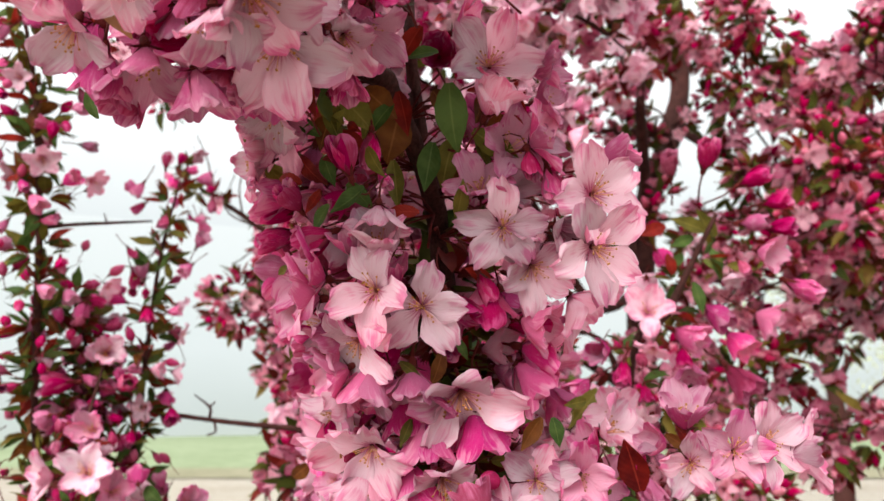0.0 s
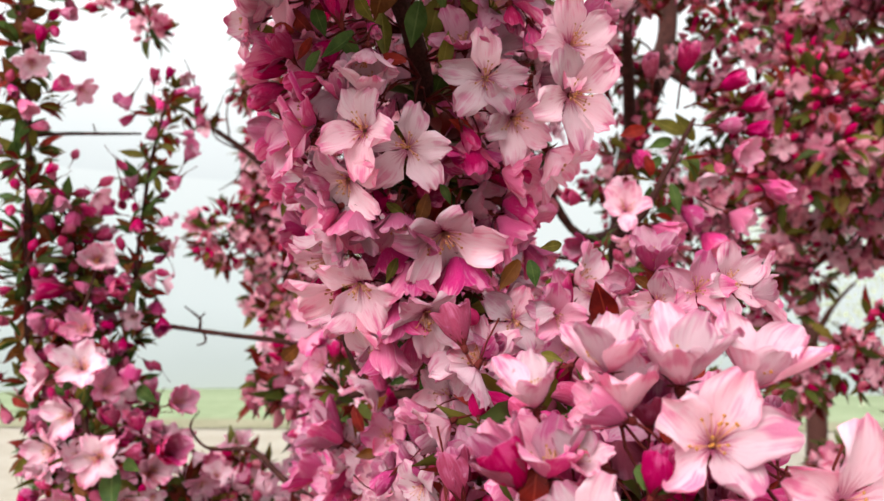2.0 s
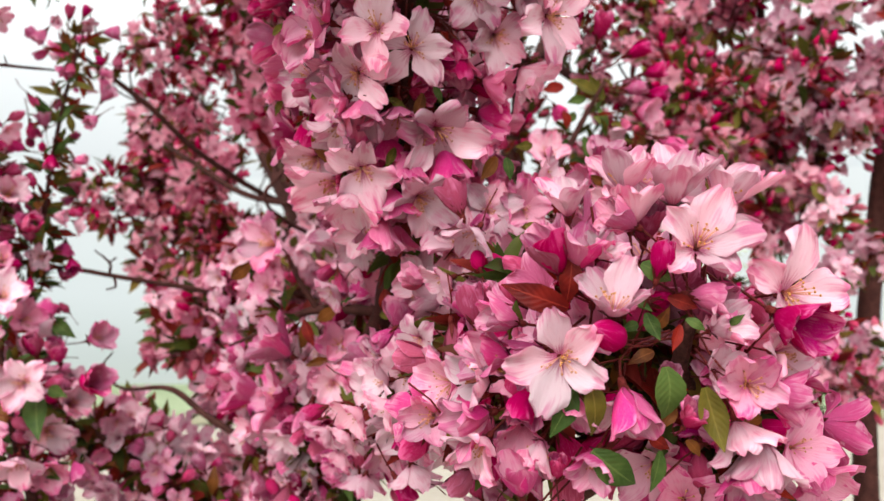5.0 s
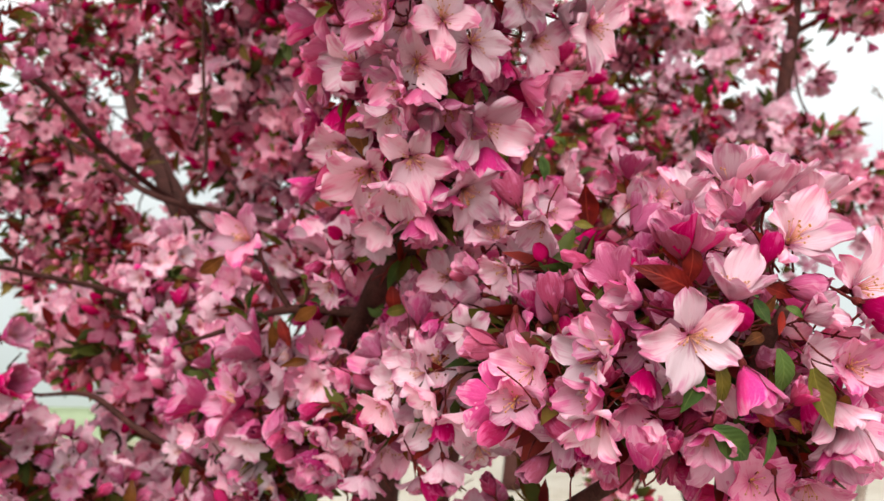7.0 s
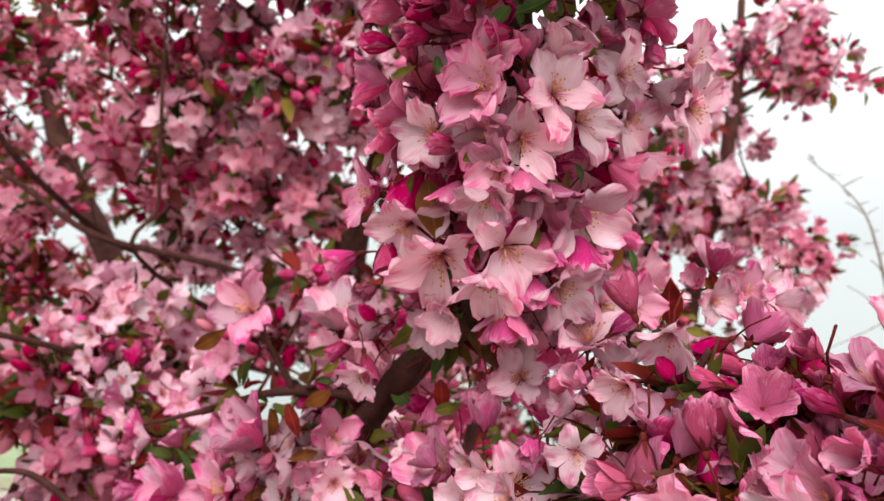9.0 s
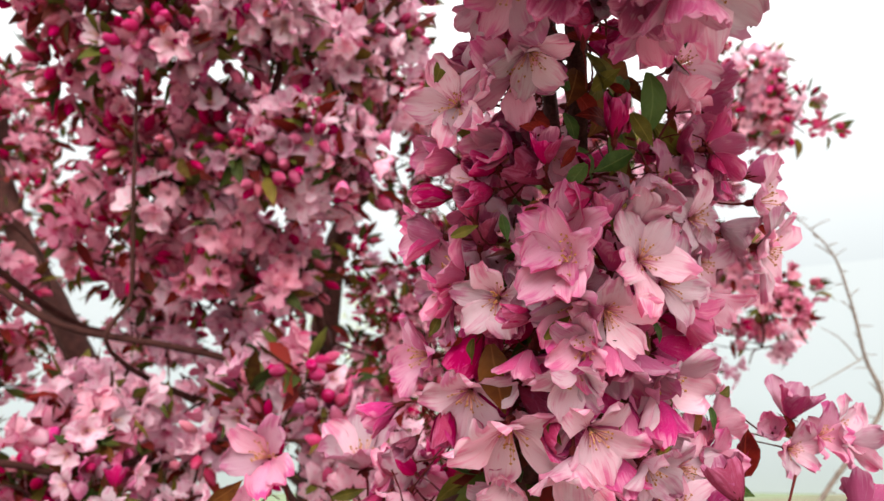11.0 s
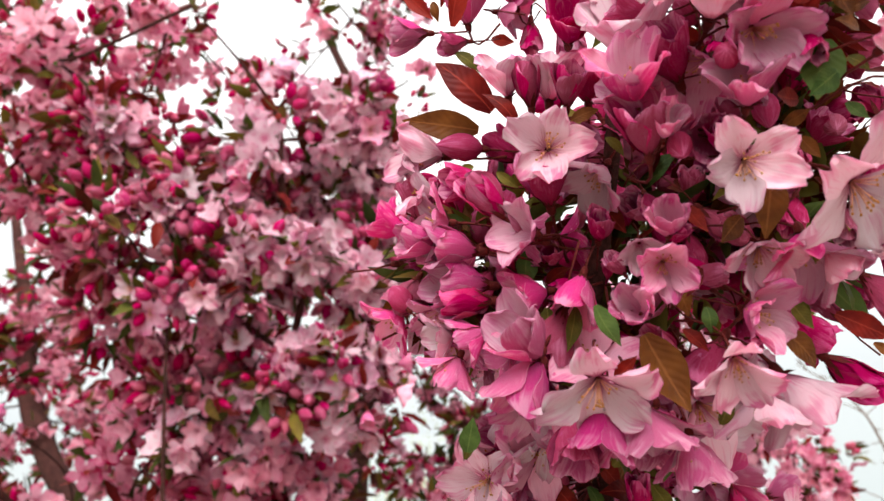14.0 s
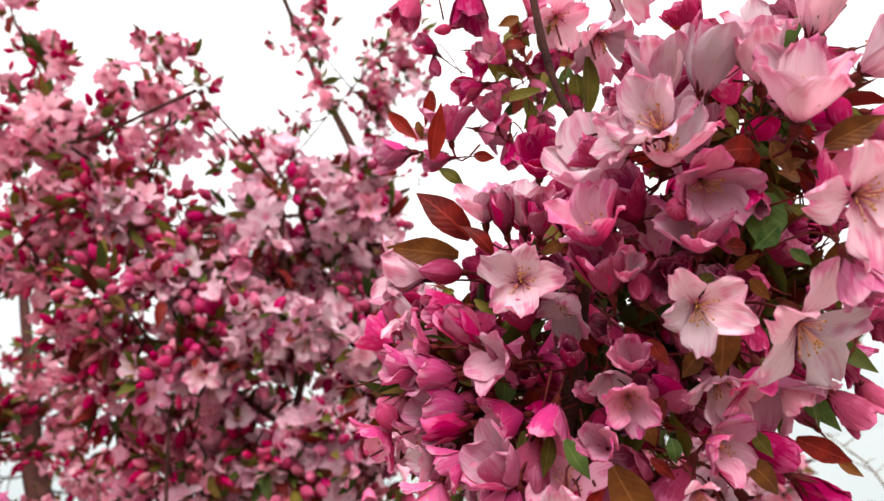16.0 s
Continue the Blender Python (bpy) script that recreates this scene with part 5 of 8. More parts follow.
column.leaf((-0.1007, 0.2395, 1.8386), (-0.75, 0.35, -0.56), (-0.35, -1.08, -0.02), 0.012, 1, 1.2)
column.leaf((-0.0923, 0.2356, 1.8408), (0.43, -0.87, 0.24), (-0.14, -1.06, -0.26), 0.011, 2, 1.4)
column.leaf((-0.0798, 0.2122, 1.8589), (0.59, -0.46, -0.66), (-0.65, -0.75, -0.28), 0.010, 1, 1.2)
column.leaf((-0.0768, 0.2063, 1.8685), (-0.99, 0.04, 0.14), (-0.43, -1.02, -0.06), 0.011, 2, 1.4)
column.leaf((-0.1014, 0.2218, 1.8669), (-0.67, 0.33, -0.67), (-0.36, -0.90, -0.33), 0.011, 3, 1.4)
column.leaf((-0.0666, 0.2695, 1.7876), (0.45, -0.14, -0.88), (-0.66, -0.86, -0.09), 0.013, 1, 1.2)
column.leaf((-0.0914, 0.2630, 1.8168), (-0.59, 0.41, -0.70), (-0.20, -1.11, -0.13), 0.015, 2, 1.3)
column.leaf((-0.1229, 0.2939, 1.8639), (0.58, -0.32, -0.75), (-0.30, -1.05, -0.13), 0.012, 1, 1)
column.bloom((-0.1022, 0.1846, 1.8729), (-0.39, -0.81, 0.43), 0.047, 0.5, 0)
column.bloom((-0.0957, 0.1964, 1.9025), (-0.52, -0.54, 0.66), 0.037, 0.3, 0)
column.bloom((-0.0800, 0.1794, 1.9173), (-0.05, -0.66, 0.75), 0.035, 0.3, 0)
column.bloom((-0.0739, 0.1712, 1.8947), (0.48, -0.79, 0.37), 0.037, 0.5, 0)
column.bloom((-0.0947, 0.1800, 1.8402), (-0.20, -0.75, -0.63), 0.044, 0.85, 0)
column.bloom((-0.0903, 0.1930, 1.8239), (-0.00, -0.08, -1.00), 0.027, 0.3, 1)
column.bloom((-0.1084, 0.2143, 1.9070), (-0.19, -0.69, 0.70), 0.043, 0.3, 0)
column.bloom((-0.1228, 0.2210, 1.9046), (-0.52, -0.54, 0.66), 0.040, 0.3, 0)
column.bloom((-0.1295, 0.2210, 1.8866), (-0.85, -0.53, 0.01), 0.038, 0.5, 0)
column.bloom((-0.0813, 0.2005, 1.9349), (-0.30, -0.89, 0.34), 0.033, 0.7, 0)
column.bloom((-0.1256, 0.2214, 1.9253), (-1.00, 0.01, 0.10), 0.017, 0.15, 2)
column.bloom((-0.1347, 0.2275, 1.9058), (-0.99, 0.08, 0.10), 0.017, 0.3, 2)
column.bloom((-0.1335, 0.2308, 1.8885), (-0.99, 0.13, 0.00), 0.030, 0.5, 0)
column.bloom((-0.0974, 0.2142, 1.8651), (-0.22, -0.27, -0.94), 0.020, 0.15, 2)
column.leaf((-0.0879, 0.2030, 1.9201), (-0.85, -0.05, 0.52), (-0.17, -1.01, -0.34), 0.026, 2, 1.3)
column.leaf((-0.0937, 0.2063, 1.9304), (-0.95, 0.20, 0.25), (-0.35, -0.88, -0.37), 0.029, 3, 0.8)
column.leaf((-0.1014, 0.2043, 1.8746), (-0.96, 0.27, -0.08), (-0.22, -0.98, -0.35), 0.016, 3, 1.7)
column.leaf((-0.0936, 0.1852, 1.8640), (0.63, -0.73, 0.25), (-0.67, -0.63, -0.47), 0.026, 2, 1.1)
column.leaf((-0.0925, 0.1878, 1.8692), (-0.85, -0.20, 0.49), (-0.51, -0.80, -0.36), 0.014, 3, 1)
column.leaf((-0.0920, 0.1911, 1.8615), (0.50, -0.87, 0.05), (-0.72, -0.59, -0.49), 0.010, 3, 1)
column.leaf((-0.1046, 0.2076, 1.8970), (0.23, 0.01, -0.97), (-0.86, -0.60, -0.36), 0.011, 1, 1)
column.leaf((-0.0935, 0.2012, 1.8654), (0.40, -0.91, 0.09), (-0.63, -0.85, -0.17), 0.009, 2, 1.5)
column.leaf((-0.0973, 0.1992, 1.8761), (0.31, 0.07, -0.95), (-0.76, -0.82, -0.11), 0.015, 2, 1.5)
column.leaf((-0.0922, 0.1895, 1.8529), (-0.95, -0.24, 0.20), (-0.29, -0.92, -0.37), 0.008, 0, 1.2)
column.leaf((-0.0967, 0.2089, 1.8443), (-0.67, 0.40, -0.62), (-0.29, -0.94, -0.33), 0.014, 0, 1.4)
column.bloom((-0.1398, 0.3657, 2.0551), (-0.94, -0.30, 0.14), 0.026, 0.3, 2)
column.bloom((-0.1407, 0.3680, 2.0543), (0.08, 0.30, -0.95), 0.019, 0.15, 2)
column.bloom((-0.1043, 0.3439, 2.0418), (-0.93, -0.33, 0.17), 0.033, 0.5, 1)
column.bloom((-0.1364, 0.3512, 2.0650), (-0.90, 0.38, -0.22), 0.013, 0, 2)
column.bloom((-0.0738, 0.3271, 2.0481), (-0.58, 0.24, -0.77), 0.028, 0.3, 2)
column.bloom((-0.1103, 0.3597, 2.0343), (-0.86, 0.42, -0.30), 0.030, 0.3, 2)
column.bloom((-0.1196, 0.3922, 2.0102), (-0.41, -0.47, 0.78), 0.043, 0.5, 1)
column.bloom((-0.1050, 0.3799, 2.0147), (0.70, -0.57, -0.44), 0.034, 0.5, 1)
column.bloom((-0.1453, 0.3989, 1.9985), (-0.95, 0.24, -0.19), 0.035, 0.3, 1)
column.bloom((-0.1186, 0.3958, 1.9994), (-0.93, 0.34, -0.13), 0.026, 0.3, 2)
column.bloom((-0.0880, 0.3712, 2.0065), (0.08, 0.30, -0.95), 0.028, 0.3, 2)
column.bloom((-0.0713, 0.3609, 2.0040), (0.36, 0.19, -0.91), 0.032, 0.3, 1)
column.bloom((-0.0805, 0.3566, 2.0184), (0.17, 0.24, -0.96), 0.017, 0.15, 2)
column.bloom((-0.0794, 0.3175, 2.0662), (-0.28, -0.39, -0.88), 0.044, 0.7, 0)
column.bloom((-0.0526, 0.3114, 2.0567), (0.13, -0.27, -0.95), 0.051, 0.7, 0)
column.bloom((-0.0967, 0.3722, 2.0161), (-0.69, -0.57, 0.44), 0.030, 0.3, 1)
column.bloom((-0.0614, 0.3375, 2.0282), (0.27, 0.16, -0.95), 0.020, 0.15, 2)
column.bloom((-0.1580, 0.3529, 2.0874), (-0.41, 0.47, -0.78), 0.033, 0.3, 2)
column.bloom((-0.1313, 0.3345, 2.0857), (0.07, 0.30, -0.95), 0.040, 0.3, 2)
column.bloom((-0.0396, 0.2945, 2.0915), (0.36, -0.43, -0.83), 0.049, 0.7, 0)
column.leaf((-0.1358, 0.3837, 2.0406), (-0.03, 0.40, -0.91), (-0.21, -0.84, -0.57), 0.025, 3, 1)
column.leaf((-0.1411, 0.3962, 2.0228), (0.27, 0.11, -0.96), (-0.65, -0.83, -0.18), 0.014, 2, 1)
column.leaf((-0.1604, 0.3974, 2.0245), (0.69, -0.13, -0.71), (-0.58, -0.61, -0.58), 0.027, 3, 1)
column.leaf((-0.0606, 0.3302, 2.0366), (0.20, 0.30, -0.93), (-0.41, -0.91, -0.28), 0.026, 1, 1.2)
column.leaf((-0.0655, 0.3371, 2.0312), (-0.48, 0.52, -0.70), (-0.29, -1.00, -0.25), 0.024, 1, 1.1)
column.leaf((-0.0782, 0.3529, 2.0210), (-0.34, 0.44, -0.83), (-0.11, -0.93, -0.50), 0.017, 1, 1.1)
column.leaf((-0.0647, 0.3298, 2.0395), (-0.46, 0.42, -0.79), (-0.35, -0.80, -0.50), 0.015, 0, 1.1)
column.leaf((-0.0563, 0.3216, 2.0451), (0.15, 0.39, -0.91), (0.06, -0.98, -0.59), 0.044, 1, 0.9)
column.leaf((-0.0777, 0.3452, 2.0289), (-0.82, 0.50, -0.27), (-0.68, -1.03, 0.14), 0.035, 1, 0.8)
column.leaf((-0.1129, 0.3460, 2.0453), (0.23, 0.16, -0.96), (-0.60, -0.94, -0.06), 0.016, 1, 1)
column.leaf((-0.1058, 0.3887, 2.0003), (0.75, -0.57, -0.34), (-0.64, -0.57, -0.59), 0.015, 3, 1.2)
column.leaf((-0.0948, 0.3336, 2.0506), (-0.95, 0.32, -0.08), (-0.63, -0.80, -0.25), 0.018, 3, 1)
column.leaf((-0.0488, 0.3501, 2.0004), (-0.36, 0.44, -0.82), (-0.30, -0.72, -0.67), 0.017, 1, 1)
column.leaf((-0.0719, 0.3221, 2.0540), (0.73, -0.68, -0.07), (-0.46, -0.91, -0.23), 0.018, 1, 1)
column.leaf((-0.1009, 0.3270, 2.0664), (-0.76, 0.44, -0.47), (-0.10, -1.12, -0.23), 0.017, 2, 1)
column.leaf((-0.0883, 0.3195, 2.0694), (0.21, 0.27, -0.94), (-0.30, -0.87, -0.43), 0.023, 1, 1)
column.leaf((-0.1256, 0.3994, 1.9910), (0.74, -0.28, -0.61), (-0.46, -0.93, -0.21), 0.021, 1, 1)
column.gaps.append((Vector((-0.022, 0.422, 1.791)), 0.034))
column.gaps.append((Vector((-0.015, 0.426, 1.772)), 0.034))
column.gaps.append((Vector((-0.009, 0.435, 1.756)), 0.034))
column.gaps.append((Vector((-0.004, 0.443, 1.739)), 0.034))
column.gaps.append((Vector((0, 0.452, 1.722)), 0.034))
column.gaps.append((Vector((0.005, 0.461, 1.701)), 0.034))
column.gaps.append((Vector((-0.033, 0.433, 1.785)), 0.034))
column.gaps += BARE_FORK
for gap in ((-0.080, 0.403, 1.739, 0.024), (-0.019, 0.381, 1.777, 0.022), (-0.065, 0.363, 1.744, 0.022), (-0.049, 0.359, 1.747, 0.024),
            (-0.055, 0.372, 1.758, 0.018), (-0.043, 0.385, 1.754, 0.022), (-0.047, 0.397, 1.773, 0.02), (-0.085, 0.410, 1.764, 0.02),
            (0.008, 0.568, 1.520, 0.028), (-0.015, 0.554, 1.528, 0.032), (-0.029, 0.561, 1.540, 0.026), (-0.034, 0.576, 1.549, 0.024),
            (-0.030, 0.660, 1.537, 0.022), (-0.040, 0.705, 1.530, 0.022), (-0.100, 0.469, 1.656, 0.03), (-0.058, 0.413, 1.764, 0.02),
            (-0.057, 0.422, 1.740, 0.02), (0.018, 0.445, 1.803, 0.022), (0.036, 0.437, 1.778, 0.016), (-0.082, 0.241, 1.828, 0.022),
            (-0.091, 0.217, 1.843, 0.020), (-0.094, 0.297, 1.784, 0.020), (-0.123, 0.327, 1.833, 0.016), (-0.075, 0.24, 1.86, 0.03), (-0.006, 0.418, 1.694, 0.020), (-0.024, 0.395, 1.738, 0.015),
            (-0.089, 0.272, 1.838, 0.017), (-0.083, 0.286, 1.821, 0.017), (-0.115, 0.257, 1.835, 0.015), (-0.112, 0.324, 1.857, 0.015), (-0.034, 0.635, 1.510, 0.02),
            (-0.072, 0.208, 1.871, 0.024), (-0.029, 0.232, 1.899, 0.030), (-0.078, 0.222, 1.875, 0.020), (-0.067, 0.233, 1.849, 0.018)):
    column.gaps.append((Vector(gap[:3]), gap[3]))
column.gaps += [(Vector((-0.030, 0.429, 1.776)), 0.024), (Vector((-0.024, 0.432, 1.753)), 0.024), (Vector((-0.024, 0.439, 1.730)), 0.022)]
column.thicken(1, 0.044)
column.fan((-0.022, 0.447, 1.795), (-0.8, 0.2, 0.1), 7, 0.034)
column.fan((-0.016, 0.456, 1.776), (0.9, 0, 0.3), 7, 0.034)
column.fan((-0.01, 0.465, 1.758), (0.8, -0.3, -0.1), 7, 0.034)
column.fan((-0.008, 0.466, 1.749), (-0.9, -0.2, -0.2), 7, 0.034)
column.fan((-0.001, 0.475, 1.734), (0.9, -0.3, 0.1), 7, 0.034)
column.fan((-0, 0.476, 1.724), (-0.8, -0.3, -0.1), 7, 0.034)
column.fan((-0.02, 0.449, 1.785), (-0.9, -0.1, -0.4), 7, 0.034)
column.fan((0.003, 0.484, 1.712), (0.7, -0.5, -0.3), 7, 0.034)
column.dress(0.52, 0.90, 0.010, 6, 0.044, 0.042, False, 3, 0.014, 0.5, lean=(0, 0.6, 0))
column.dress(0.36, 0.52, 0.014, 6, 0.045, 0.042, False, 3, 0.015, 0.5)
column.twig([(-0.1, 0.32, 1.86, 0.003), (-0.0946, 0.3031, 1.9489, 0.0024), (-0.1069, 0.2997, 1.9852, 0.0020), (-0.1183, 0.2914, 2.0282, 0.0024), (-0.1268, 0.2786, 2.0753, 0.0018)])
column.fill((-0.042, 0.362, 1.878), (0.078, 0.065, 0.080), 110, 0.038, buds=0.75, clear=(-0.04, 1.81))
column.fill((0.010, 0.308, 1.878), (0.070, 0.068, 0.088), 70, 0.038, buds=0.75, leaves=90, clear=(-0.04, 1.81))
column.fill((-0.030, 0.360, 1.788), (0.078, 0.058, 0.050), 60, 0.038, buds=0.75, clear=(-0.04, 1.81))
column.fill((-0.122, 0.402, 1.853), (0.048, 0.058, 0.058), 50, 0.038, buds=0.75, clear=(-0.04, 1.81))
column.fill((-0.022, 0.256, 1.945), (0.070, 0.065, 0.058), 60, 0.038, buds=0.75, clear=(-0.04, 1.81))
column.fill((-0.055, 0.372, 2.085), (0.050, 0.035, 0.035), 12, 0.034, buds=0.5, leaves=10)

# ---- the near cluster ----
near = Bough('short crabapple shoot ending in a cluster of large bright blossoms', [(-0.02, 0.95, 0.9, 0.014), (0.08, 0.72, 1.2, 0.01), (0.1, 0.5, 1.36, 0.006), (0.1288, 0.344, 1.4418, 0.0045), (0.1068, 0.3017, 1.4738, 0.004), (0.102, 0.2793, 1.4951, 0.0025)])
near.bloom((0.1047, 0.2797, 1.5251), (-0.12, -0.93, 0.35), 0.047, 0.7, 0)
near.bloom((0.0958, 0.2820, 1.5451), (-0.06, -0.47, 0.88), 0.041, 0.5, 0)
near.bloom((0.1191, 0.2801, 1.5442), (0.20, -0.45, 0.87), 0.040, 0.5, 0)
near.bloom((0.0712, 0.2789, 1.5487), (-0.15, -0.31, 0.94), 0.035, 0.5, 0)
near.bloom((0.0469, 0.2796, 1.5374), (-0.26, -0.39, 0.88), 0.029, 0.5, 0)
near.bloom((0.1250, 0.2684, 1.4453), (-0.12, -0.18, -0.98), 0.037, 0.5, 0)
near.bloom((0.1460, 0.2808, 1.5071), (0.19, -0.98, -0.01), 0.054, 0.85, 0)
near.bloom((0.0759, 0.2816, 1.5343), (-0.05, -0.37, 0.93), 0.033, 0.5, 0)
near.bloom((0.0765, 0.2775, 1.5337), (-0.90, -0.24, 0.36), 0.027, 0.3, 1)
near.bloom((0.0419, 0.2763, 1.5124), (-0.50, -0.30, 0.82), 0.033, 0.3, 2)
near.bloom((0.0504, 0.2782, 1.5150), (0.05, -0.38, 0.92), 0.035, 0.5, 1)
near.bloom((0.0617, 0.2695, 1.4952), (-0.18, -0.59, 0.79), 0.036, 0.5, 0)
near.bloom((0.0627, 0.2640, 1.4848), (-0.79, -0.55, 0.27), 0.022, 0, 2)
near.bloom((0.0393, 0.2695, 1.4785), (-0.32, -0.92, -0.22), 0.041, 0.85, 0)
near.bloom((0.1002, 0.2776, 1.5051), (0.69, -0.70, -0.18), 0.029, 0.3, 1)
near.bloom((0.1116, 0.2566, 1.4683), (-0.34, -0.94, 0.04), 0.030, 0.5, 1)
near.bloom((0.1214, 0.2601, 1.4654), (0.90, -0.28, -0.33), 0.031, 0.5, 1)
near.bloom((0.1315, 0.2664, 1.4810), (0.47, -0.85, -0.21), 0.033, 0.85, 0)
near.bloom((0.0643, 0.2664, 1.4667), (0.11, -0.37, -0.92), 0.031, 0.3, 1)
near.bloom((0.0905, 0.2671, 1.4513), (0.12, -0.74, 0.66), 0.020, 0.3, 2)
near.bloom((0.1123, 0.2662, 1.4534), (0.24, -0.17, -0.96), 0.036, 0.7, 0)
near.bloom((0.0283, 0.2868, 1.4218), (-0.28, -0.53, 0.80), 0.028, 0.3, 1)
near.bloom((0.0335, 0.2914, 1.4651), (-0.41, -0.37, -0.84), 0.026, 0.3, 2)
near.bloom((0.0263, 0.2840, 1.4923), (-0.97, -0.21, 0.16), 0.028, 0.3, 1)
near.bloom((0.0252, 0.2957, 1.4778), (-0.99, -0.09, 0.07), 0.034, 0.5, 1)
near.bloom((0.0181, 0.3032, 1.4679), (-0.97, -0.18, -0.15), 0.039, 0.7, 0)
near.bloom((0.0181, 0.3026, 1.4537), (-0.96, -0.16, -0.25), 0.036, 0.5, 1)
near.bloom((0.0172, 0.3012, 1.4433), (-0.65, -0.25, -0.72), 0.034, 0.7, 0)
near.bloom((0.1182, 0.2698, 1.4376), (-0.05, -0.39, -0.92), 0.032, 0.5, 1)
near.bloom((0.0593, 0.2774, 1.5197), (0.13, -0.79, 0.60), 0.022, 0.5, 0)
near.bloom((0.0498, 0.2799, 1.4625), (-0.35, -0.27, -0.90), 0.026, 0.5, 1)
near.bloom((0.1084, 0.2751, 1.4900), (0.35, -0.90, 0.25), 0.027, 0.5, 0)
near.bloom((0.0593, 0.2817, 1.4399), (-0.51, -0.42, -0.75), 0.028, 0.5, 1)
near.bloom((0.0384, 0.2922, 1.4431), (-0.48, -0.29, -0.83), 0.027, 0.5, 0)
near.leaf((0.0813, 0.2637, 1.4749), (0.07, -0.06, -1.00), (0.32, -1.04, -0.16), 0.023, 0, 1.6)
near.leaf((0.0496, 0.2664, 1.4700), (0.18, -0.06, -0.98), (0.22, -1.08, 0.32), 0.025, 1, 1.2)
near.leaf((0.0453, 0.2695, 1.4659), (-0.46, -0.01, -0.89), (-0.18, -0.95, -0.36), 0.022, 0, 1.2)
near.leaf((0.0469, 0.2756, 1.5193), (-0.11, -0.05, -0.99), (-0.12, -1.05, 0.41), 0.022, 3, 1.3)
near.leaf((0.0441, 0.2725, 1.4981), (-0.95, -0.05, 0.29), (-0.27, -0.97, -0.08), 0.031, 3, 1)
near.leaf((0.0791, 0.2791, 1.5179), (0.83, -0.29, -0.47), (-0.33, -0.98, 0.03), 0.016, 0, 1.3)
near.leaf((0.0774, 0.2723, 1.4966), (0.35, -0.26, -0.90), (-0.17, -0.97, -0.20), 0.013, 0, 1.3)
near.leaf((0.0914, 0.2802, 1.5040), (0.87, -0.35, -0.33), (-0.24, -0.97, -0.09), 0.014, 3, 1.2)
near.leaf((0.0928, 0.2724, 1.4921), (-0.45, -0.15, -0.88), (0.11, -1.04, 0.07), 0.013, 3, 1.2)
near.leaf((0.0533, 0.2727, 1.4413), (0.76, -0.18, -0.63), (-0.48, -0.96, 0.02), 0.025, 0, 1.5)
near.leaf((0.0810, 0.2701, 1.4413), (-0.25, -0.08, -0.96), (0.41, -1.09, 0.20), 0.017, 0, 1.2)
near.leaf((0.0961, 0.2603, 1.4670), (0.24, -0.06, -0.97), (-0.37, -0.98, 0.05), 0.026, 1, 1)
near.leaf((0.0953, 0.2724, 1.4944), (0.76, -0.45, -0.46), (-0.07, -1.02, 0.13), 0.010, 0, 1)
near.leaf((0.0730, 0.2701, 1.4920), (-0.91, -0.32, -0.27), (-0.07, -1.02, 0.11), 0.009, 0, 1.2)
near.leaf((0.0799, 0.2707, 1.4808), (-0.93, -0.15, -0.33), (-0.40, -1.00, 0.32), 0.013, 2, 1.3)
near.leaf((0.0838, 0.2694, 1.4698), (0.77, -0.47, -0.43), (-0.52, -0.95, 0.01), 0.010, 3, 1.2)
near.leaf((0.0814, 0.2739, 1.4898), (0.43, -0.49, 0.76), (0.12, -1.02, -0.11), 0.012, 2, 1.3)
near.leaf((0.0735, 0.2777, 1.5036), (0.70, -0.37, -0.62), (-0.03, -1.04, 0.25), 0.011, 0, 1.2)
near.leaf((0.0887, 0.2840, 1.5306), (0.56, -0.37, -0.74), (-0.23, -1.03, 0.36), 0.010, 3, 1)
near.leaf((0.1138, 0.2709, 1.4923), (0.57, -0.62, 0.53), (-0.28, -0.99, 0.10), 0.008, 0, 1)
near.leaf((0.0935, 0.2719, 1.4452), (0.58, -0.45, -0.68), (0.00, -1.07, 0.43), 0.009, 2, 1.3)
near.leaf((0.0890, 0.2715, 1.4585), (-0.68, -0.17, -0.72), (-0.55, -0.96, 0.14), 0.012, 2, 1.3)
near.leaf((0.0781, 0.2743, 1.4473), (0.71, -0.40, -0.57), (-0.46, -0.96, -0.02), 0.011, 3, 1.3)
near.leaf((0.0368, 0.2831, 1.5175), (0.78, -0.27, -0.57), (0.17, -1.06, 0.15), 0.017, 3, 1.3)
near.leaf((0.1246, 0.2670, 1.4543), (-0.96, -0.22, -0.16), (0.02, -1.04, 0.21), 0.011, 2, 1)
near.gaps += [(Vector((0.118, 0.270, 1.517)), 0.016), (Vector((0.122, 0.283, 1.529)), 0.014), (Vector((0.103, 0.314, 1.477)), 0.024), (Vector((0.095, 0.331, 1.470)), 0.022), (Vector((0.082, 0.270, 1.476)), 0.024), (Vector((0.077, 0.269, 1.490)), 0.020), (Vector((0.093, 0.268, 1.481)), 0.020)]
near.thicken(1, 0.042)
near.fill((0.113, 0.350, 1.485), (0.062, 0.055, 0.052), 75, 0.040, buds=0.7)
near.fill((0.054, 0.366, 1.457), (0.058, 0.048, 0.048), 55, 0.040, buds=0.7)
near.fill((0.148, 0.347, 1.436), (0.058, 0.048, 0.040), 45, 0.040, buds=0.7)
near.fill((0.096, 0.385, 1.497), (0.058, 0.048, 0.056), 45, 0.040, buds=0.7)
near.dress(0.45, 0.72, 0.022, 5, 0.045, 0.036, False, 2, 0.018, 0.35)

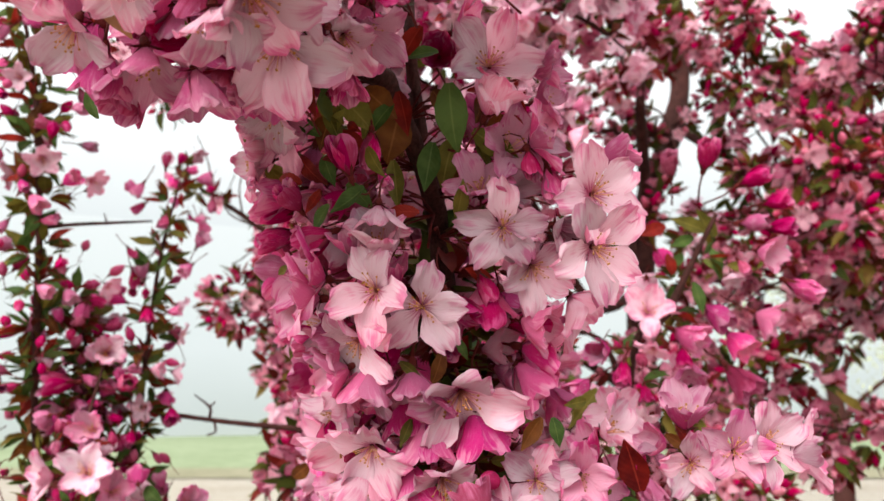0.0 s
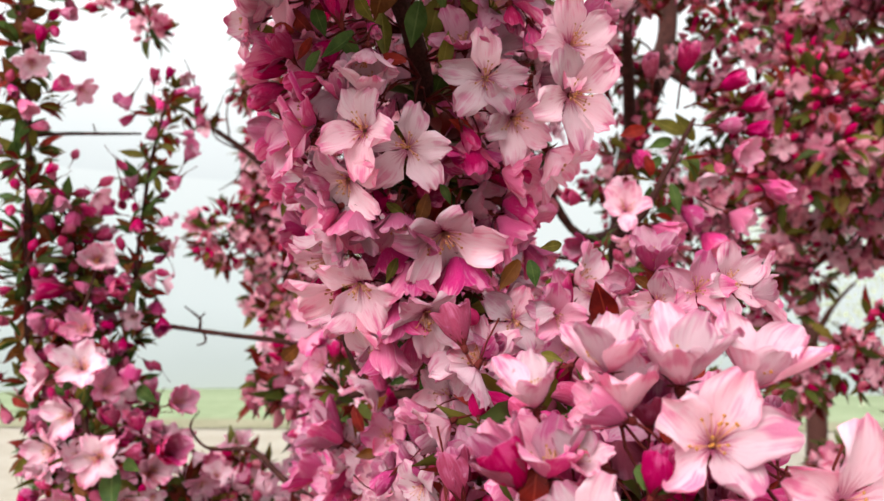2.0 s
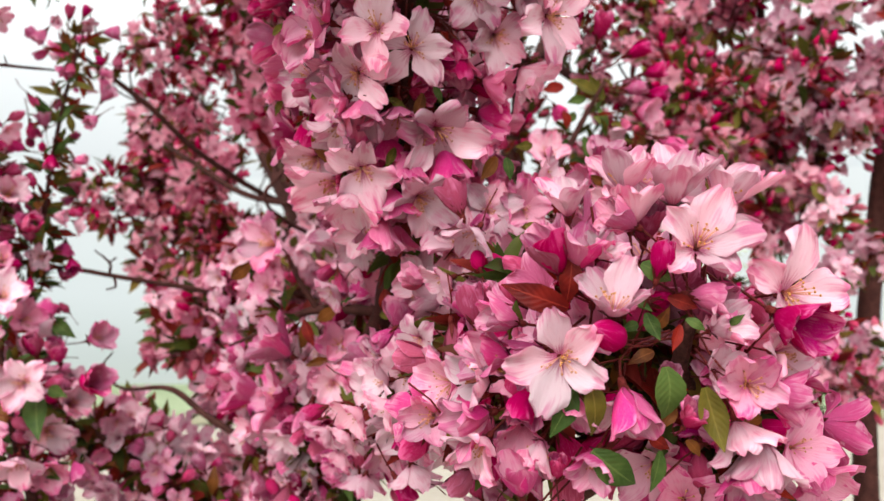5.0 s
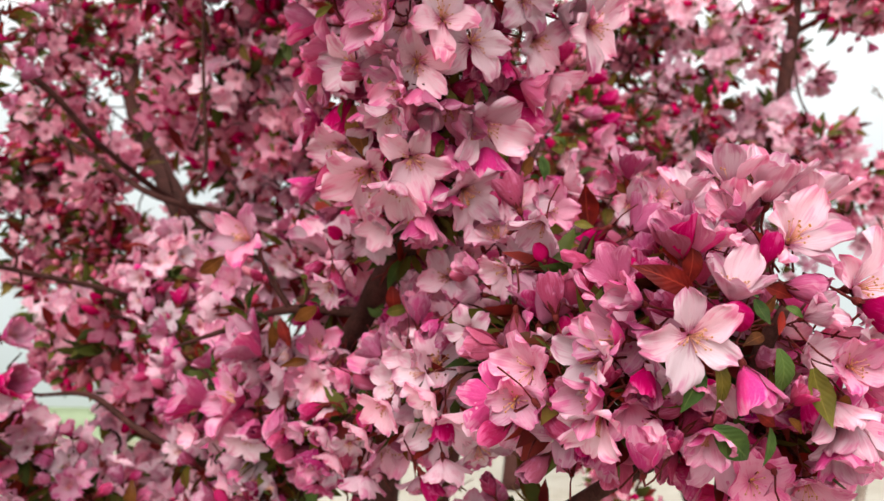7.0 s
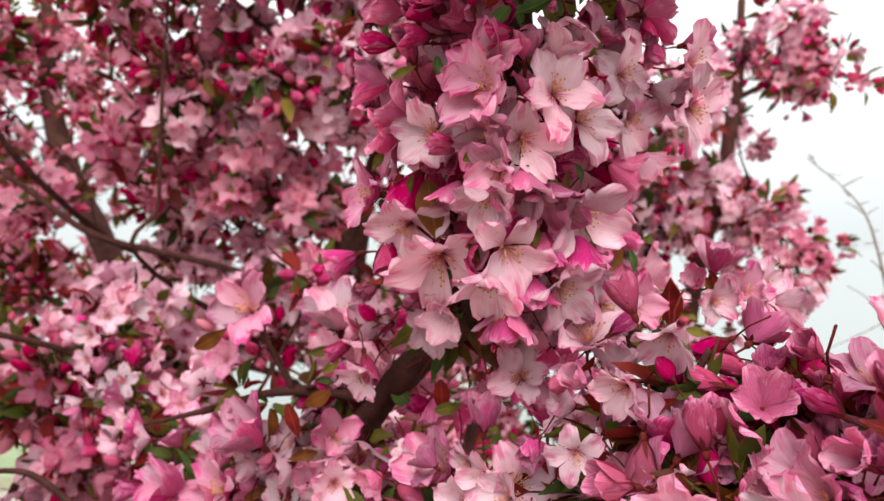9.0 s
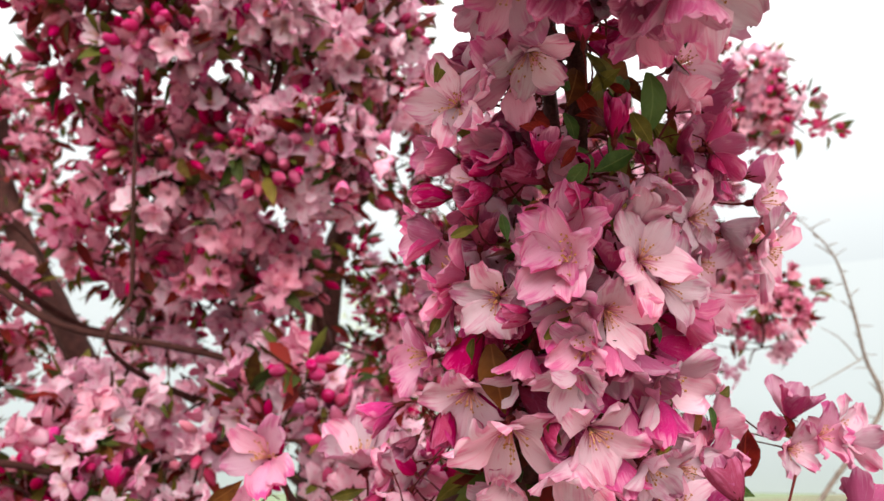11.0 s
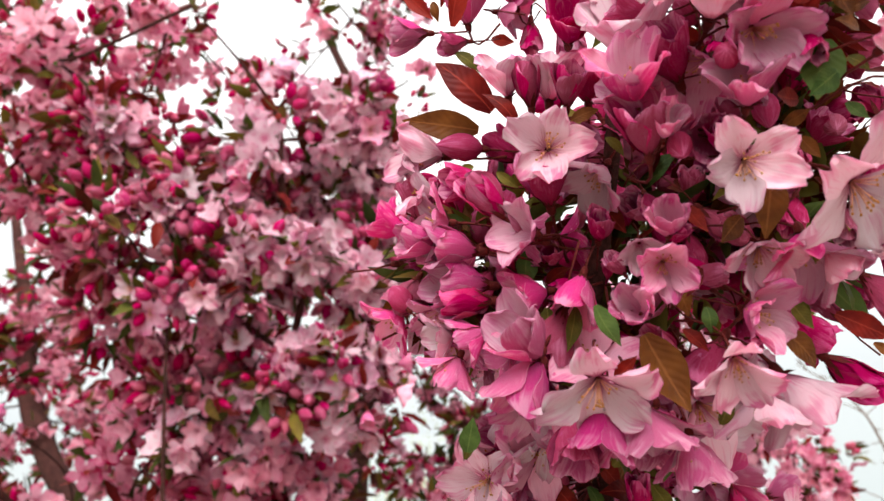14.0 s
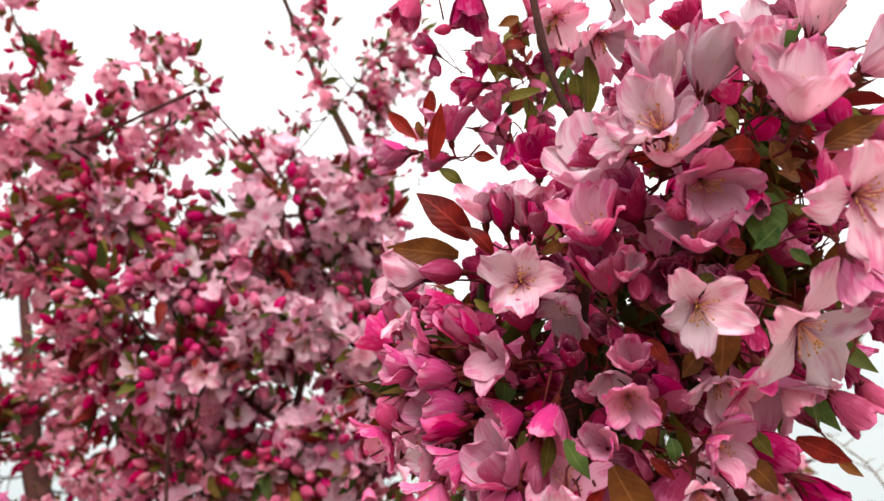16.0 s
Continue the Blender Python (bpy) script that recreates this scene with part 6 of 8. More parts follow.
# ---- lower flowers on the bough ----
spray = Bough('side twig of crabapple with crowded pink blossom', [(-0.032, 0.7829, 1.3994, 0.005), (-0.0048, 0.6273, 1.4248, 0.0035), (0.019, 0.5073, 1.4394, 0.0026), (0.0373, 0.4394, 1.4771, 0.0022), (0.0564, 0.4032, 1.5171, 0.002), (0.0614, 0.3859, 1.5421, 0.002)])
spray.bloom((0.0304, 0.4554, 1.4578), (-0.37, -0.84, -0.39), 0.054, 1, 0)
spray.bloom((0.0373, 0.4919, 1.4984), (-0.24, -0.43, 0.87), 0.050, 0.5, 1)
spray.bloom((0.0365, 0.3912, 1.4921), (-0.38, -0.36, 0.85), 0.046, 0.5, 1)
spray.bloom((0.0019, 0.5098, 1.4944), (-0.20, -0.33, 0.92), 0.035, 0.3, 1)
spray.bloom((-0.0122, 0.6709, 1.4807), (-0.25, -0.39, -0.89), 0.060, 0.7, 0)
spray.bloom((0.0017, 0.5524, 1.4662), (-0.89, -0.29, 0.35), 0.055, 0.5, 1)
spray.bloom((0.0036, 0.4786, 1.4650), (-0.21, -0.95, 0.22), 0.048, 0.7, 0)
spray.bloom((0.0072, 0.5859, 1.4518), (0.03, -0.04, -1.00), 0.038, 0.3, 2)
spray.bloom((-0.0311, 0.6825, 1.4835), (-0.20, -0.97, 0.12), 0.045, 0.5, 1)
spray.bloom((-0.0773, 0.7199, 1.4735), (-0.81, -0.23, 0.55), 0.067, 0.5, 1)
spray.bloom((-0.0212, 0.7118, 1.5709), (-0.47, -0.42, 0.78), 0.071, 0.5, 0)
spray.bloom((-0.0059, 0.6763, 1.5683), (-0.09, -0.92, -0.39), 0.060, 0.7, 1)
spray.bloom((-0.0954, 0.7158, 1.5785), (-0.70, -0.70, 0.14), 0.062, 0.7, 1)
spray.bloom((-0.0554, 0.7092, 1.4312), (-0.25, -0.15, -0.96), 0.043, 0.15, 1)
spray.bloom((-0.0437, 0.6971, 1.4471), (-0.40, -0.82, 0.41), 0.033, 0.3, 1)
spray.bloom((-0.0843, 0.8413, 1.4119), (-0.60, 0.10, -0.80), 0.055, 0.15, 1)
spray.bloom((-0.0795, 0.7980, 1.4309), (-0.94, -0.29, 0.20), 0.077, 0.7, 1)
spray.bloom((-0.1095, 0.8448, 1.4273), (-0.97, -0.13, 0.21), 0.073, 0.5, 1)
spray.bloom((0.0114, 0.4859, 1.4314), (-0.43, -0.73, -0.54), 0.060, 0.85, 0)
spray.bloom((0.0041, 0.3591, 1.4485), (-0.52, -0.86, -0.03), 0.034, 0.5, 1)
spray.bloom((0.0322, 0.3551, 1.4510), (-0.27, -0.88, -0.39), 0.028, 0.5, 1)
spray.bloom((0.0381, 0.4547, 1.5468), (-0.33, -0.63, 0.71), 0.053, 0.7, 0)
spray.bloom((0.0054, 0.6360, 1.4122), (-0.40, -0.41, -0.82), 0.059, 0.7, 0)
spray.bloom((0.0098, 0.5647, 1.4159), (-0.17, -0.46, -0.87), 0.057, 0.7, 1)
spray.bloom((-0.0189, 0.6924, 1.3971), (-0.48, -0.27, -0.83), 0.063, 0.5, 1)
spray.bloom((0.0044, 0.5165, 1.4426), (-0.36, -0.11, -0.93), 0.049, 0.5, 0)
spray.bloom((-0.0815, 0.7242, 1.4757), (-0.95, -0.19, 0.24), 0.050, 0.5, 1)
spray.bloom((0.0357, 0.4368, 1.4977), (0.05, -0.55, 0.83), 0.036, 0.3, 1)
spray.bloom((0.0196, 0.4965, 1.5278), (-0.53, -0.84, 0.16), 0.041, 0.7, 0)
spray.bloom((0.0309, 0.4236, 1.5100), (0.06, -0.57, 0.82), 0.035, 0.5, 0)
spray.leaf((0.0020, 0.6533, 1.4778), (-0.15, 0.12, -0.98), (0.09, -1.19, 0.14), 0.028, 1, 1)
spray.leaf((0.0325, 0.4849, 1.5811), (0.76, -0.62, 0.19), (-0.19, -0.97, -0.30), 0.019, 1, 1.2)
spray.leaf((-0.0122, 0.6778, 1.4443), (-0.17, 0.15, -0.97), (-0.89, -0.81, 0.42), 0.033, 0, 1.3)
spray.leaf((-0.0406, 0.6883, 1.4708), (-0.93, 0.28, -0.24), (-0.25, -0.98, -0.11), 0.024, 2, 1)
spray.leaf((0.0040, 0.6541, 1.5246), (0.67, -0.33, -0.67), (-0.69, -0.77, -0.15), 0.027, 0, 1.3)
spray.leaf((-0.0066, 0.5593, 1.5061), (0.77, -0.61, 0.22), (-0.25, -0.97, -0.17), 0.021, 1, 1)
spray.leaf((-0.0034, 0.5596, 1.5267), (0.14, -0.03, -0.99), (-0.26, -0.98, -0.11), 0.024, 3, 1.1)
spray.leaf((0.0301, 0.4918, 1.5209), (-0.97, 0.19, 0.12), (-0.43, -0.97, 0.21), 0.020, 1, 1.1)
spray.leaf((0.0254, 0.4651, 1.4771), (0.69, -0.68, 0.27), (-0.32, -0.96, -0.08), 0.015, 3, 1.2)
spray.leaf((0.0142, 0.4713, 1.4495), (0.31, -0.55, 0.77), (-0.32, -1.06, 0.40), 0.018, 1, 1.3)
spray.leaf((0.0642, 0.4045, 1.5543), (0.74, -0.62, -0.25), (0.15, -1.17, -0.09), 0.013, 1, 1.1)
spray.leaf((0.0370, 0.3989, 1.5264), (0.70, -0.70, 0.13), (-0.48, -0.86, -0.19), 0.013, 0, 1)
spray.leaf((0.0386, 0.4631, 1.5323), (0.46, -0.65, 0.61), (-0.15, -0.94, -0.50), 0.014, 3, 1)
spray.leaf((-0.0457, 0.7144, 1.5493), (0.79, -0.57, 0.21), (-0.32, -0.92, -0.26), 0.027, 1, 1)
spray.leaf((-0.0393, 0.6947, 1.5333), (0.59, -0.62, 0.52), (-0.65, -0.82, 0.01), 0.019, 1, 1)
spray.leaf((-0.0655, 0.6989, 1.5074), (0.37, -0.12, -0.92), (-0.32, -0.94, -0.17), 0.030, 3, 1)
spray.leaf((-0.0678, 0.7618, 1.4037), (-0.35, 0.15, -0.93), (-0.58, -0.88, 0.13), 0.021, 1, 1.2)
spray.leaf((-0.0075, 0.6727, 1.4264), (0.62, -0.28, -0.73), (-0.54, -0.81, -0.31), 0.030, 0, 1.2)
spray.leaf((-0.0737, 0.7698, 1.4277), (0.67, -0.58, 0.46), (-0.65, -0.75, -0.33), 0.025, 2, 1)
spray.leaf((-0.1355, 0.7278, 1.5470), (0.66, -0.56, 0.50), (-0.35, -0.80, -0.75), 0.030, 2, 1.2)
spray.leaf((0.0125, 0.4707, 1.4799), (-0.33, 0.11, -0.94), (-0.54, -0.87, -0.01), 0.018, 3, 1.2)
spray.leaf((-0.0360, 0.6839, 1.5184), (-0.77, 0.31, -0.57), (-0.16, -1.01, -0.18), 0.027, 2, 1.2)
spray.leaf((0.0219, 0.4563, 1.4408), (0.66, -0.63, 0.41), (-0.52, -0.78, -0.47), 0.018, 2, 1.2)
spray.gaps += BARE_FORK
spray.dress(0.1, 0.98, 0.012, 5, 0.04, 0.036, False, 2, 0.016, 0.35)

# ---- the side twigs of the bough ----
bare = Bough('thin dark side branch with sparse pink flowers', [(0.0051, 0.6827, 1.5154, 0.006), (-0.0319, 0.7068, 1.5185, 0.005), (-0.063, 0.7404, 1.5169, 0.004), (-0.1034, 0.8019, 1.5002, 0.003), (-0.1487, 0.8653, 1.4831, 0.0015)])
bare.twig([(-0.0523, 0.7252, 1.5186, 0.003), (-0.0695, 0.7271, 1.5433, 0.0028), (-0.0818, 0.738, 1.568, 0.0022), (-0.0833, 0.7376, 1.5733, 0.001)])
bare.gaps += BARE_FORK
bare.dress(0.1, 0.6, 0.035, 4, 0.035, 0.036, False, 2, 0.015, 0.35)
lower = Bough('low crabapple branch with pink blossom along its length', [(-0.03, 0.9, 1.12, 0.009), (-0.0195, 0.7753, 1.3568, 0.007), (-0.0626, 0.8484, 1.4001, 0.006), (-0.0992, 0.9417, 1.4384, 0.005), (-0.1443, 1.0986, 1.5015, 0.004), (-0.1736, 1.1655, 1.5511, 0.003), (-0.1516, 1.1891, 1.6133, 0.002)])
lower.dress(0.3, 0.98, 0.017, 6, 0.045, 0.040, False, 5, 0.014, 0.4)
low2 = Bough('long thin crabapple branch with blossom and bare twigs', [(0, 0.98, 0.95, 0.01), (-0.0616, 0.9379, 1.316, 0.006), (-0.112, 0.9598, 1.3539, 0.005), (-0.184, 0.9945, 1.3925, 0.004), (-0.2379, 1.0276, 1.4265, 0.0035), (-0.3027, 1.0563, 1.425, 0.002), (-0.3327, 1.067, 1.451, 0.0015), (-0.3202, 1.0625, 1.4741, 0.0008)])
low2.dress(0.25, 0.62, 0.016, 6, 0.045, 0.038, False, 4, 0.014, 0.4)
low3 = Bough('drooping crabapple branch with pink blossom and leaves', [(0, 1, 0.8, 0.01), (-0.1068, 1.0399, 1.1968, 0.006), (-0.2394, 1.0645, 1.2965, 0.005), (-0.3424, 1.0789, 1.3668, 0.004), (-0.435, 1.0863, 1.4007, 0.003), (-0.543, 1.0943, 1.4461, 0.002)])
low3.dress(0.3, 0.98, 0.014, 5, 0.05, 0.04, False, 3, 0.014, 0.25)
low4 = Bough('leafy crabapple shoot with large open pink flowers', [(-0.3, 1.1, 0.2, 0.012), (-0.33, 0.98, 1, 0.009), (-0.3517, 0.9114, 1.2793, 0.006), (-0.3782, 0.9011, 1.3817, 0.005), (-0.414, 0.9325, 1.476, 0.004), (-0.4492, 0.9744, 1.5659, 0.003), (-0.4611, 1.0347, 1.661, 0.0015)])
low4.bloom((-0.3566, 0.8527, 1.4414), (0.05, -1, -0.01), 0.058, 0.85)
low4.bloom((-0.4021, 0.895, 1.5335), (0.11, -0.92, 0.38), 0.062, 0.7)
low4.bloom((-0.3589, 0.8899, 1.47), (-0.04, -0.71, 0.7), 0.045, 0.15)
low4.bloom((-0.346, 0.9304, 1.462), (-0.04, -0.71, 0.7), 0.042, 0.15)
low4.bloom((-0.3314, 0.9872, 1.488), (0.77, -0.58, 0.26), 0.052, 0.5)
low4.bloom((-0.403, 0.8805, 1.4843), (-0.37, -0.92, -0.11), 0.057, 0.7)
low4.bloom((-0.4218, 0.8862, 1.4432), (-0.53, -0.84, -0.1), 0.060, 0.7)
low4.bloom((-0.3419, 0.8882, 1.3895), (0.44, -0.8, -0.41), 0.056, 0.7)
low4.bloom((-0.3348, 0.9355, 1.4125), (0.6, -0.76, 0.24), 0.054, 0.5)
low4.bloom((-0.3894, 0.8702, 1.3923), (-0.05, -0.95, -0.31), 0.059, 0.85)
low4.bloom((-0.4477, 0.908, 1.5291), (-0.68, -0.73, -0.09), 0.059, 0.7)
low4.bloom((-0.3598, 0.8619, 1.3633), (0.12, -0.68, -0.72), 0.055, 0.7)
low4.bloom((-0.4108, 0.8756, 1.3553), (-0.36, -0.83, -0.42), 0.056, 0.7)
low4.bloom((-0.3195, 0.932, 1.436), (0.69, -0.69, 0.22), 0.058, 0.3)
low4.bloom((-0.4482, 1.0124, 1.6729), (0.43, -0.9, 0.06), 0.056, 0.5)
low4.bloom((-0.4209, 0.9413, 1.5779), (-0.05, -0.98, 0.21), 0.055, 0.5)
low4.bloom((-0.3416, 0.8925, 1.3516), (0.44, -0.7, -0.56), 0.051, 0.5)
low4.bloom((-0.3907, 0.9274, 1.5095), (0.6, -0.76, 0.24), 0.047, 0.5)
low4.bloom((-0.489, 1.0189, 1.6357), (-0.81, -0.58, -0.07), 0.063, 0.3)
low4.bloom((-0.4292, 1.0166, 1.6283), (0.69, -0.69, 0.22), 0.049, 0.15)
low4.leaf((-0.3505, 0.8741, 1.4285), (0.26, -0.62, -0.74), (-0.05, -0.98, 0.19), 0.059, 0)
low4.leaf((-0.338, 0.8727, 1.4347), (0.74, -0.64, -0.23), (-0.05, -0.98, 0.19), 0.032, 0)
low4.leaf((-0.4227, 0.8996, 1.5031), (-0.42, -0.59, 0.69), (-0.05, -0.98, 0.19), 0.019, 0)
low4.leaf((-0.4138, 0.9433, 1.5574), (-0.45, -0.76, -0.46), (-0.05, -0.98, 0.19), 0.024, 1)
low4.leaf((-0.3548, 0.8867, 1.4085), (0.93, -0.26, -0.27), (-0.05, -0.98, 0.19), 0.042, 1)
low4.leaf((-0.4069, 0.8792, 1.4096), (-0.18, -0.61, -0.77), (-0.05, -0.98, 0.19), 0.028, 1)
low4.leaf((-0.4067, 1.0162, 1.6209), (-0.1, -0.8, 0.59), (-0.05, -0.98, 0.19), 0.027, 0)
low4.leaf((-0.3916, 0.893, 1.4584), (-0.15, -0.96, -0.25), (-0.05, -0.98, 0.19), 0.020, 3)
low4.leaf((-0.3882, 0.8768, 1.4222), (0.38, -0.41, -0.83), (-0.05, -0.98, 0.19), 0.042, 2)
low4.leaf((-0.3706, 0.9767, 1.5095), (0.74, -0.5, -0.44), (-0.05, -0.98, 0.19), 0.039, 0)
low4.leaf((-0.4129, 0.8846, 1.3659), (0.57, -0.46, -0.68), (-0.05, -0.98, 0.19), 0.040, 0)
low4.dress(0.45, 0.95, 0.022, 3, 0.045, 0.04, False, 3, 0.018, 0.5)
right = Bough('upright crabapple shoot with crimson buds and green leaves', [(0.05, 1.02, 0.9, 0.012), (0.15, 0.85, 1.3, 0.008), (0.1812, 0.7924, 1.6451, 0.004), (0.2149, 0.784, 1.694, 0.004), (0.2461, 0.7844, 1.7501, 0.003), (0.2723, 0.7864, 1.7965, 0.002)])
right.bloom((0.1715, 0.4443, 1.5937), (0.34, -0.94, 0.03), 0.042, 0.85, 0)
right.bloom((0.1556, 0.4450, 1.5894), (-0.07, -0.99, 0.13), 0.038, 0.7, 1)
right.bloom((0.1323, 0.4468, 1.6007), (-0.09, -0.49, 0.87), 0.041, 0.5, 1)
right.bloom((0.1356, 0.4519, 1.5832), (-0.19, -0.96, -0.18), 0.036, 0.7, 0)
right.bloom((0.1846, 0.4458, 1.5879), (0.95, -0.30, 0.04), 0.042, 0.7, 0)
right.bloom((0.1229, 0.4518, 1.5919), (-0.80, -0.55, 0.26), 0.025, 0.3, 1)
right.bloom((0.0925, 0.4716, 1.5967), (0.83, -0.45, 0.32), 0.043, 0.7, 0)
right.bloom((0.0799, 0.4657, 1.5761), (-0.08, -0.99, -0.08), 0.037, 0.7, 1)
right.bloom((0.1106, 0.4676, 1.5730), (0.01, -0.39, 0.92), 0.021, 0.15, 2)
right.bloom((0.0335, 0.4538, 1.5730), (-0.49, -0.84, 0.23), 0.018, 0, 2)
right.bloom((0.0553, 0.4650, 1.5733), (0.14, -0.99, 0.03), 0.040, 0.7, 0)
right.leaf((0.1366, 0.4488, 1.5906), (-0.59, -0.40, 0.70), (-0.19, -1.02, -0.03), 0.017, 3, 1)
right.leaf((0.0636, 0.4479, 1.6066), (0.23, -0.06, -0.97), (0.21, -1.05, 0.22), 0.016, 0, 1.2)
right.leaf((0.0576, 0.4477, 1.6066), (-0.58, -0.05, -0.81), (0.14, -0.94, -0.37), 0.021, 2, 1.2)
right.leaf((0.0814, 0.4463, 1.6154), (-0.93, -0.29, -0.21), (-0.01, -0.98, -0.21), 0.013, 1, 1.2)
right.leaf((0.1227, 0.4499, 1.5977), (0.84, -0.13, -0.53), (-0.23, -1.01, -0.08), 0.016, 2, 1)
right.leaf((0.1474, 0.4475, 1.5836), (-0.67, -0.15, -0.73), (0.41, -1.06, 0.26), 0.015, 1, 1)
right.bloom((0.0911, 0.4759, 1.5834), (-0.65, -0.35, 0.68), 0.033, 0.5, 1)
right.leaf((0.1115, 0.4640, 1.5672), (-0.29, -0.26, 0.92), (-0.33, -0.97, -0.14), 0.032, 3, 1.4)
right.leaf((0.0981, 0.4757, 1.5656), (-0.94, 0.28, 0.17), (-0.55, -0.82, -0.20), 0.021, 1, 1.2)
right.leaf((0.0938, 0.4814, 1.5559), (0.74, -0.66, -0.13), (-0.78, -0.82, 0.26), 0.019, 1, 1.1)
right.leaf((0.1035, 0.4723, 1.5623), (0.70, -0.60, -0.38), (-1.05, -0.68, 0.33), 0.017, 0, 1)
right.bloom((0.2244, 0.7681, 1.8318), (-0.27, -0.76, 0.59), 0.037, 0.15, fine=False)
right.bloom((0.257, 0.7678, 1.8383), (0.02, -0.76, 0.65), 0.044, 0.15, fine=False)
right.bloom((0.2928, 0.7718, 1.8228), (0.72, -0.66, 0.22), 0.040, 0.15, fine=False)
right.bloom((0.3151, 0.7761, 1.8039), (0.77, -0.63, 0.09), 0.037, 0.15, fine=False)
right.bloom((0.2925, 0.7789, 1.7858), (0.8, -0.59, -0.12), 0.037, 0.15, fine=False)
right.bloom((0.3194, 0.7804, 1.7818), (0.82, -0.57, -0.12), 0.037, 0.15, fine=False)
right.bloom((0.3029, 0.7648, 1.7544), (0.5, -0.8, -0.32), 0.044, 0.5, fine=False)
right.bloom((0.33, 0.7711, 1.7259), (0.81, -0.34, -0.48), 0.046, 0.15, fine=False)
right.bloom((0.1923, 0.7629, 1.6946), (-0.13, -0.94, 0.31), 0.051, 0.7, fine=False)
right.bloom((0.2175, 0.7667, 1.6787), (0.71, -0.53, -0.46), 0.049, 0.3, fine=False)
right.bloom((0.1704, 0.7708, 1.6497), (-0.28, -0.49, -0.83), 0.036, 0.15, fine=False)
right.bloom((0.133, 0.753, 1.6309), (-0.68, -0.57, -0.46), 0.041, 0.15, fine=False)
right.bloom((0.1495, 0.7695, 1.7066), (-0.75, -0.66, 0.01), 0.033, 0.15, fine=False)
right.bloom((0.1554, 0.7684, 1.6603), (-0.76, -0.64, -0.12), 0.039, 0.3, fine=False)
right.bloom((0.3036, 0.7862, 1.6964), (0.8, -0.37, -0.48), 0.047, 0.5, fine=False)
right.bloom((0.2602, 0.8032, 1.7071), (0.56, -0.49, -0.66), 0.048, 0.3, fine=False)
right.bloom((0.2827, 0.8092, 1.679), (0.5, -0.49, -0.72), 0.048, 0.3, fine=False)
right.bloom((0.2963, 0.8565, 1.6469), (0.48, -0.48, -0.73), 0.058, 0.3, fine=False)
right.bloom((0.2515, 0.8541, 1.6529), (0.01, -0.44, -0.9), 0.048, 0.5, fine=False)
right.bloom((0.1387, 0.6567, 1.6026), (-0.29, -0.95, 0.15), 0.049, 0.7, fine=False)
right.bloom((0.1096, 0.6136, 1.5575), (-0.07, -0.99, -0.09), 0.049, 0.85, fine=False)
right.bloom((0.1426, 0.6138, 1.5614), (0.44, -0.48, -0.76), 0.037, 0.15, fine=False)
right.bloom((0.0458, 0.6113, 1.5597), (-0.76, -0.64, -0.12), 0.030, 0.15, fine=False)
right.leaf((0.2576, 0.7794, 1.7776), (-0.9, -0.33, 0.29), (0.03, -0.99, 0.12), 0.040, 1)
right.leaf((0.2463, 0.7802, 1.7721), (-0.88, -0.27, -0.4), (0.03, -0.99, 0.12), 0.032, 0)
right.leaf((0.2631, 0.7828, 1.7611), (0.28, -0.09, -0.95), (0.03, -0.99, 0.12), 0.036, 0)
right.leaf((0.2459, 0.7886, 1.728), (0.22, -0.1, -0.97), (0.03, -0.99, 0.12), 0.035, 0)
right.leaf((0.2378, 0.7929, 1.7575), (-0.59, -0.29, -0.75), (0.03, -0.99, 0.12), 0.024, 0)
right.leaf((0.2721, 0.7907, 1.7741), (-0.62, -0.17, 0.77), (0.03, -0.99, 0.12), 0.036, 1)
right.leaf((0.1267, 0.6729, 1.6226), (-0.61, -0.35, -0.71), (0.03, -0.99, 0.12), 0.043, 1)
right.leaf((0.087, 0.6556, 1.6005), (-0.01, -0.62, -0.78), (0.03, -0.99, 0.12), 0.026, 0)
right.leaf((0.0779, 0.6587, 1.5829), (-0.6, -0.52, -0.61), (0.03, -0.99, 0.12), 0.033, 1)
right.leaf((0.0961, 0.6541, 1.6093), (0.9, -0.06, 0.44), (0.03, -0.99, 0.12), 0.020, 1)
right.leaf((0.2183, 0.7772, 1.7833), (-0.89, -0.25, -0.38), (0.03, -0.99, 0.12), 0.034, 3)
right.leaf((0.2798, 0.7864, 1.7445), (0.91, -0.31, -0.27), (0.03, -0.99, 0.12), 0.026, 1)
right.dress(0.5, 0.98, 0.03, 3, 0.035, 0.034, False, 3, 0.02, 0.6)

# ---- slender shoots against the mist ----
shoot = Bough('slender upright shoot with crimson buds and green leaves', [(-0.3, 1.15, 0, 0.014), (-0.36, 1.05, 0.8, 0.01), (-0.5338, 1.0467, 1.4845, 0.0055), (-0.5336, 0.9968, 1.6914, 0.005), (-0.5231, 0.9601, 1.8318, 0.0045), (-0.5191, 0.9236, 1.9694, 0.0035), (-0.533, 0.9018, 2.0812, 0.0025), (-0.5501, 0.8852, 2.1651, 0.0015)])
shoot.dress(0.5, 0.99, 0.018, 3, 0.05, 0.040, False, 7, 0.013, 0.9)
shoot_b = Bough('slender upright shoot with pink buds and leaves', [(-0.3, 1.12, 0.3, 0.01), (-0.4435, 1.1225, 1.4745, 0.004), (-0.4345, 1.0979, 1.6042, 0.0037), (-0.4234, 1.0846, 1.7288, 0.003), (-0.409, 1.0754, 1.8321, 0.0025), (-0.3955, 1.0882, 1.927, 0.0015)])
shoot_b.dress(0.45, 0.99, 0.021, 3, 0.045, 0.040, False, 7, 0.013, 0.88)
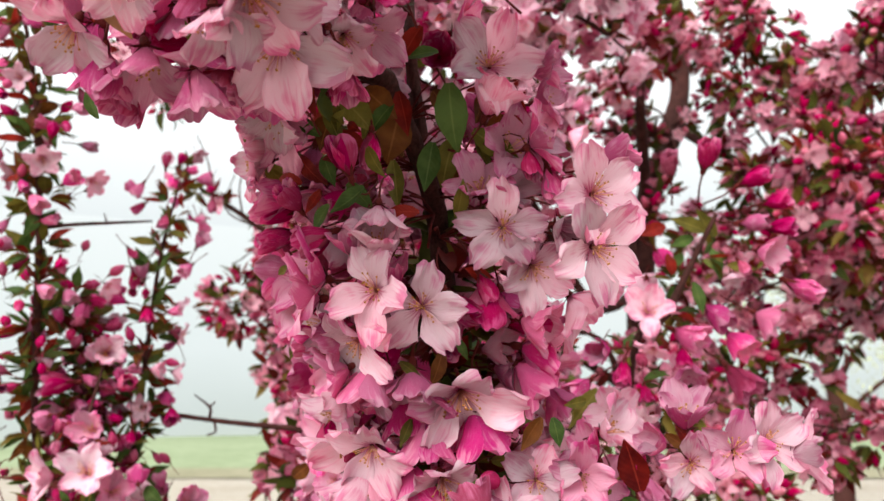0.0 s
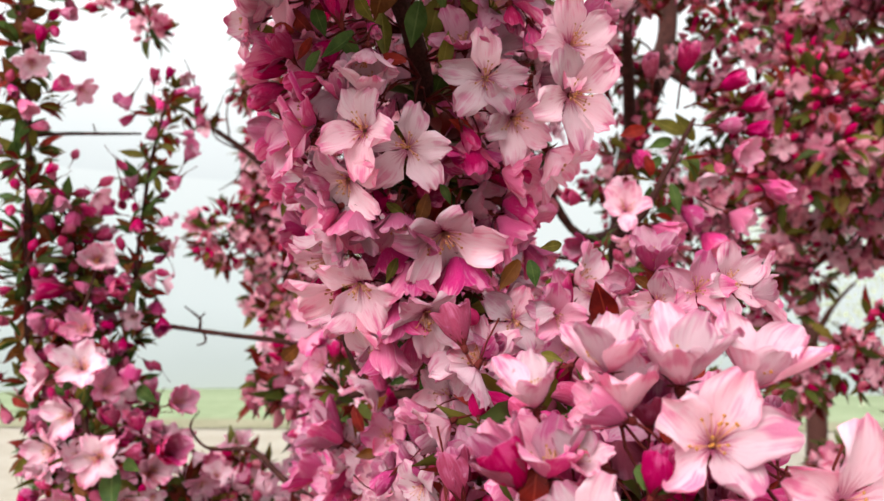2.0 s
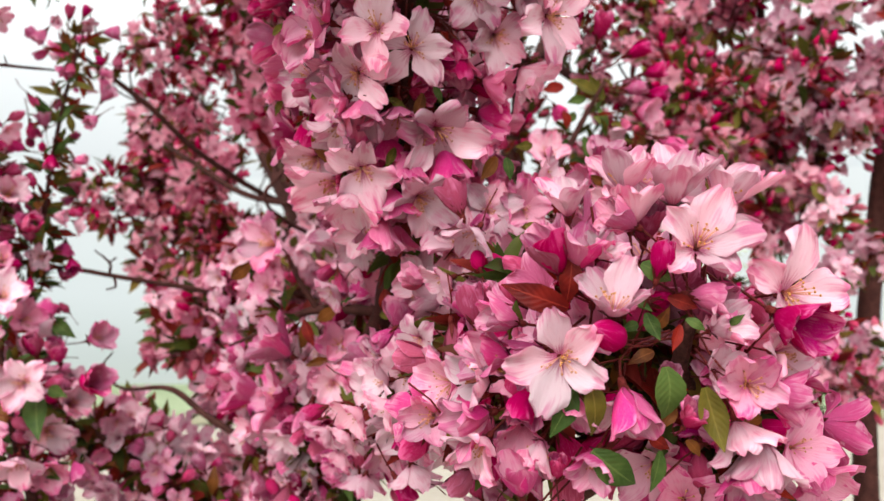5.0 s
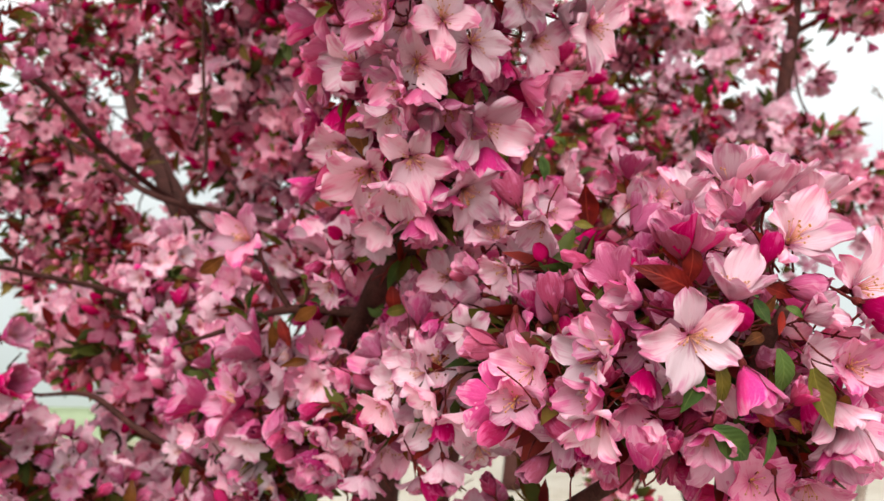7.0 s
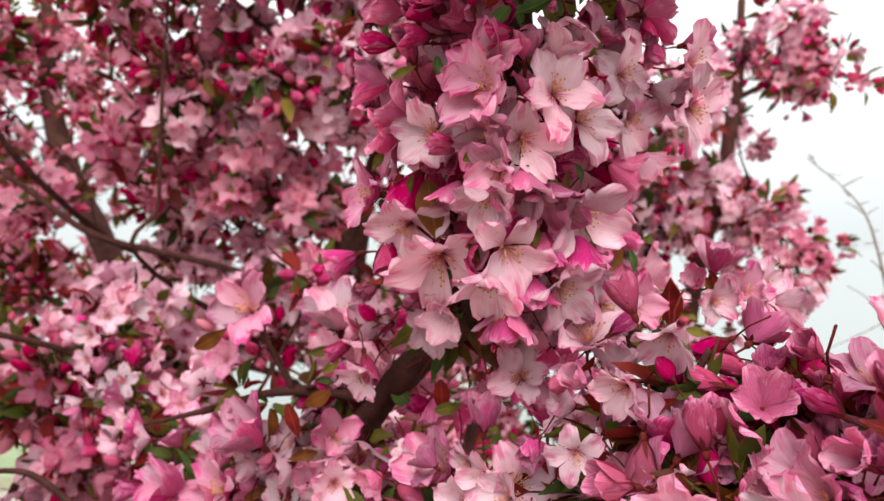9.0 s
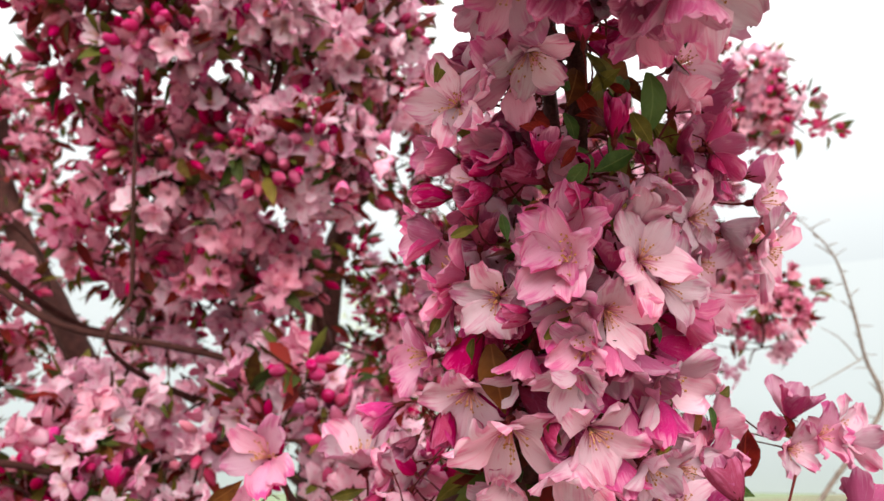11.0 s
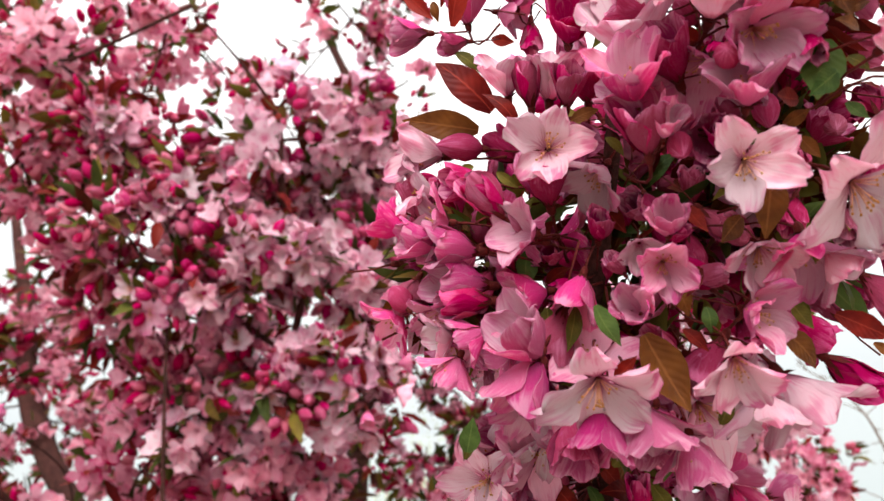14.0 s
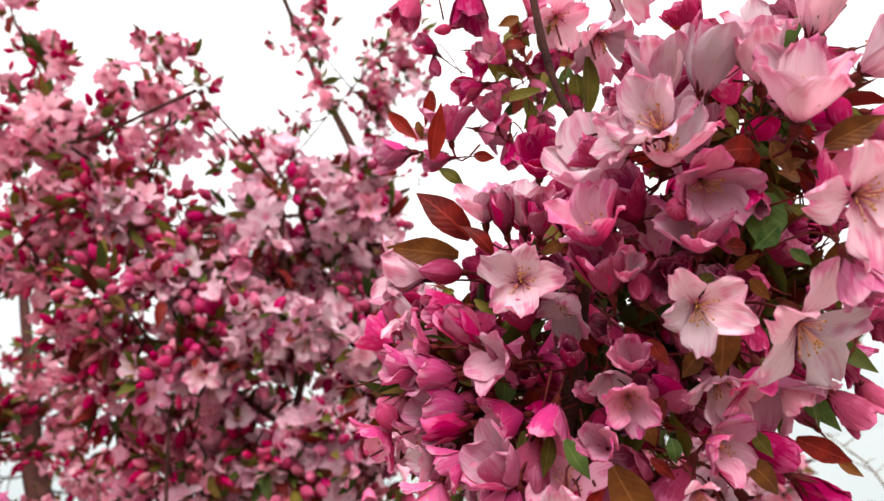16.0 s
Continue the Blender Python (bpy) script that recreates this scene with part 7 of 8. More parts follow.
shoot_c = Bough('slender shoot with pink blossom and green leaves', [(-0.36, 1.12, 0.3, 0.01), (-0.499, 1.0895, 1.4788, 0.004), (-0.4914, 1.0758, 1.6047, 0.0037), (-0.5022, 1.0581, 1.6957, 0.003), (-0.5246, 1.0429, 1.7715, 0.002)])
shoot_c.dress(0.5, 0.99, 0.016, 4, 0.05, 0.042, False, 6, 0.013, 0.6)
barbed = Bough('bare thorny crabapple twig with short spurs', [(0.45, 2.05, 1.5, 0.014), (0.2028, 1.6386, 1.5708, 0.009), (-0.0432, 1.3498, 1.5795, 0.006), (-0.1594, 1.2172, 1.5554, 0.0045), (-0.2385, 1.1816, 1.5696, 0.0042), (-0.2997, 1.158, 1.5772, 0.0038), (-0.3474, 1.1452, 1.5833, 0.0035), (-0.407, 1.1317, 1.5918, 0.003), (-0.4878, 1.1282, 1.5976, 0.002)], name='bare_branch', group='bare twigs')
barbed.twig([(-0.3523, 1.1446, 1.5857, 0.0025), (-0.3521, 1.1416, 1.6018, 0.002), (-0.3722, 1.1325, 1.6195, 0.001)])
barbed.twig([(-0.3521, 1.1416, 1.6018, 0.002), (-0.3422, 1.1352, 1.6098, 0.0012)])
barbed.twig([(-0.3458, 1.1458, 1.5809, 0.002), (-0.3426, 1.1433, 1.5675, 0.0018), (-0.3539, 1.1389, 1.5622, 0.001)])
diag = Bough('dark rising twig, mostly bare', [(0.46, 2.05, 1.62, 0.014), (0.1298, 1.7892, 1.784, 0.009), (-0.1198, 1.7156, 1.8078, 0.0075), (-0.2836, 1.541, 1.8667, 0.0065), (-0.3701, 1.4647, 1.9329, 0.006), (-0.4188, 1.4365, 1.9662, 0.0055), (-0.4714, 1.4084, 1.9984, 0.004), (-0.5049, 1.3917, 2.0271, 0.003), (-0.4886, 1.3842, 2.0689, 0.0015)], name='bare_branch', group='bare twigs')
diag.twig([(-0.4607, 1.4097, 1.9931, 0.002), (-0.4655, 1.3985, 2.0509, 0.0016), (-0.4865, 1.3878, 2.1036, 0.0008)])
diag.twig([(-0.408, 1.4378, 1.9608, 0.002), (-0.413, 1.4275, 2.0141, 0.0016), (-0.3962, 1.4178, 2.0674, 0.001)])
diag.twig([(-0.3784, 1.4536, 1.9362, 0.002), (-0.4436, 1.4445, 1.974, 0.0016), (-0.4211, 1.4307, 2.0491, 0.0008)])
diag.twig([(-0.3701, 1.4647, 1.9329, 0.002), (-0.4064, 1.4817, 1.8916, 0.0016), (-0.4398, 1.4849, 1.87, 0.0008)])
diag.dress(0.9, 0.99, 0.025, 4, 0.040, 0.034, False, 2, 0.013, 0.6)
side = Bough('thin horizontal twig with a few buds', [(-0.5302, 0.9703, 1.8305, 0.003), (-0.5007, 0.9995, 1.842, 0.0025), (-0.4622, 1.0295, 1.8509, 0.0022), (-0.4206, 1.0596, 1.8598, 0.0015)], name='bare_branch', group='bare twigs')
side.twig([(-0.4699, 1.0294, 1.8501, 0.0015), (-0.4737, 1.0267, 1.8638, 0.0006)])

# ---- the trees behind ----
tree = FarTree('crabapple_tree', 'tall crabapple tree in full pink blossom with dark trunk', [(0.36, 2.1, 0, 0.06), (0.42, 2.05, 0.9, 0.05), (0.47, 2.05, 1.5, 0.042), (0.512, 2.086, 2.056, 0.036), (0.62, 2.17, 2.35, 0.034), (0.69, 2.24, 2.6, 0.03), (0.6481, 2.1954, 3.1371, 0.026), (0.6346, 2.2786, 3.4626, 0.022), (0.4498, 2.2828, 3.8784, 0.015), (0.2036, 2.1705, 4.3078, 0.008)])
tree.limb([(0.44, 2.05, 1.1, 0.035), (0.0608, 2.2787, 1.638, 0.036), (-0.0526, 2.3424, 1.7934, 0.036), (-0.1533, 2.442, 1.9924, 0.035), (-0.2546, 2.5972, 2.2074, 0.034), (-0.3302, 2.727, 2.4462, 0.034), (-0.3732, 2.8054, 2.7611, 0.03), (-0.3696, 2.835, 2.7077, 0.024), (-0.4624, 2.9569, 3.1165, 0.018)])
tree.limb([(0.6, 2.15, 2.3, 0.02), (0.6058, 2.0596, 2.3267, 0.018), (0.4506, 1.9581, 2.3008, 0.012), (0.3294, 1.8579, 2.2739, 0.006)])
tree.limb([(0.64, 2.2, 2.42, 0.02), (0.7077, 2.0685, 2.2955, 0.014), (0.7941, 1.9867, 2.2041, 0.01), (0.9542, 1.9007, 2.1462, 0.005)])
tree.limb([(0.53, 2.1, 2.1, 0.022), (0.4449, 1.7609, 2.3229, 0.012), (0.4389, 1.6351, 2.3361, 0.006)])
tree.limb([(0.5, 2.08, 1.9, 0.016), (0.2794, 1.5283, 1.7878, 0.009), (0.1624, 1.3786, 1.9259, 0.008), (0.052, 1.2307, 2.08, 0.008), (0.047, 1.1876, 2.1892, 0.006), (-0.0156, 1.1124, 2.317, 0.006), (-0.0303, 1.0903, 2.4181, 0.0045), (-0.0818, 1.0638, 2.4733, 0.003), (-0.1869, 1.063, 2.5846, 0.0015)])
tree.limb([(0.046, 1.2126, 2.0728, 0.006), (-0.0118, 1.2212, 2.1045, 0.0045), (-0.1009, 1.2726, 2.1962, 0.003)])
tree.limb([(0.47, 2.05, 1.6, 0.014), (-0.1014, 1.3569, 1.7042, 0.0042), (-0.1143, 1.3189, 1.8124, 0.0038), (-0.1354, 1.2661, 1.967, 0.003), (-0.1453, 1.2479, 2.083, 0.002), (-0.1527, 1.2333, 2.2156, 0.001)])
tree.limb([(0.4, 2.06, 1.2, 0.02), (0.3007, 1.4979, 1.6833, 0.006), (0.117, 1.4059, 1.7201, 0.006), (-0.0236, 1.4397, 1.7502, 0.006), (-0.1876, 1.4994, 1.7813, 0.006), (-0.3064, 1.5394, 1.8541, 0.0055), (-0.3776, 1.6201, 1.9097, 0.004)])
tree.mass(-0.39, 2.05, 2.16, 0.16, 0.25, 0.17, 28, buds=0.58, leafy=6)
tree.mass(-0.32, 2.87, 2.69, 0.23, 0.30, 0.17, 30, buds=0.58, leafy=6)
tree.mass(-0.04, 1.87, 2.29, 0.14, 0.25, 0.13, 26, buds=0.58, leafy=6)
tree.mass(-0.14, 2.76, 2.33, 0.22, 0.30, 0.18, 37, buds=0.58, leafy=6)
tree.mass(0.04, 1.77, 2.05, 0.12, 0.20, 0.15, 26, buds=0.58, leafy=6)
tree.mass(-0.41, 1.97, 1.89, 0.15, 0.20, 0.11, 19, buds=0.58, leafy=6)
tree.mass(-0.39, 2.00, 1.70, 0.08, 0.20, 0.11, 13, buds=0.58, leafy=6)
tree.mass(0.02, 1.81, 1.87, 0.15, 0.20, 0.09, 19, buds=0.58, leafy=6)
tree.mass(-0.25, 2.77, 1.91, 0.23, 0.20, 0.10, 19, buds=0.58, leafy=6)
tree.mass(-0.33, 1.78, 1.57, 0.07, 0.20, 0.06, 8, buds=0.3, leafy=4)
tree.mass(-0.16, 1.38, 1.63, 0.07, 0.12, 0.06, 17, buds=0.3, leafy=4)
tree.mass(0.15, 1.81, 2.22, 0.13, 0.20, 0.17, 19, buds=0.58, leafy=6)
tree.mass(-0.35, 1.41, 1.30, 0.07, 0.12, 0.06, 15, buds=0.3, leafy=4)
tree.mass(-0.17, 1.37, 1.42, 0.08, 0.12, 0.06, 15, buds=0.3, leafy=4)
tree.mass(-0.21, 1.41, 1.30, 0.10, 0.12, 0.07, 19, buds=0.3, leafy=4)
tree.mass(-0.10, 1.32, 1.30, 0.08, 0.12, 0.07, 22, buds=0.3, leafy=4)
tree.mass(-0.03, 1.26, 1.46, 0.07, 0.12, 0.05, 17, buds=0.3, leafy=4)
tree.mass(0.09, 1.18, 1.65, 0.07, 0.12, 0.05, 15, buds=0.58, leafy=6)
tree.mass(-0.42, 1.48, 2.78, 0.07, 0.15, 0.07, 15, buds=0.74, leafy=4)
tree.mass(-0.40, 1.43, 2.60, 0.08, 0.15, 0.09, 20, buds=0.6, leafy=4)
tree.mass(-0.37, 1.45, 2.42, 0.08, 0.15, 0.09, 26, buds=0.74, leafy=4)
tree.mass(-0.26, 1.39, 2.64, 0.10, 0.15, 0.07, 17, buds=0.74, leafy=4)
tree.mass(-0.18, 1.43, 2.84, 0.11, 0.15, 0.07, 15, buds=0.74, leafy=4)
tree.mass(-0.25, 1.32, 2.43, 0.10, 0.13, 0.09, 28, buds=0.74, leafy=4)
tree.mass(-0.22, 1.26, 2.26, 0.10, 0.12, 0.06, 33, buds=0.74, leafy=4)
tree.mass(-0.03, 1.13, 2.41, 0.07, 0.10, 0.04, 13, buds=0.36, leafy=3)
tree.mass(0.07, 1.13, 2.43, 0.08, 0.12, 0.06, 17, buds=0.36, leafy=3)
tree.mass(-0.08, 1.21, 2.32, 0.09, 0.12, 0.07, 28, buds=0.74, leafy=4)
tree.mass(0.12, 1.16, 2.21, 0.07, 0.10, 0.07, 22, buds=0.36, leafy=3)
tree.mass(-0.03, 1.18, 2.20, 0.10, 0.10, 0.06, 26, buds=0.36, leafy=3)
tree.mass(-0.12, 1.26, 2.16, 0.09, 0.10, 0.06, 22, buds=0.6, leafy=4)
tree.mass(0.11, 1.20, 2.02, 0.09, 0.10, 0.08, 38, buds=0.36, leafy=3)
tree.mass(0.01, 1.25, 2.04, 0.08, 0.10, 0.07, 24, buds=0.36, leafy=3)
tree.mass(-0.09, 1.37, 2.05, 0.09, 0.12, 0.07, 26, buds=0.74, leafy=4)
tree.mass(-0.20, 1.42, 2.19, 0.08, 0.12, 0.08, 19, buds=0.74, leafy=4)
tree.mass(-0.34, 2.78, 2.66, 0.17, 0.20, 0.15, 22, buds=0.74, leafy=4)
tree.mass(-0.14, 2.75, 2.28, 0.18, 0.20, 0.16, 24, buds=0.74, leafy=4)
tree.mass(0.00, 1.38, 1.94, 0.11, 0.12, 0.07, 24, buds=0.36, leafy=3)
tree.mass(-0.12, 1.51, 1.95, 0.10, 0.12, 0.08, 19, buds=0.74, leafy=4)
tree.mass(0.16, 1.42, 1.94, 0.10, 0.12, 0.07, 15, buds=0.36, leafy=3)
tree.mass(0.31, 1.34, 2.25, 0.06, 0.10, 0.06, 4, buds=0.36, leafy=3)
tree.mass(0.13, 1.10, 2.38, 0.05, 0.10, 0.06, 11, buds=0.36, leafy=3)
tree.mass(0.22, 1.24, 2.28, 0.05, 0.10, 0.06, 11, buds=0.36, leafy=3)
tree.mass(0.08, 1.20, 2.39, 0.06, 0.10, 0.05, 11, buds=0.36, leafy=3)
tree.mass(0.20, 1.94, 3.08, 0.10, 0.15, 0.09, 7, buds=0.74, leafy=4)
tree.mass(0.43, 1.71, 3.44, 0.07, 0.20, 0.18, 13, buds=0.74, leafy=4)
tree.mass(0.01, 1.71, 2.98, 0.07, 0.15, 0.06, 6, buds=0.74, leafy=4)
tree.mass(0.51, 1.80, 3.30, 0.11, 0.20, 0.16, 15, buds=0.36, leafy=3)
tree.mass(0.53, 1.79, 3.07, 0.07, 0.20, 0.14, 8, buds=0.36, leafy=3)
tree.mass(-0.54, 1.63, 3.16, 0.08, 0.15, 0.07, 9, buds=0.6, leafy=4)
tree.mass(-0.41, 1.66, 2.58, 0.10, 0.12, 0.10, 15, buds=0.74, leafy=4)
tree.mass(-0.29, 1.45, 2.60, 0.09, 0.12, 0.07, 15, buds=0.74, leafy=4)
tree.mass(-0.13, 1.41, 2.52, 0.09, 0.12, 0.07, 15, buds=0.74, leafy=4)
tree.mass(0.02, 1.29, 2.58, 0.07, 0.12, 0.06, 8, buds=0.36, leafy=3)
tree.mass(0.18, 1.26, 2.48, 0.06, 0.12, 0.07, 8, buds=0.36, leafy=3)
tree.mass(-0.46, 1.59, 2.94, 0.08, 0.15, 0.08, 11, buds=0.6, leafy=4)
tree.mass(-0.17, 1.69, 3.15, 0.12, 0.15, 0.09, 15, buds=0.74, leafy=4)
tree.mass(0.19, 1.67, 3.47, 0.10, 0.20, 0.10, 9, buds=0.74, leafy=4)
tree.mass(0.48, 1.64, 3.46, 0.09, 0.20, 0.14, 11, buds=0.74, leafy=4)
tree.mass(0.20, 1.72, 3.18, 0.06, 0.20, 0.07, 5, buds=0.36, leafy=3)
tree.mass(0.40, 1.82, 2.47, 0.13, 0.20, 0.17, 39, buds=0.86, leafy=9)
tree.mass(0.69, 1.83, 2.47, 0.17, 0.20, 0.14, 42, buds=0.86, leafy=9)
tree.mass(0.91, 1.66, 2.35, 0.10, 0.20, 0.15, 36, buds=0.86, leafy=9)
tree.mass(0.47, 1.96, 2.29, 0.15, 0.20, 0.09, 21, buds=0.86, leafy=9)
tree.mass(0.74, 1.86, 2.31, 0.16, 0.20, 0.07, 27, buds=0.86, leafy=9)
tree.mass(0.77, 1.79, 2.16, 0.12, 0.20, 0.08, 24, buds=0.86, leafy=9)
tree.mass(0.78, 1.51, 2.05, 0.10, 0.15, 0.10, 33, buds=0.86, leafy=9)
tree.mass(0.72, 1.53, 1.92, 0.12, 0.15, 0.07, 22, buds=0.75, leafy=9)
tree.mass(0.65, 1.86, 1.80, 0.16, 0.20, 0.15, 28, buds=0.75, leafy=9)
tree.mass(0.74, 1.92, 2.01, 0.14, 0.20, 0.11, 19, buds=0.75, leafy=9)
tree.mass(1.02, 1.97, 1.81, 0.09, 0.20, 0.09, 11, buds=0.75, leafy=9)
tree.mass(0.91, 2.06, 1.82, 0.12, 0.20, 0.09, 13, buds=0.75, leafy=9)
tree.mass(0.66, 1.79, 1.62, 0.15, 0.20, 0.11, 26, buds=0.75, leafy=9)
tree.mass(0.84, 1.71, 1.54, 0.13, 0.20, 0.13, 26, buds=0.75, leafy=9)
tree.mass(0.38, 1.58, 1.62, 0.12, 0.15, 0.11, 19, buds=0.75, leafy=9)
tree.mass(0.48, 2.01, 2.01, 0.09, 0.20, 0.15, 11, buds=0.75, leafy=9)
tree.mass(0.49, 1.61, 1.45, 0.16, 0.20, 0.09, 22, buds=0.75, leafy=9)
tree.mass(1.06, 1.54, 1.73, 0.14, 0.20, 0.15, 42, buds=0.45, leafy=6)
tree.mass(0.98, 1.73, 1.89, 0.16, 0.20, 0.13, 50, buds=0.45, leafy=6)
tree.mass(0.88, 1.82, 2.09, 0.15, 0.20, 0.10, 22, buds=0.75, leafy=9)
tree.mass(1.03, 1.69, 2.11, 0.13, 0.20, 0.11, 36, buds=0.45, leafy=6)
tree.mass(1.03, 1.47, 1.48, 0.11, 0.20, 0.13, 42, buds=0.45, leafy=6)
tree.mass(0.91, 1.51, 1.27, 0.22, 0.20, 0.12, 33, buds=0.75, leafy=9)
tree.mass(1.15, 1.59, 2.04, 0.11, 0.20, 0.12, 28, buds=0.45, leafy=6)
tree.mass(1.01, 1.57, 2.38, 0.13, 0.20, 0.10, 28, buds=0.45, leafy=6)
tree.mass(1.04, 1.59, 2.22, 0.10, 0.20, 0.09, 22, buds=0.45, leafy=6)
tree.mass(1.07, 1.49, 2.07, 0.16, 0.20, 0.07, 28, buds=0.45, leafy=6)
tree.mass(1.40, 1.47, 2.10, 0.13, 0.20, 0.07, 15, buds=0.58, leafy=6)
tree.mass(1.52, 1.45, 2.00, 0.07, 0.20, 0.10, 9, buds=0.58, leafy=6)
tree.mass(1.41, 1.51, 2.45, 0.11, 0.15, 0.09, 7, buds=0.58, leafy=6)
tree.mass(1.16, 1.52, 2.33, 0.07, 0.20, 0.10, 16, buds=0.45, leafy=6)
tree.mass(0.68, 1.68, 1.85, 0.11, 0.20, 0.14, 11, buds=0.58, leafy=6)
tree.mass(0.89, 1.58, 1.95, 0.11, 0.20, 0.09, 13, buds=0.58, leafy=6)
tree.mass(1.53, 1.39, 2.65, 0.12, 0.15, 0.10, 13, buds=0.36, leafy=3)
tree.mass(1.53, 1.32, 2.48, 0.11, 0.15, 0.11, 17, buds=0.74, leafy=4)
tree.mass(1.38, 1.38, 1.83, 0.10, 0.15, 0.13, 8, buds=0.36, leafy=3)
tree.mass(1.37, 1.35, 1.93, 0.09, 0.15, 0.09, 9, buds=0.58, leafy=6)
tree.mass(0.41, 1.52, 2.46, 0.08, 0.15, 0.10, 15, buds=0.74, leafy=4)
tree.mass(0.45, 1.58, 2.20, 0.06, 0.15, 0.19, 15, buds=0.36, leafy=3)
tree.mass(-0.09, 2.97, 1.88, 0.17, 0.20, 0.17, 19, buds=0.74, leafy=4)
tree.mass(-0.04, 1.68, 1.84, 0.11, 0.15, 0.09, 12, buds=0.36, leafy=3)
tree.mass(0.08, 1.54, 1.87, 0.10, 0.12, 0.08, 13, buds=0.36, leafy=3)
tree.mass(0.04, 1.62, 1.71, 0.13, 0.12, 0.06, 11, buds=0.36, leafy=3)
tree.mass(0.14, 1.45, 1.68, 0.08, 0.12, 0.06, 11, buds=0.36, leafy=3)
tree.mass(0.11, 1.42, 1.86, 0.06, 0.10, 0.09, 13, buds=0.36, leafy=3)
tree.mass(0.74, 2.20, 2.03, 0.08, 0.15, 0.17, 11, buds=0.36, leafy=3)
tree.mass(0.13, 1.35, 1.68, 0.07, 0.10, 0.05, 11, buds=0.36, leafy=3)
tree.mass(-0.17, 1.43, 1.55, 0.07, 0.10, 0.04, 4, buds=0.36, leafy=3)
tree.mass(0.00, 1.31, 1.58, 0.09, 0.10, 0.07, 12, buds=0.36, leafy=3)
tree.mass(0.13, 1.12, 1.58, 0.07, 0.10, 0.06, 10, buds=0.36, leafy=3)
tree.mass(-0.28, 1.72, 1.84, 0.11, 0.12, 0.07, 11, buds=0.58, leafy=6)
tree.mass(-0.07, 1.56, 1.66, 0.09, 0.12, 0.07, 11, buds=0.3, leafy=4)
tree.mass(-0.56, 1.96, 1.85, 0.07, 0.12, 0.09, 13, buds=0.75, leafy=9)
tree.mass(-0.41, 1.99, 1.73, 0.07, 0.12, 0.13, 17, buds=0.75, leafy=9)
tree.mass(-0.44, 1.98, 2.03, 0.09, 0.12, 0.10, 11, buds=0.75, leafy=9)
tree.mass(-0.70, 1.62, 2.31, 0.05, 0.10, 0.05, 8, buds=0.75, leafy=9)
tree.mass(-0.46, 1.91, 2.28, 0.07, 0.12, 0.12, 15, buds=0.75, leafy=9)
tree.mass(-0.47, 2.67, 2.35, 0.18, 0.20, 0.22, 35, buds=0.75, leafy=9)
tree.mass(-0.39, 1.95, 1.91, 0.13, 0.12, 0.10, 19, buds=0.75, leafy=9)
tree.mass(-0.29, 1.91, 1.71, 0.13, 0.12, 0.16, 22, buds=0.75, leafy=9)
tree.mass(-0.33, 1.94, 1.53, 0.06, 0.12, 0.10, 13, buds=0.75, leafy=9)
tree.mass(-0.26, 1.48, 1.49, 0.07, 0.12, 0.07, 15, buds=0.75, leafy=9)
tree.mass(-0.19, 1.33, 1.50, 0.07, 0.12, 0.09, 19, buds=0.75, leafy=9)
tree.finish()
far_tree = FarTree('crabapple_tree', 'slim crabapple stem with sparse dark pink blossom', [(1.35, 1.75, 0, 0.04), (1.33, 1.72, 1.2, 0.03), (1.3188, 1.6, 1.8681, 0.024), (1.3586, 1.5346, 2.1424, 0.022), (1.3708, 1.4964, 2.3249, 0.02), (1.4163, 1.501, 2.5017, 0.017), (1.4822, 1.5247, 2.8278, 0.01)])
far_tree.limb([(1.335, 1.73, 0.9, 0.027), (1.18, 1.70, 1.2, 0.027), (1.105, 1.67, 1.4, 0.026), (1.11, 1.65, 1.61, 0.025), (1.13, 1.63, 1.75, 0.024), (1.13, 1.61, 1.86, 0.021), (1.07, 1.61, 1.95, 0.013), (1.03, 1.60, 2.07, 0.011), (1.00, 1.57, 2.31, 0.009), (0.99, 1.55, 2.60, 0.005)])
far_tree.limb([(1.13, 1.61, 1.84, 0.018), (1.18, 1.60, 2.02, 0.014), (1.20, 1.58, 2.28, 0.011), (1.19, 1.56, 2.60, 0.006)])
far_tree.limb([(1.3995, 1.4988, 2.4301, 0.01), (1.4772, 1.4822, 2.4804, 0.007), (1.5465, 1.4472, 2.5294, 0.004)])
far_tree.mass(1.42, 1.54, 2.28, 0.06, 0.10, 0.06, 3)
far_tree.mass(1.55, 1.45, 2.49, 0.08, 0.10, 0.08, 5)
far_tree.mass(1.46, 1.39, 2.55, 0.17, 0.15, 0.09, 14)
far_tree.mass(1.57, 1.33, 2.57, 0.09, 0.15, 0.08, 8)
far_tree.mass(1.29, 1.50, 2.44, 0.06, 0.10, 0.09, 6)
far_tree.mass(1.35, 1.49, 2.13, 0.14, 0.15, 0.14, 18)
far_tree.mass(1.17, 1.53, 2.07, 0.12, 0.15, 0.12, 16)
far_tree.finish()
gnarled = Bough('bare grey twig with short spurs, arching down', [(1.5, 1.6, 0, 0.03), (1.55, 1.5, 1.2, 0.011), (1.8034, 1.549, 1.4241, 0.0072), (1.8781, 1.4531, 1.587, 0.0066), (1.9249, 1.3861, 1.7111, 0.006), (1.8654, 1.383, 1.8357, 0.005), (1.7856, 1.3527, 1.9704, 0.0039), (1.7046, 1.3357, 2.1037, 0.0028), (1.626, 1.3568, 2.1876, 0.0017), (1.5437, 1.3873, 2.2487, 0.0009)], name='bare_branch', group='bare twigs', mat=PALE_BARK)
gnarled.twig([(1.8585, 1.3871, 1.8357, 0.0022), (1.7764, 1.4275, 1.7875, 0.0017), (1.6919, 1.4549, 1.7469, 0.0009)])
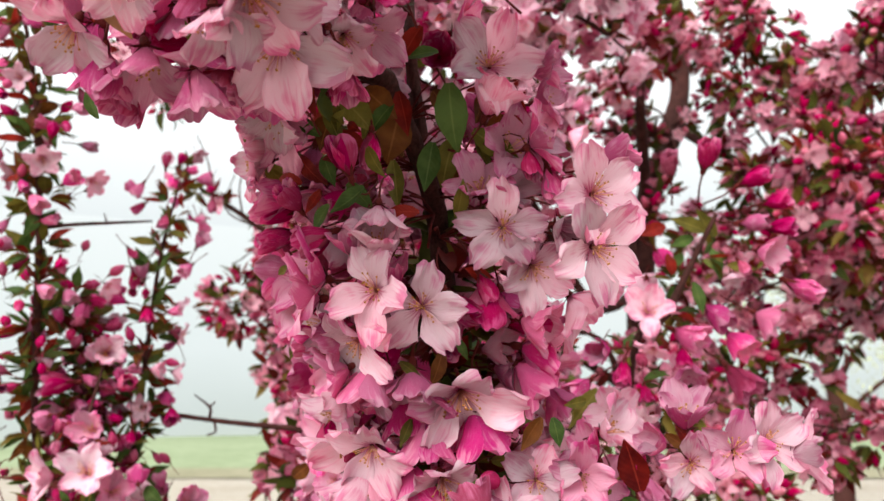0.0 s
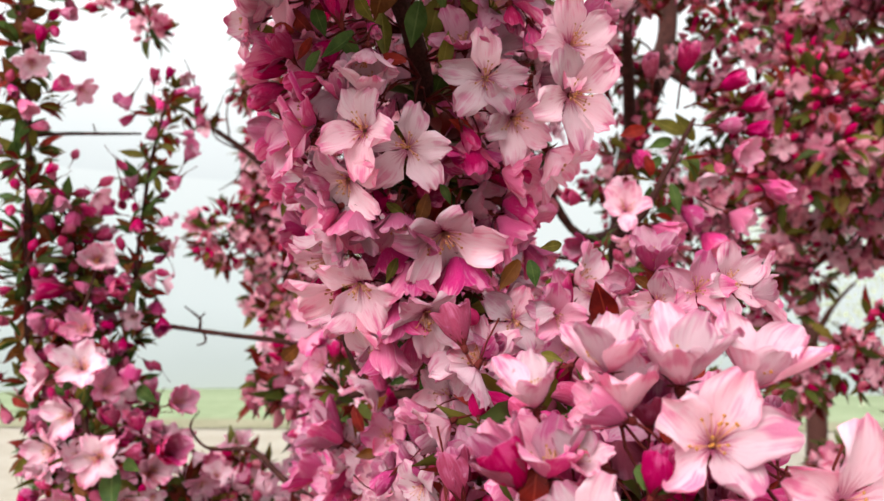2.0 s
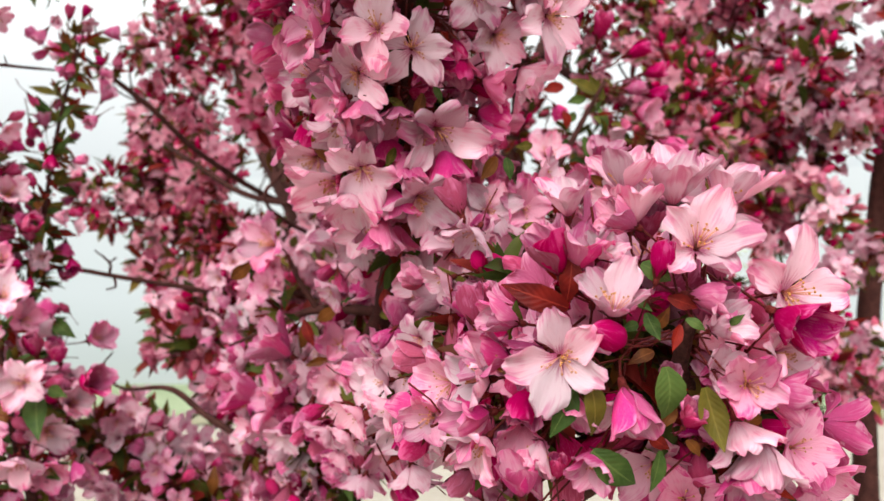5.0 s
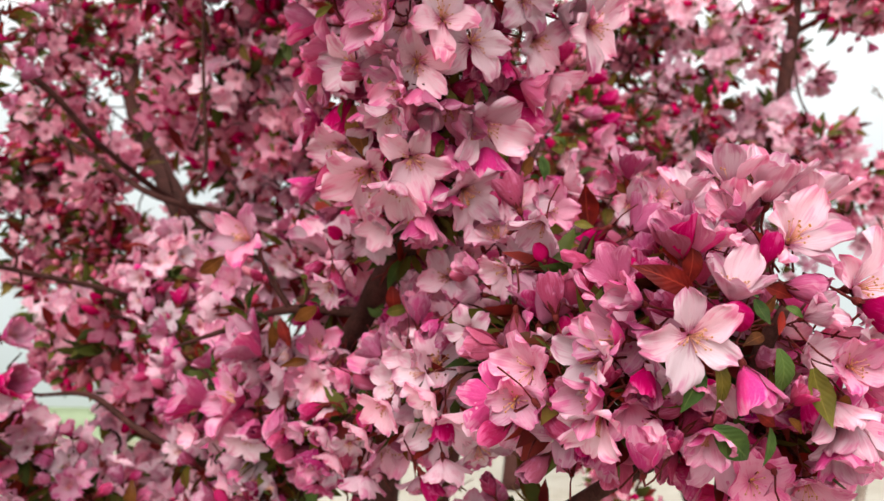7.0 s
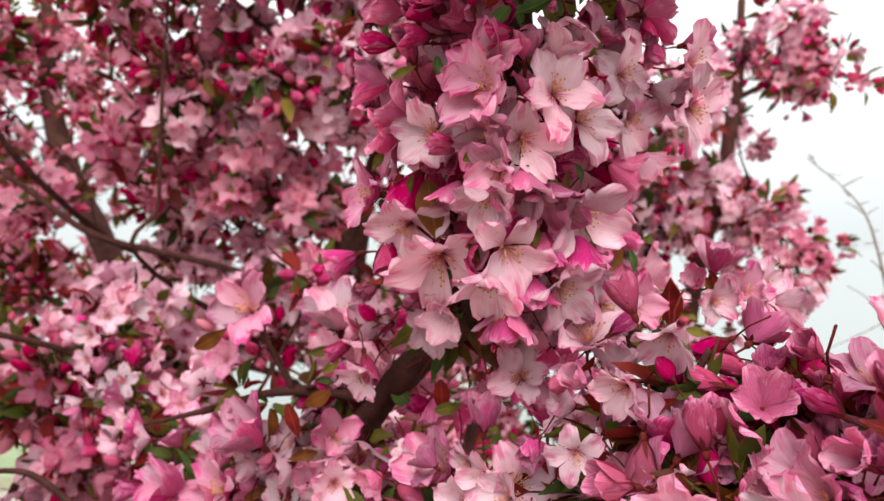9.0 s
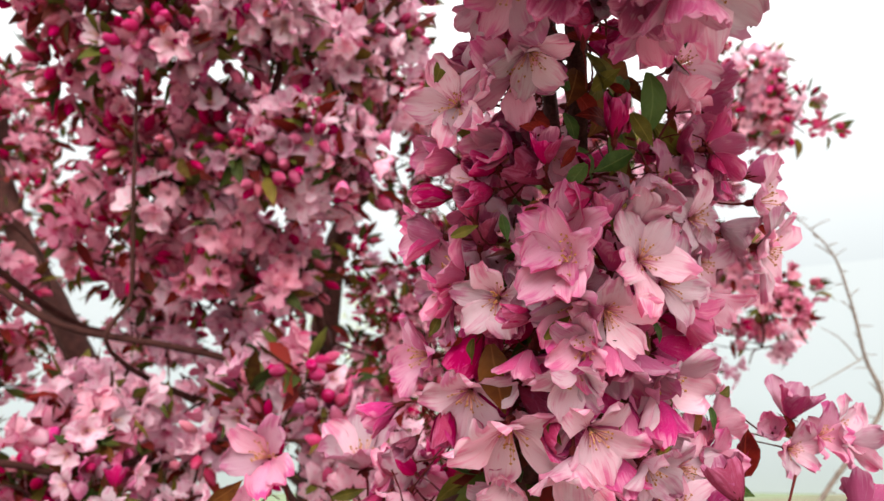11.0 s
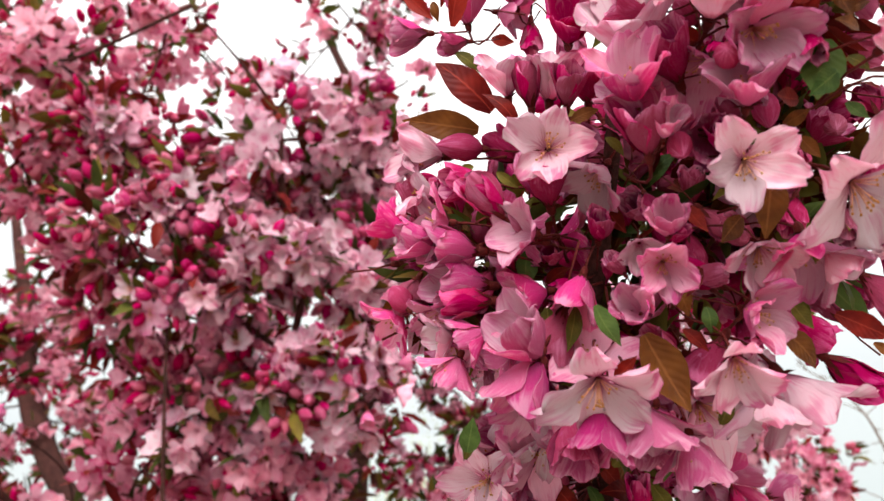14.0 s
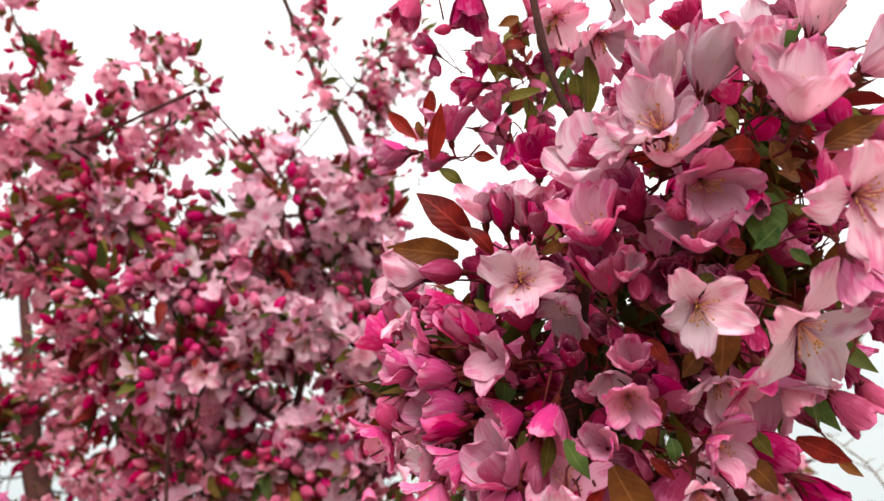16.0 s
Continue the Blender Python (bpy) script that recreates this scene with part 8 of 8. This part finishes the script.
gnarled.twig([(1.8526, 1.3931, 1.828, 0.0022), (1.7767, 1.3961, 1.8876, 0.0017), (1.6964, 1.4, 1.9139, 0.0009)])
gnarled.twig([(1.8888, 1.4394, 1.6102, 0.0022), (1.7971, 1.4632, 1.6334, 0.0017), (1.6984, 1.4818, 1.6482, 0.0009)])
gnarled.twig([(1.7046, 1.3357, 2.1037, 0.0017), (1.7285, 1.3142, 2.1263, 0.0009)])
gnarled.twig([(1.8198, 1.5843, 1.3483, 0.005), (1.7097, 1.6127, 1.2996, 0.005), (1.6034, 1.6611, 1.2525, 0.0044), (1.5226, 1.7067, 1.169, 0.0033)])
gnarled.twig([(1.6285, 1.6487, 1.2689, 0.0022), (1.6291, 1.6319, 1.359, 0.0017), (1.6148, 1.6202, 1.4518, 0.0009)])
gnarled.twig([(1.784, 1.5361, 1.4256, 0.0022), (1.7573, 1.5367, 1.4364, 0.0018), (1.7408, 1.5446, 1.4431, 0.0012)], 2, 4)
gnarled.twig([(1.8047, 1.5095, 1.4707, 0.0022), (1.8048, 1.4984, 1.4675, 0.0018), (1.8146, 1.4932, 1.465, 0.0012)], 2, 4)
gnarled.twig([(1.8254, 1.4829, 1.5158, 0.0022), (1.8077, 1.4794, 1.5225, 0.0018), (1.8002, 1.4826, 1.5268, 0.0012)], 2, 4)
gnarled.twig([(1.8461, 1.4564, 1.5609, 0.0022), (1.8576, 1.4317, 1.5789, 0.0018), (1.8799, 1.4146, 1.5908, 0.0012)], 2, 4)
gnarled.twig([(1.8635, 1.4332, 1.6015, 0.0022), (1.8356, 1.4369, 1.6047, 0.0018), (1.818, 1.4468, 1.6069, 0.0012)], 2, 4)
gnarled.twig([(1.8764, 1.4146, 1.6358, 0.0022), (1.8726, 1.4019, 1.6453, 0.0018), (1.8793, 1.3959, 1.6518, 0.0012)], 2, 4)
gnarled.twig([(1.8894, 1.3961, 1.6702, 0.0022), (1.8579, 1.4006, 1.6777, 0.0018), (1.837, 1.4116, 1.683, 0.0012)], 2, 4)
gnarled.twig([(1.9024, 1.3775, 1.7046, 0.0022), (1.9106, 1.3557, 1.7198, 0.0018), (1.9298, 1.3409, 1.7303, 0.0012)], 2, 4)
gnarled.twig([(1.8904, 1.374, 1.7391, 0.0022), (1.8665, 1.3711, 1.7556, 0.0018), (1.8537, 1.3752, 1.7671, 0.0012)], 2, 4)
gnarled.twig([(1.8739, 1.3731, 1.7736, 0.0022), (1.8809, 1.3587, 1.7674, 0.0018), (1.8979, 1.3496, 1.7638, 0.0012)], 2, 4)
gnarled.twig([(1.8574, 1.3722, 1.8082, 0.0022), (1.8295, 1.3776, 1.8061, 0.0018), (1.8115, 1.3887, 1.8054, 0.0012)], 2, 4)
gnarled.twig([(1.8416, 1.3706, 1.8438, 0.0022), (1.8458, 1.3565, 1.8422, 0.0018), (1.86, 1.3481, 1.8419, 0.0012)], 2, 4)
gnarled.twig([(1.8276, 1.3669, 1.8827, 0.0022), (1.8073, 1.3636, 1.8935, 0.0018), (1.7975, 1.367, 1.9017, 0.0012)], 2, 4)
gnarled.twig([(1.8136, 1.3632, 1.9215, 0.0022), (1.8234, 1.3457, 1.92, 0.0018), (1.843, 1.3338, 1.92, 0.0012)], 2, 4)
gnarled.twig([(1.7996, 1.3595, 1.9603, 0.0022), (1.7726, 1.3586, 1.9764, 0.0018), (1.7562, 1.3648, 1.9884, 0.0012)], 2, 4)
gnarled.twig([(1.7833, 1.3572, 1.9991, 0.0022), (1.7835, 1.3411, 2.0116, 0.0018), (1.7941, 1.3317, 2.0211, 0.0012)], 2, 4)
gnarled.twig([(1.7658, 1.3556, 2.038, 0.0022), (1.7443, 1.3578, 2.0338, 0.0018), (1.7324, 1.3654, 2.0325, 0.0012)], 2, 4)
gnarled.twig([(1.7484, 1.354, 2.0768, 0.0022), (1.75, 1.3429, 2.0702, 0.0018), (1.761, 1.3372, 2.0673, 0.0012)], 2, 4)
gnarled.twig([(1.7304, 1.3532, 2.1139, 0.0022), (1.6949, 1.3574, 2.1303, 0.0018), (1.6696, 1.3687, 2.1429, 0.0012)], 2, 4)
gnarled.twig([(1.7081, 1.3592, 2.1377, 0.0022), (1.7119, 1.3436, 2.1417, 0.0018), (1.7253, 1.3341, 2.1461, 0.0012)], 2, 4)
gnarled.twig([(1.6858, 1.3652, 2.1615, 0.0022), (1.6682, 1.3619, 2.1673, 0.0018), (1.6601, 1.365, 2.173, 0.0012)], 2, 4)
gnarled.twig([(1.6635, 1.3712, 2.1853, 0.0022), (1.6761, 1.3471, 2.1995, 0.0018), (1.6987, 1.3299, 2.2108, 0.0012)], 2, 4)
gnarled.twig([(1.6406, 1.3786, 2.2056, 0.0022), (1.6112, 1.3799, 2.2196, 0.0018), (1.5915, 1.3882, 2.231, 0.0012)], 2, 4)
gnarled.twig([(1.6173, 1.3873, 2.2229, 0.0022), (1.6268, 1.3718, 2.2154, 0.0018), (1.645, 1.3618, 2.2123, 0.0012)], 2, 4)
gnarled.twig([(1.594, 1.3959, 2.2403, 0.0022), (1.5718, 1.3919, 2.2572, 0.0018), (1.5593, 1.3952, 2.2706, 0.0012)], 2, 4)
gnarled.twig([(1.5706, 1.4046, 2.2576, 0.0022), (1.5696, 1.3924, 2.2597, 0.0018), (1.5775, 1.3866, 2.2633, 0.0012)], 2, 4)

# ---- a pale tree out in the field, haze painted into its leaves ----
willow = FarTree('field_tree', 'pale spring-green tree in the misty field, haze painted into its leaves', [(4.61, 9.77, 0, 0.14), (4.66, 9.77, 1.0, 0.11), (4.61, 9.77, 2.0, 0.08), (4.51, 9.77, 3.2, 0.03)], group='field trees')
willow.limb([(4.61, 9.77, 1.20, 0.05), (5.16, 9.77, 1.70, 0.03), (5.71, 9.77, 2.00, 0.012)])
willow.crown(5.71, 9.77, 2.00, 0.75, 240)
willow.limb([(4.61, 9.77, 1.40, 0.05), (4.20, 10.14, 1.90, 0.03), (3.80, 10.52, 2.20, 0.012)])
willow.crown(3.80, 10.52, 2.20, 0.75, 240)
willow.limb([(4.61, 9.77, 1.60, 0.05), (4.66, 9.23, 2.10, 0.03), (4.71, 8.68, 2.40, 0.012)])
willow.crown(4.71, 8.68, 2.40, 0.75, 240)
willow.limb([(4.61, 9.77, 1.80, 0.05), (4.94, 10.21, 2.30, 0.03), (5.28, 10.65, 2.60, 0.012)])
willow.crown(5.28, 10.65, 2.60, 0.75, 240)
willow.limb([(4.61, 9.77, 2.00, 0.05), (4.07, 9.68, 2.50, 0.03), (3.53, 9.58, 2.80, 0.012)])
willow.crown(3.53, 9.58, 2.80, 0.75, 240)
willow.limb([(4.61, 9.77, 2.20, 0.05), (5.07, 9.48, 2.70, 0.03), (5.54, 9.18, 3.00, 0.012)])
willow.crown(5.54, 9.18, 3.00, 0.75, 240)
willow.limb([(4.61, 9.77, 2.40, 0.05), (4.47, 10.30, 2.90, 0.03), (4.32, 10.84, 3.20, 0.012)])
willow.crown(4.32, 10.84, 3.20, 0.75, 240)
willow.limb([(4.61, 9.77, 2.60, 0.05), (4.36, 9.29, 3.10, 0.03), (4.10, 8.80, 3.40, 0.012)])
willow.crown(4.10, 8.80, 3.40, 0.75, 240)
willow.limb([(4.61, 9.77, 2.80, 0.05), (5.13, 9.96, 3.30, 0.03), (5.64, 10.15, 3.60, 0.012)])
willow.crown(5.64, 10.15, 3.60, 0.75, 240)
willow.crown(4.61, 9.77, 3.3, 0.8, 240)
willow.finish()

for bough in (column, near, spray, bare, lower, low2, low3, low4, right, shoot, shoot_b, shoot_c, diag):
    bough.finish()
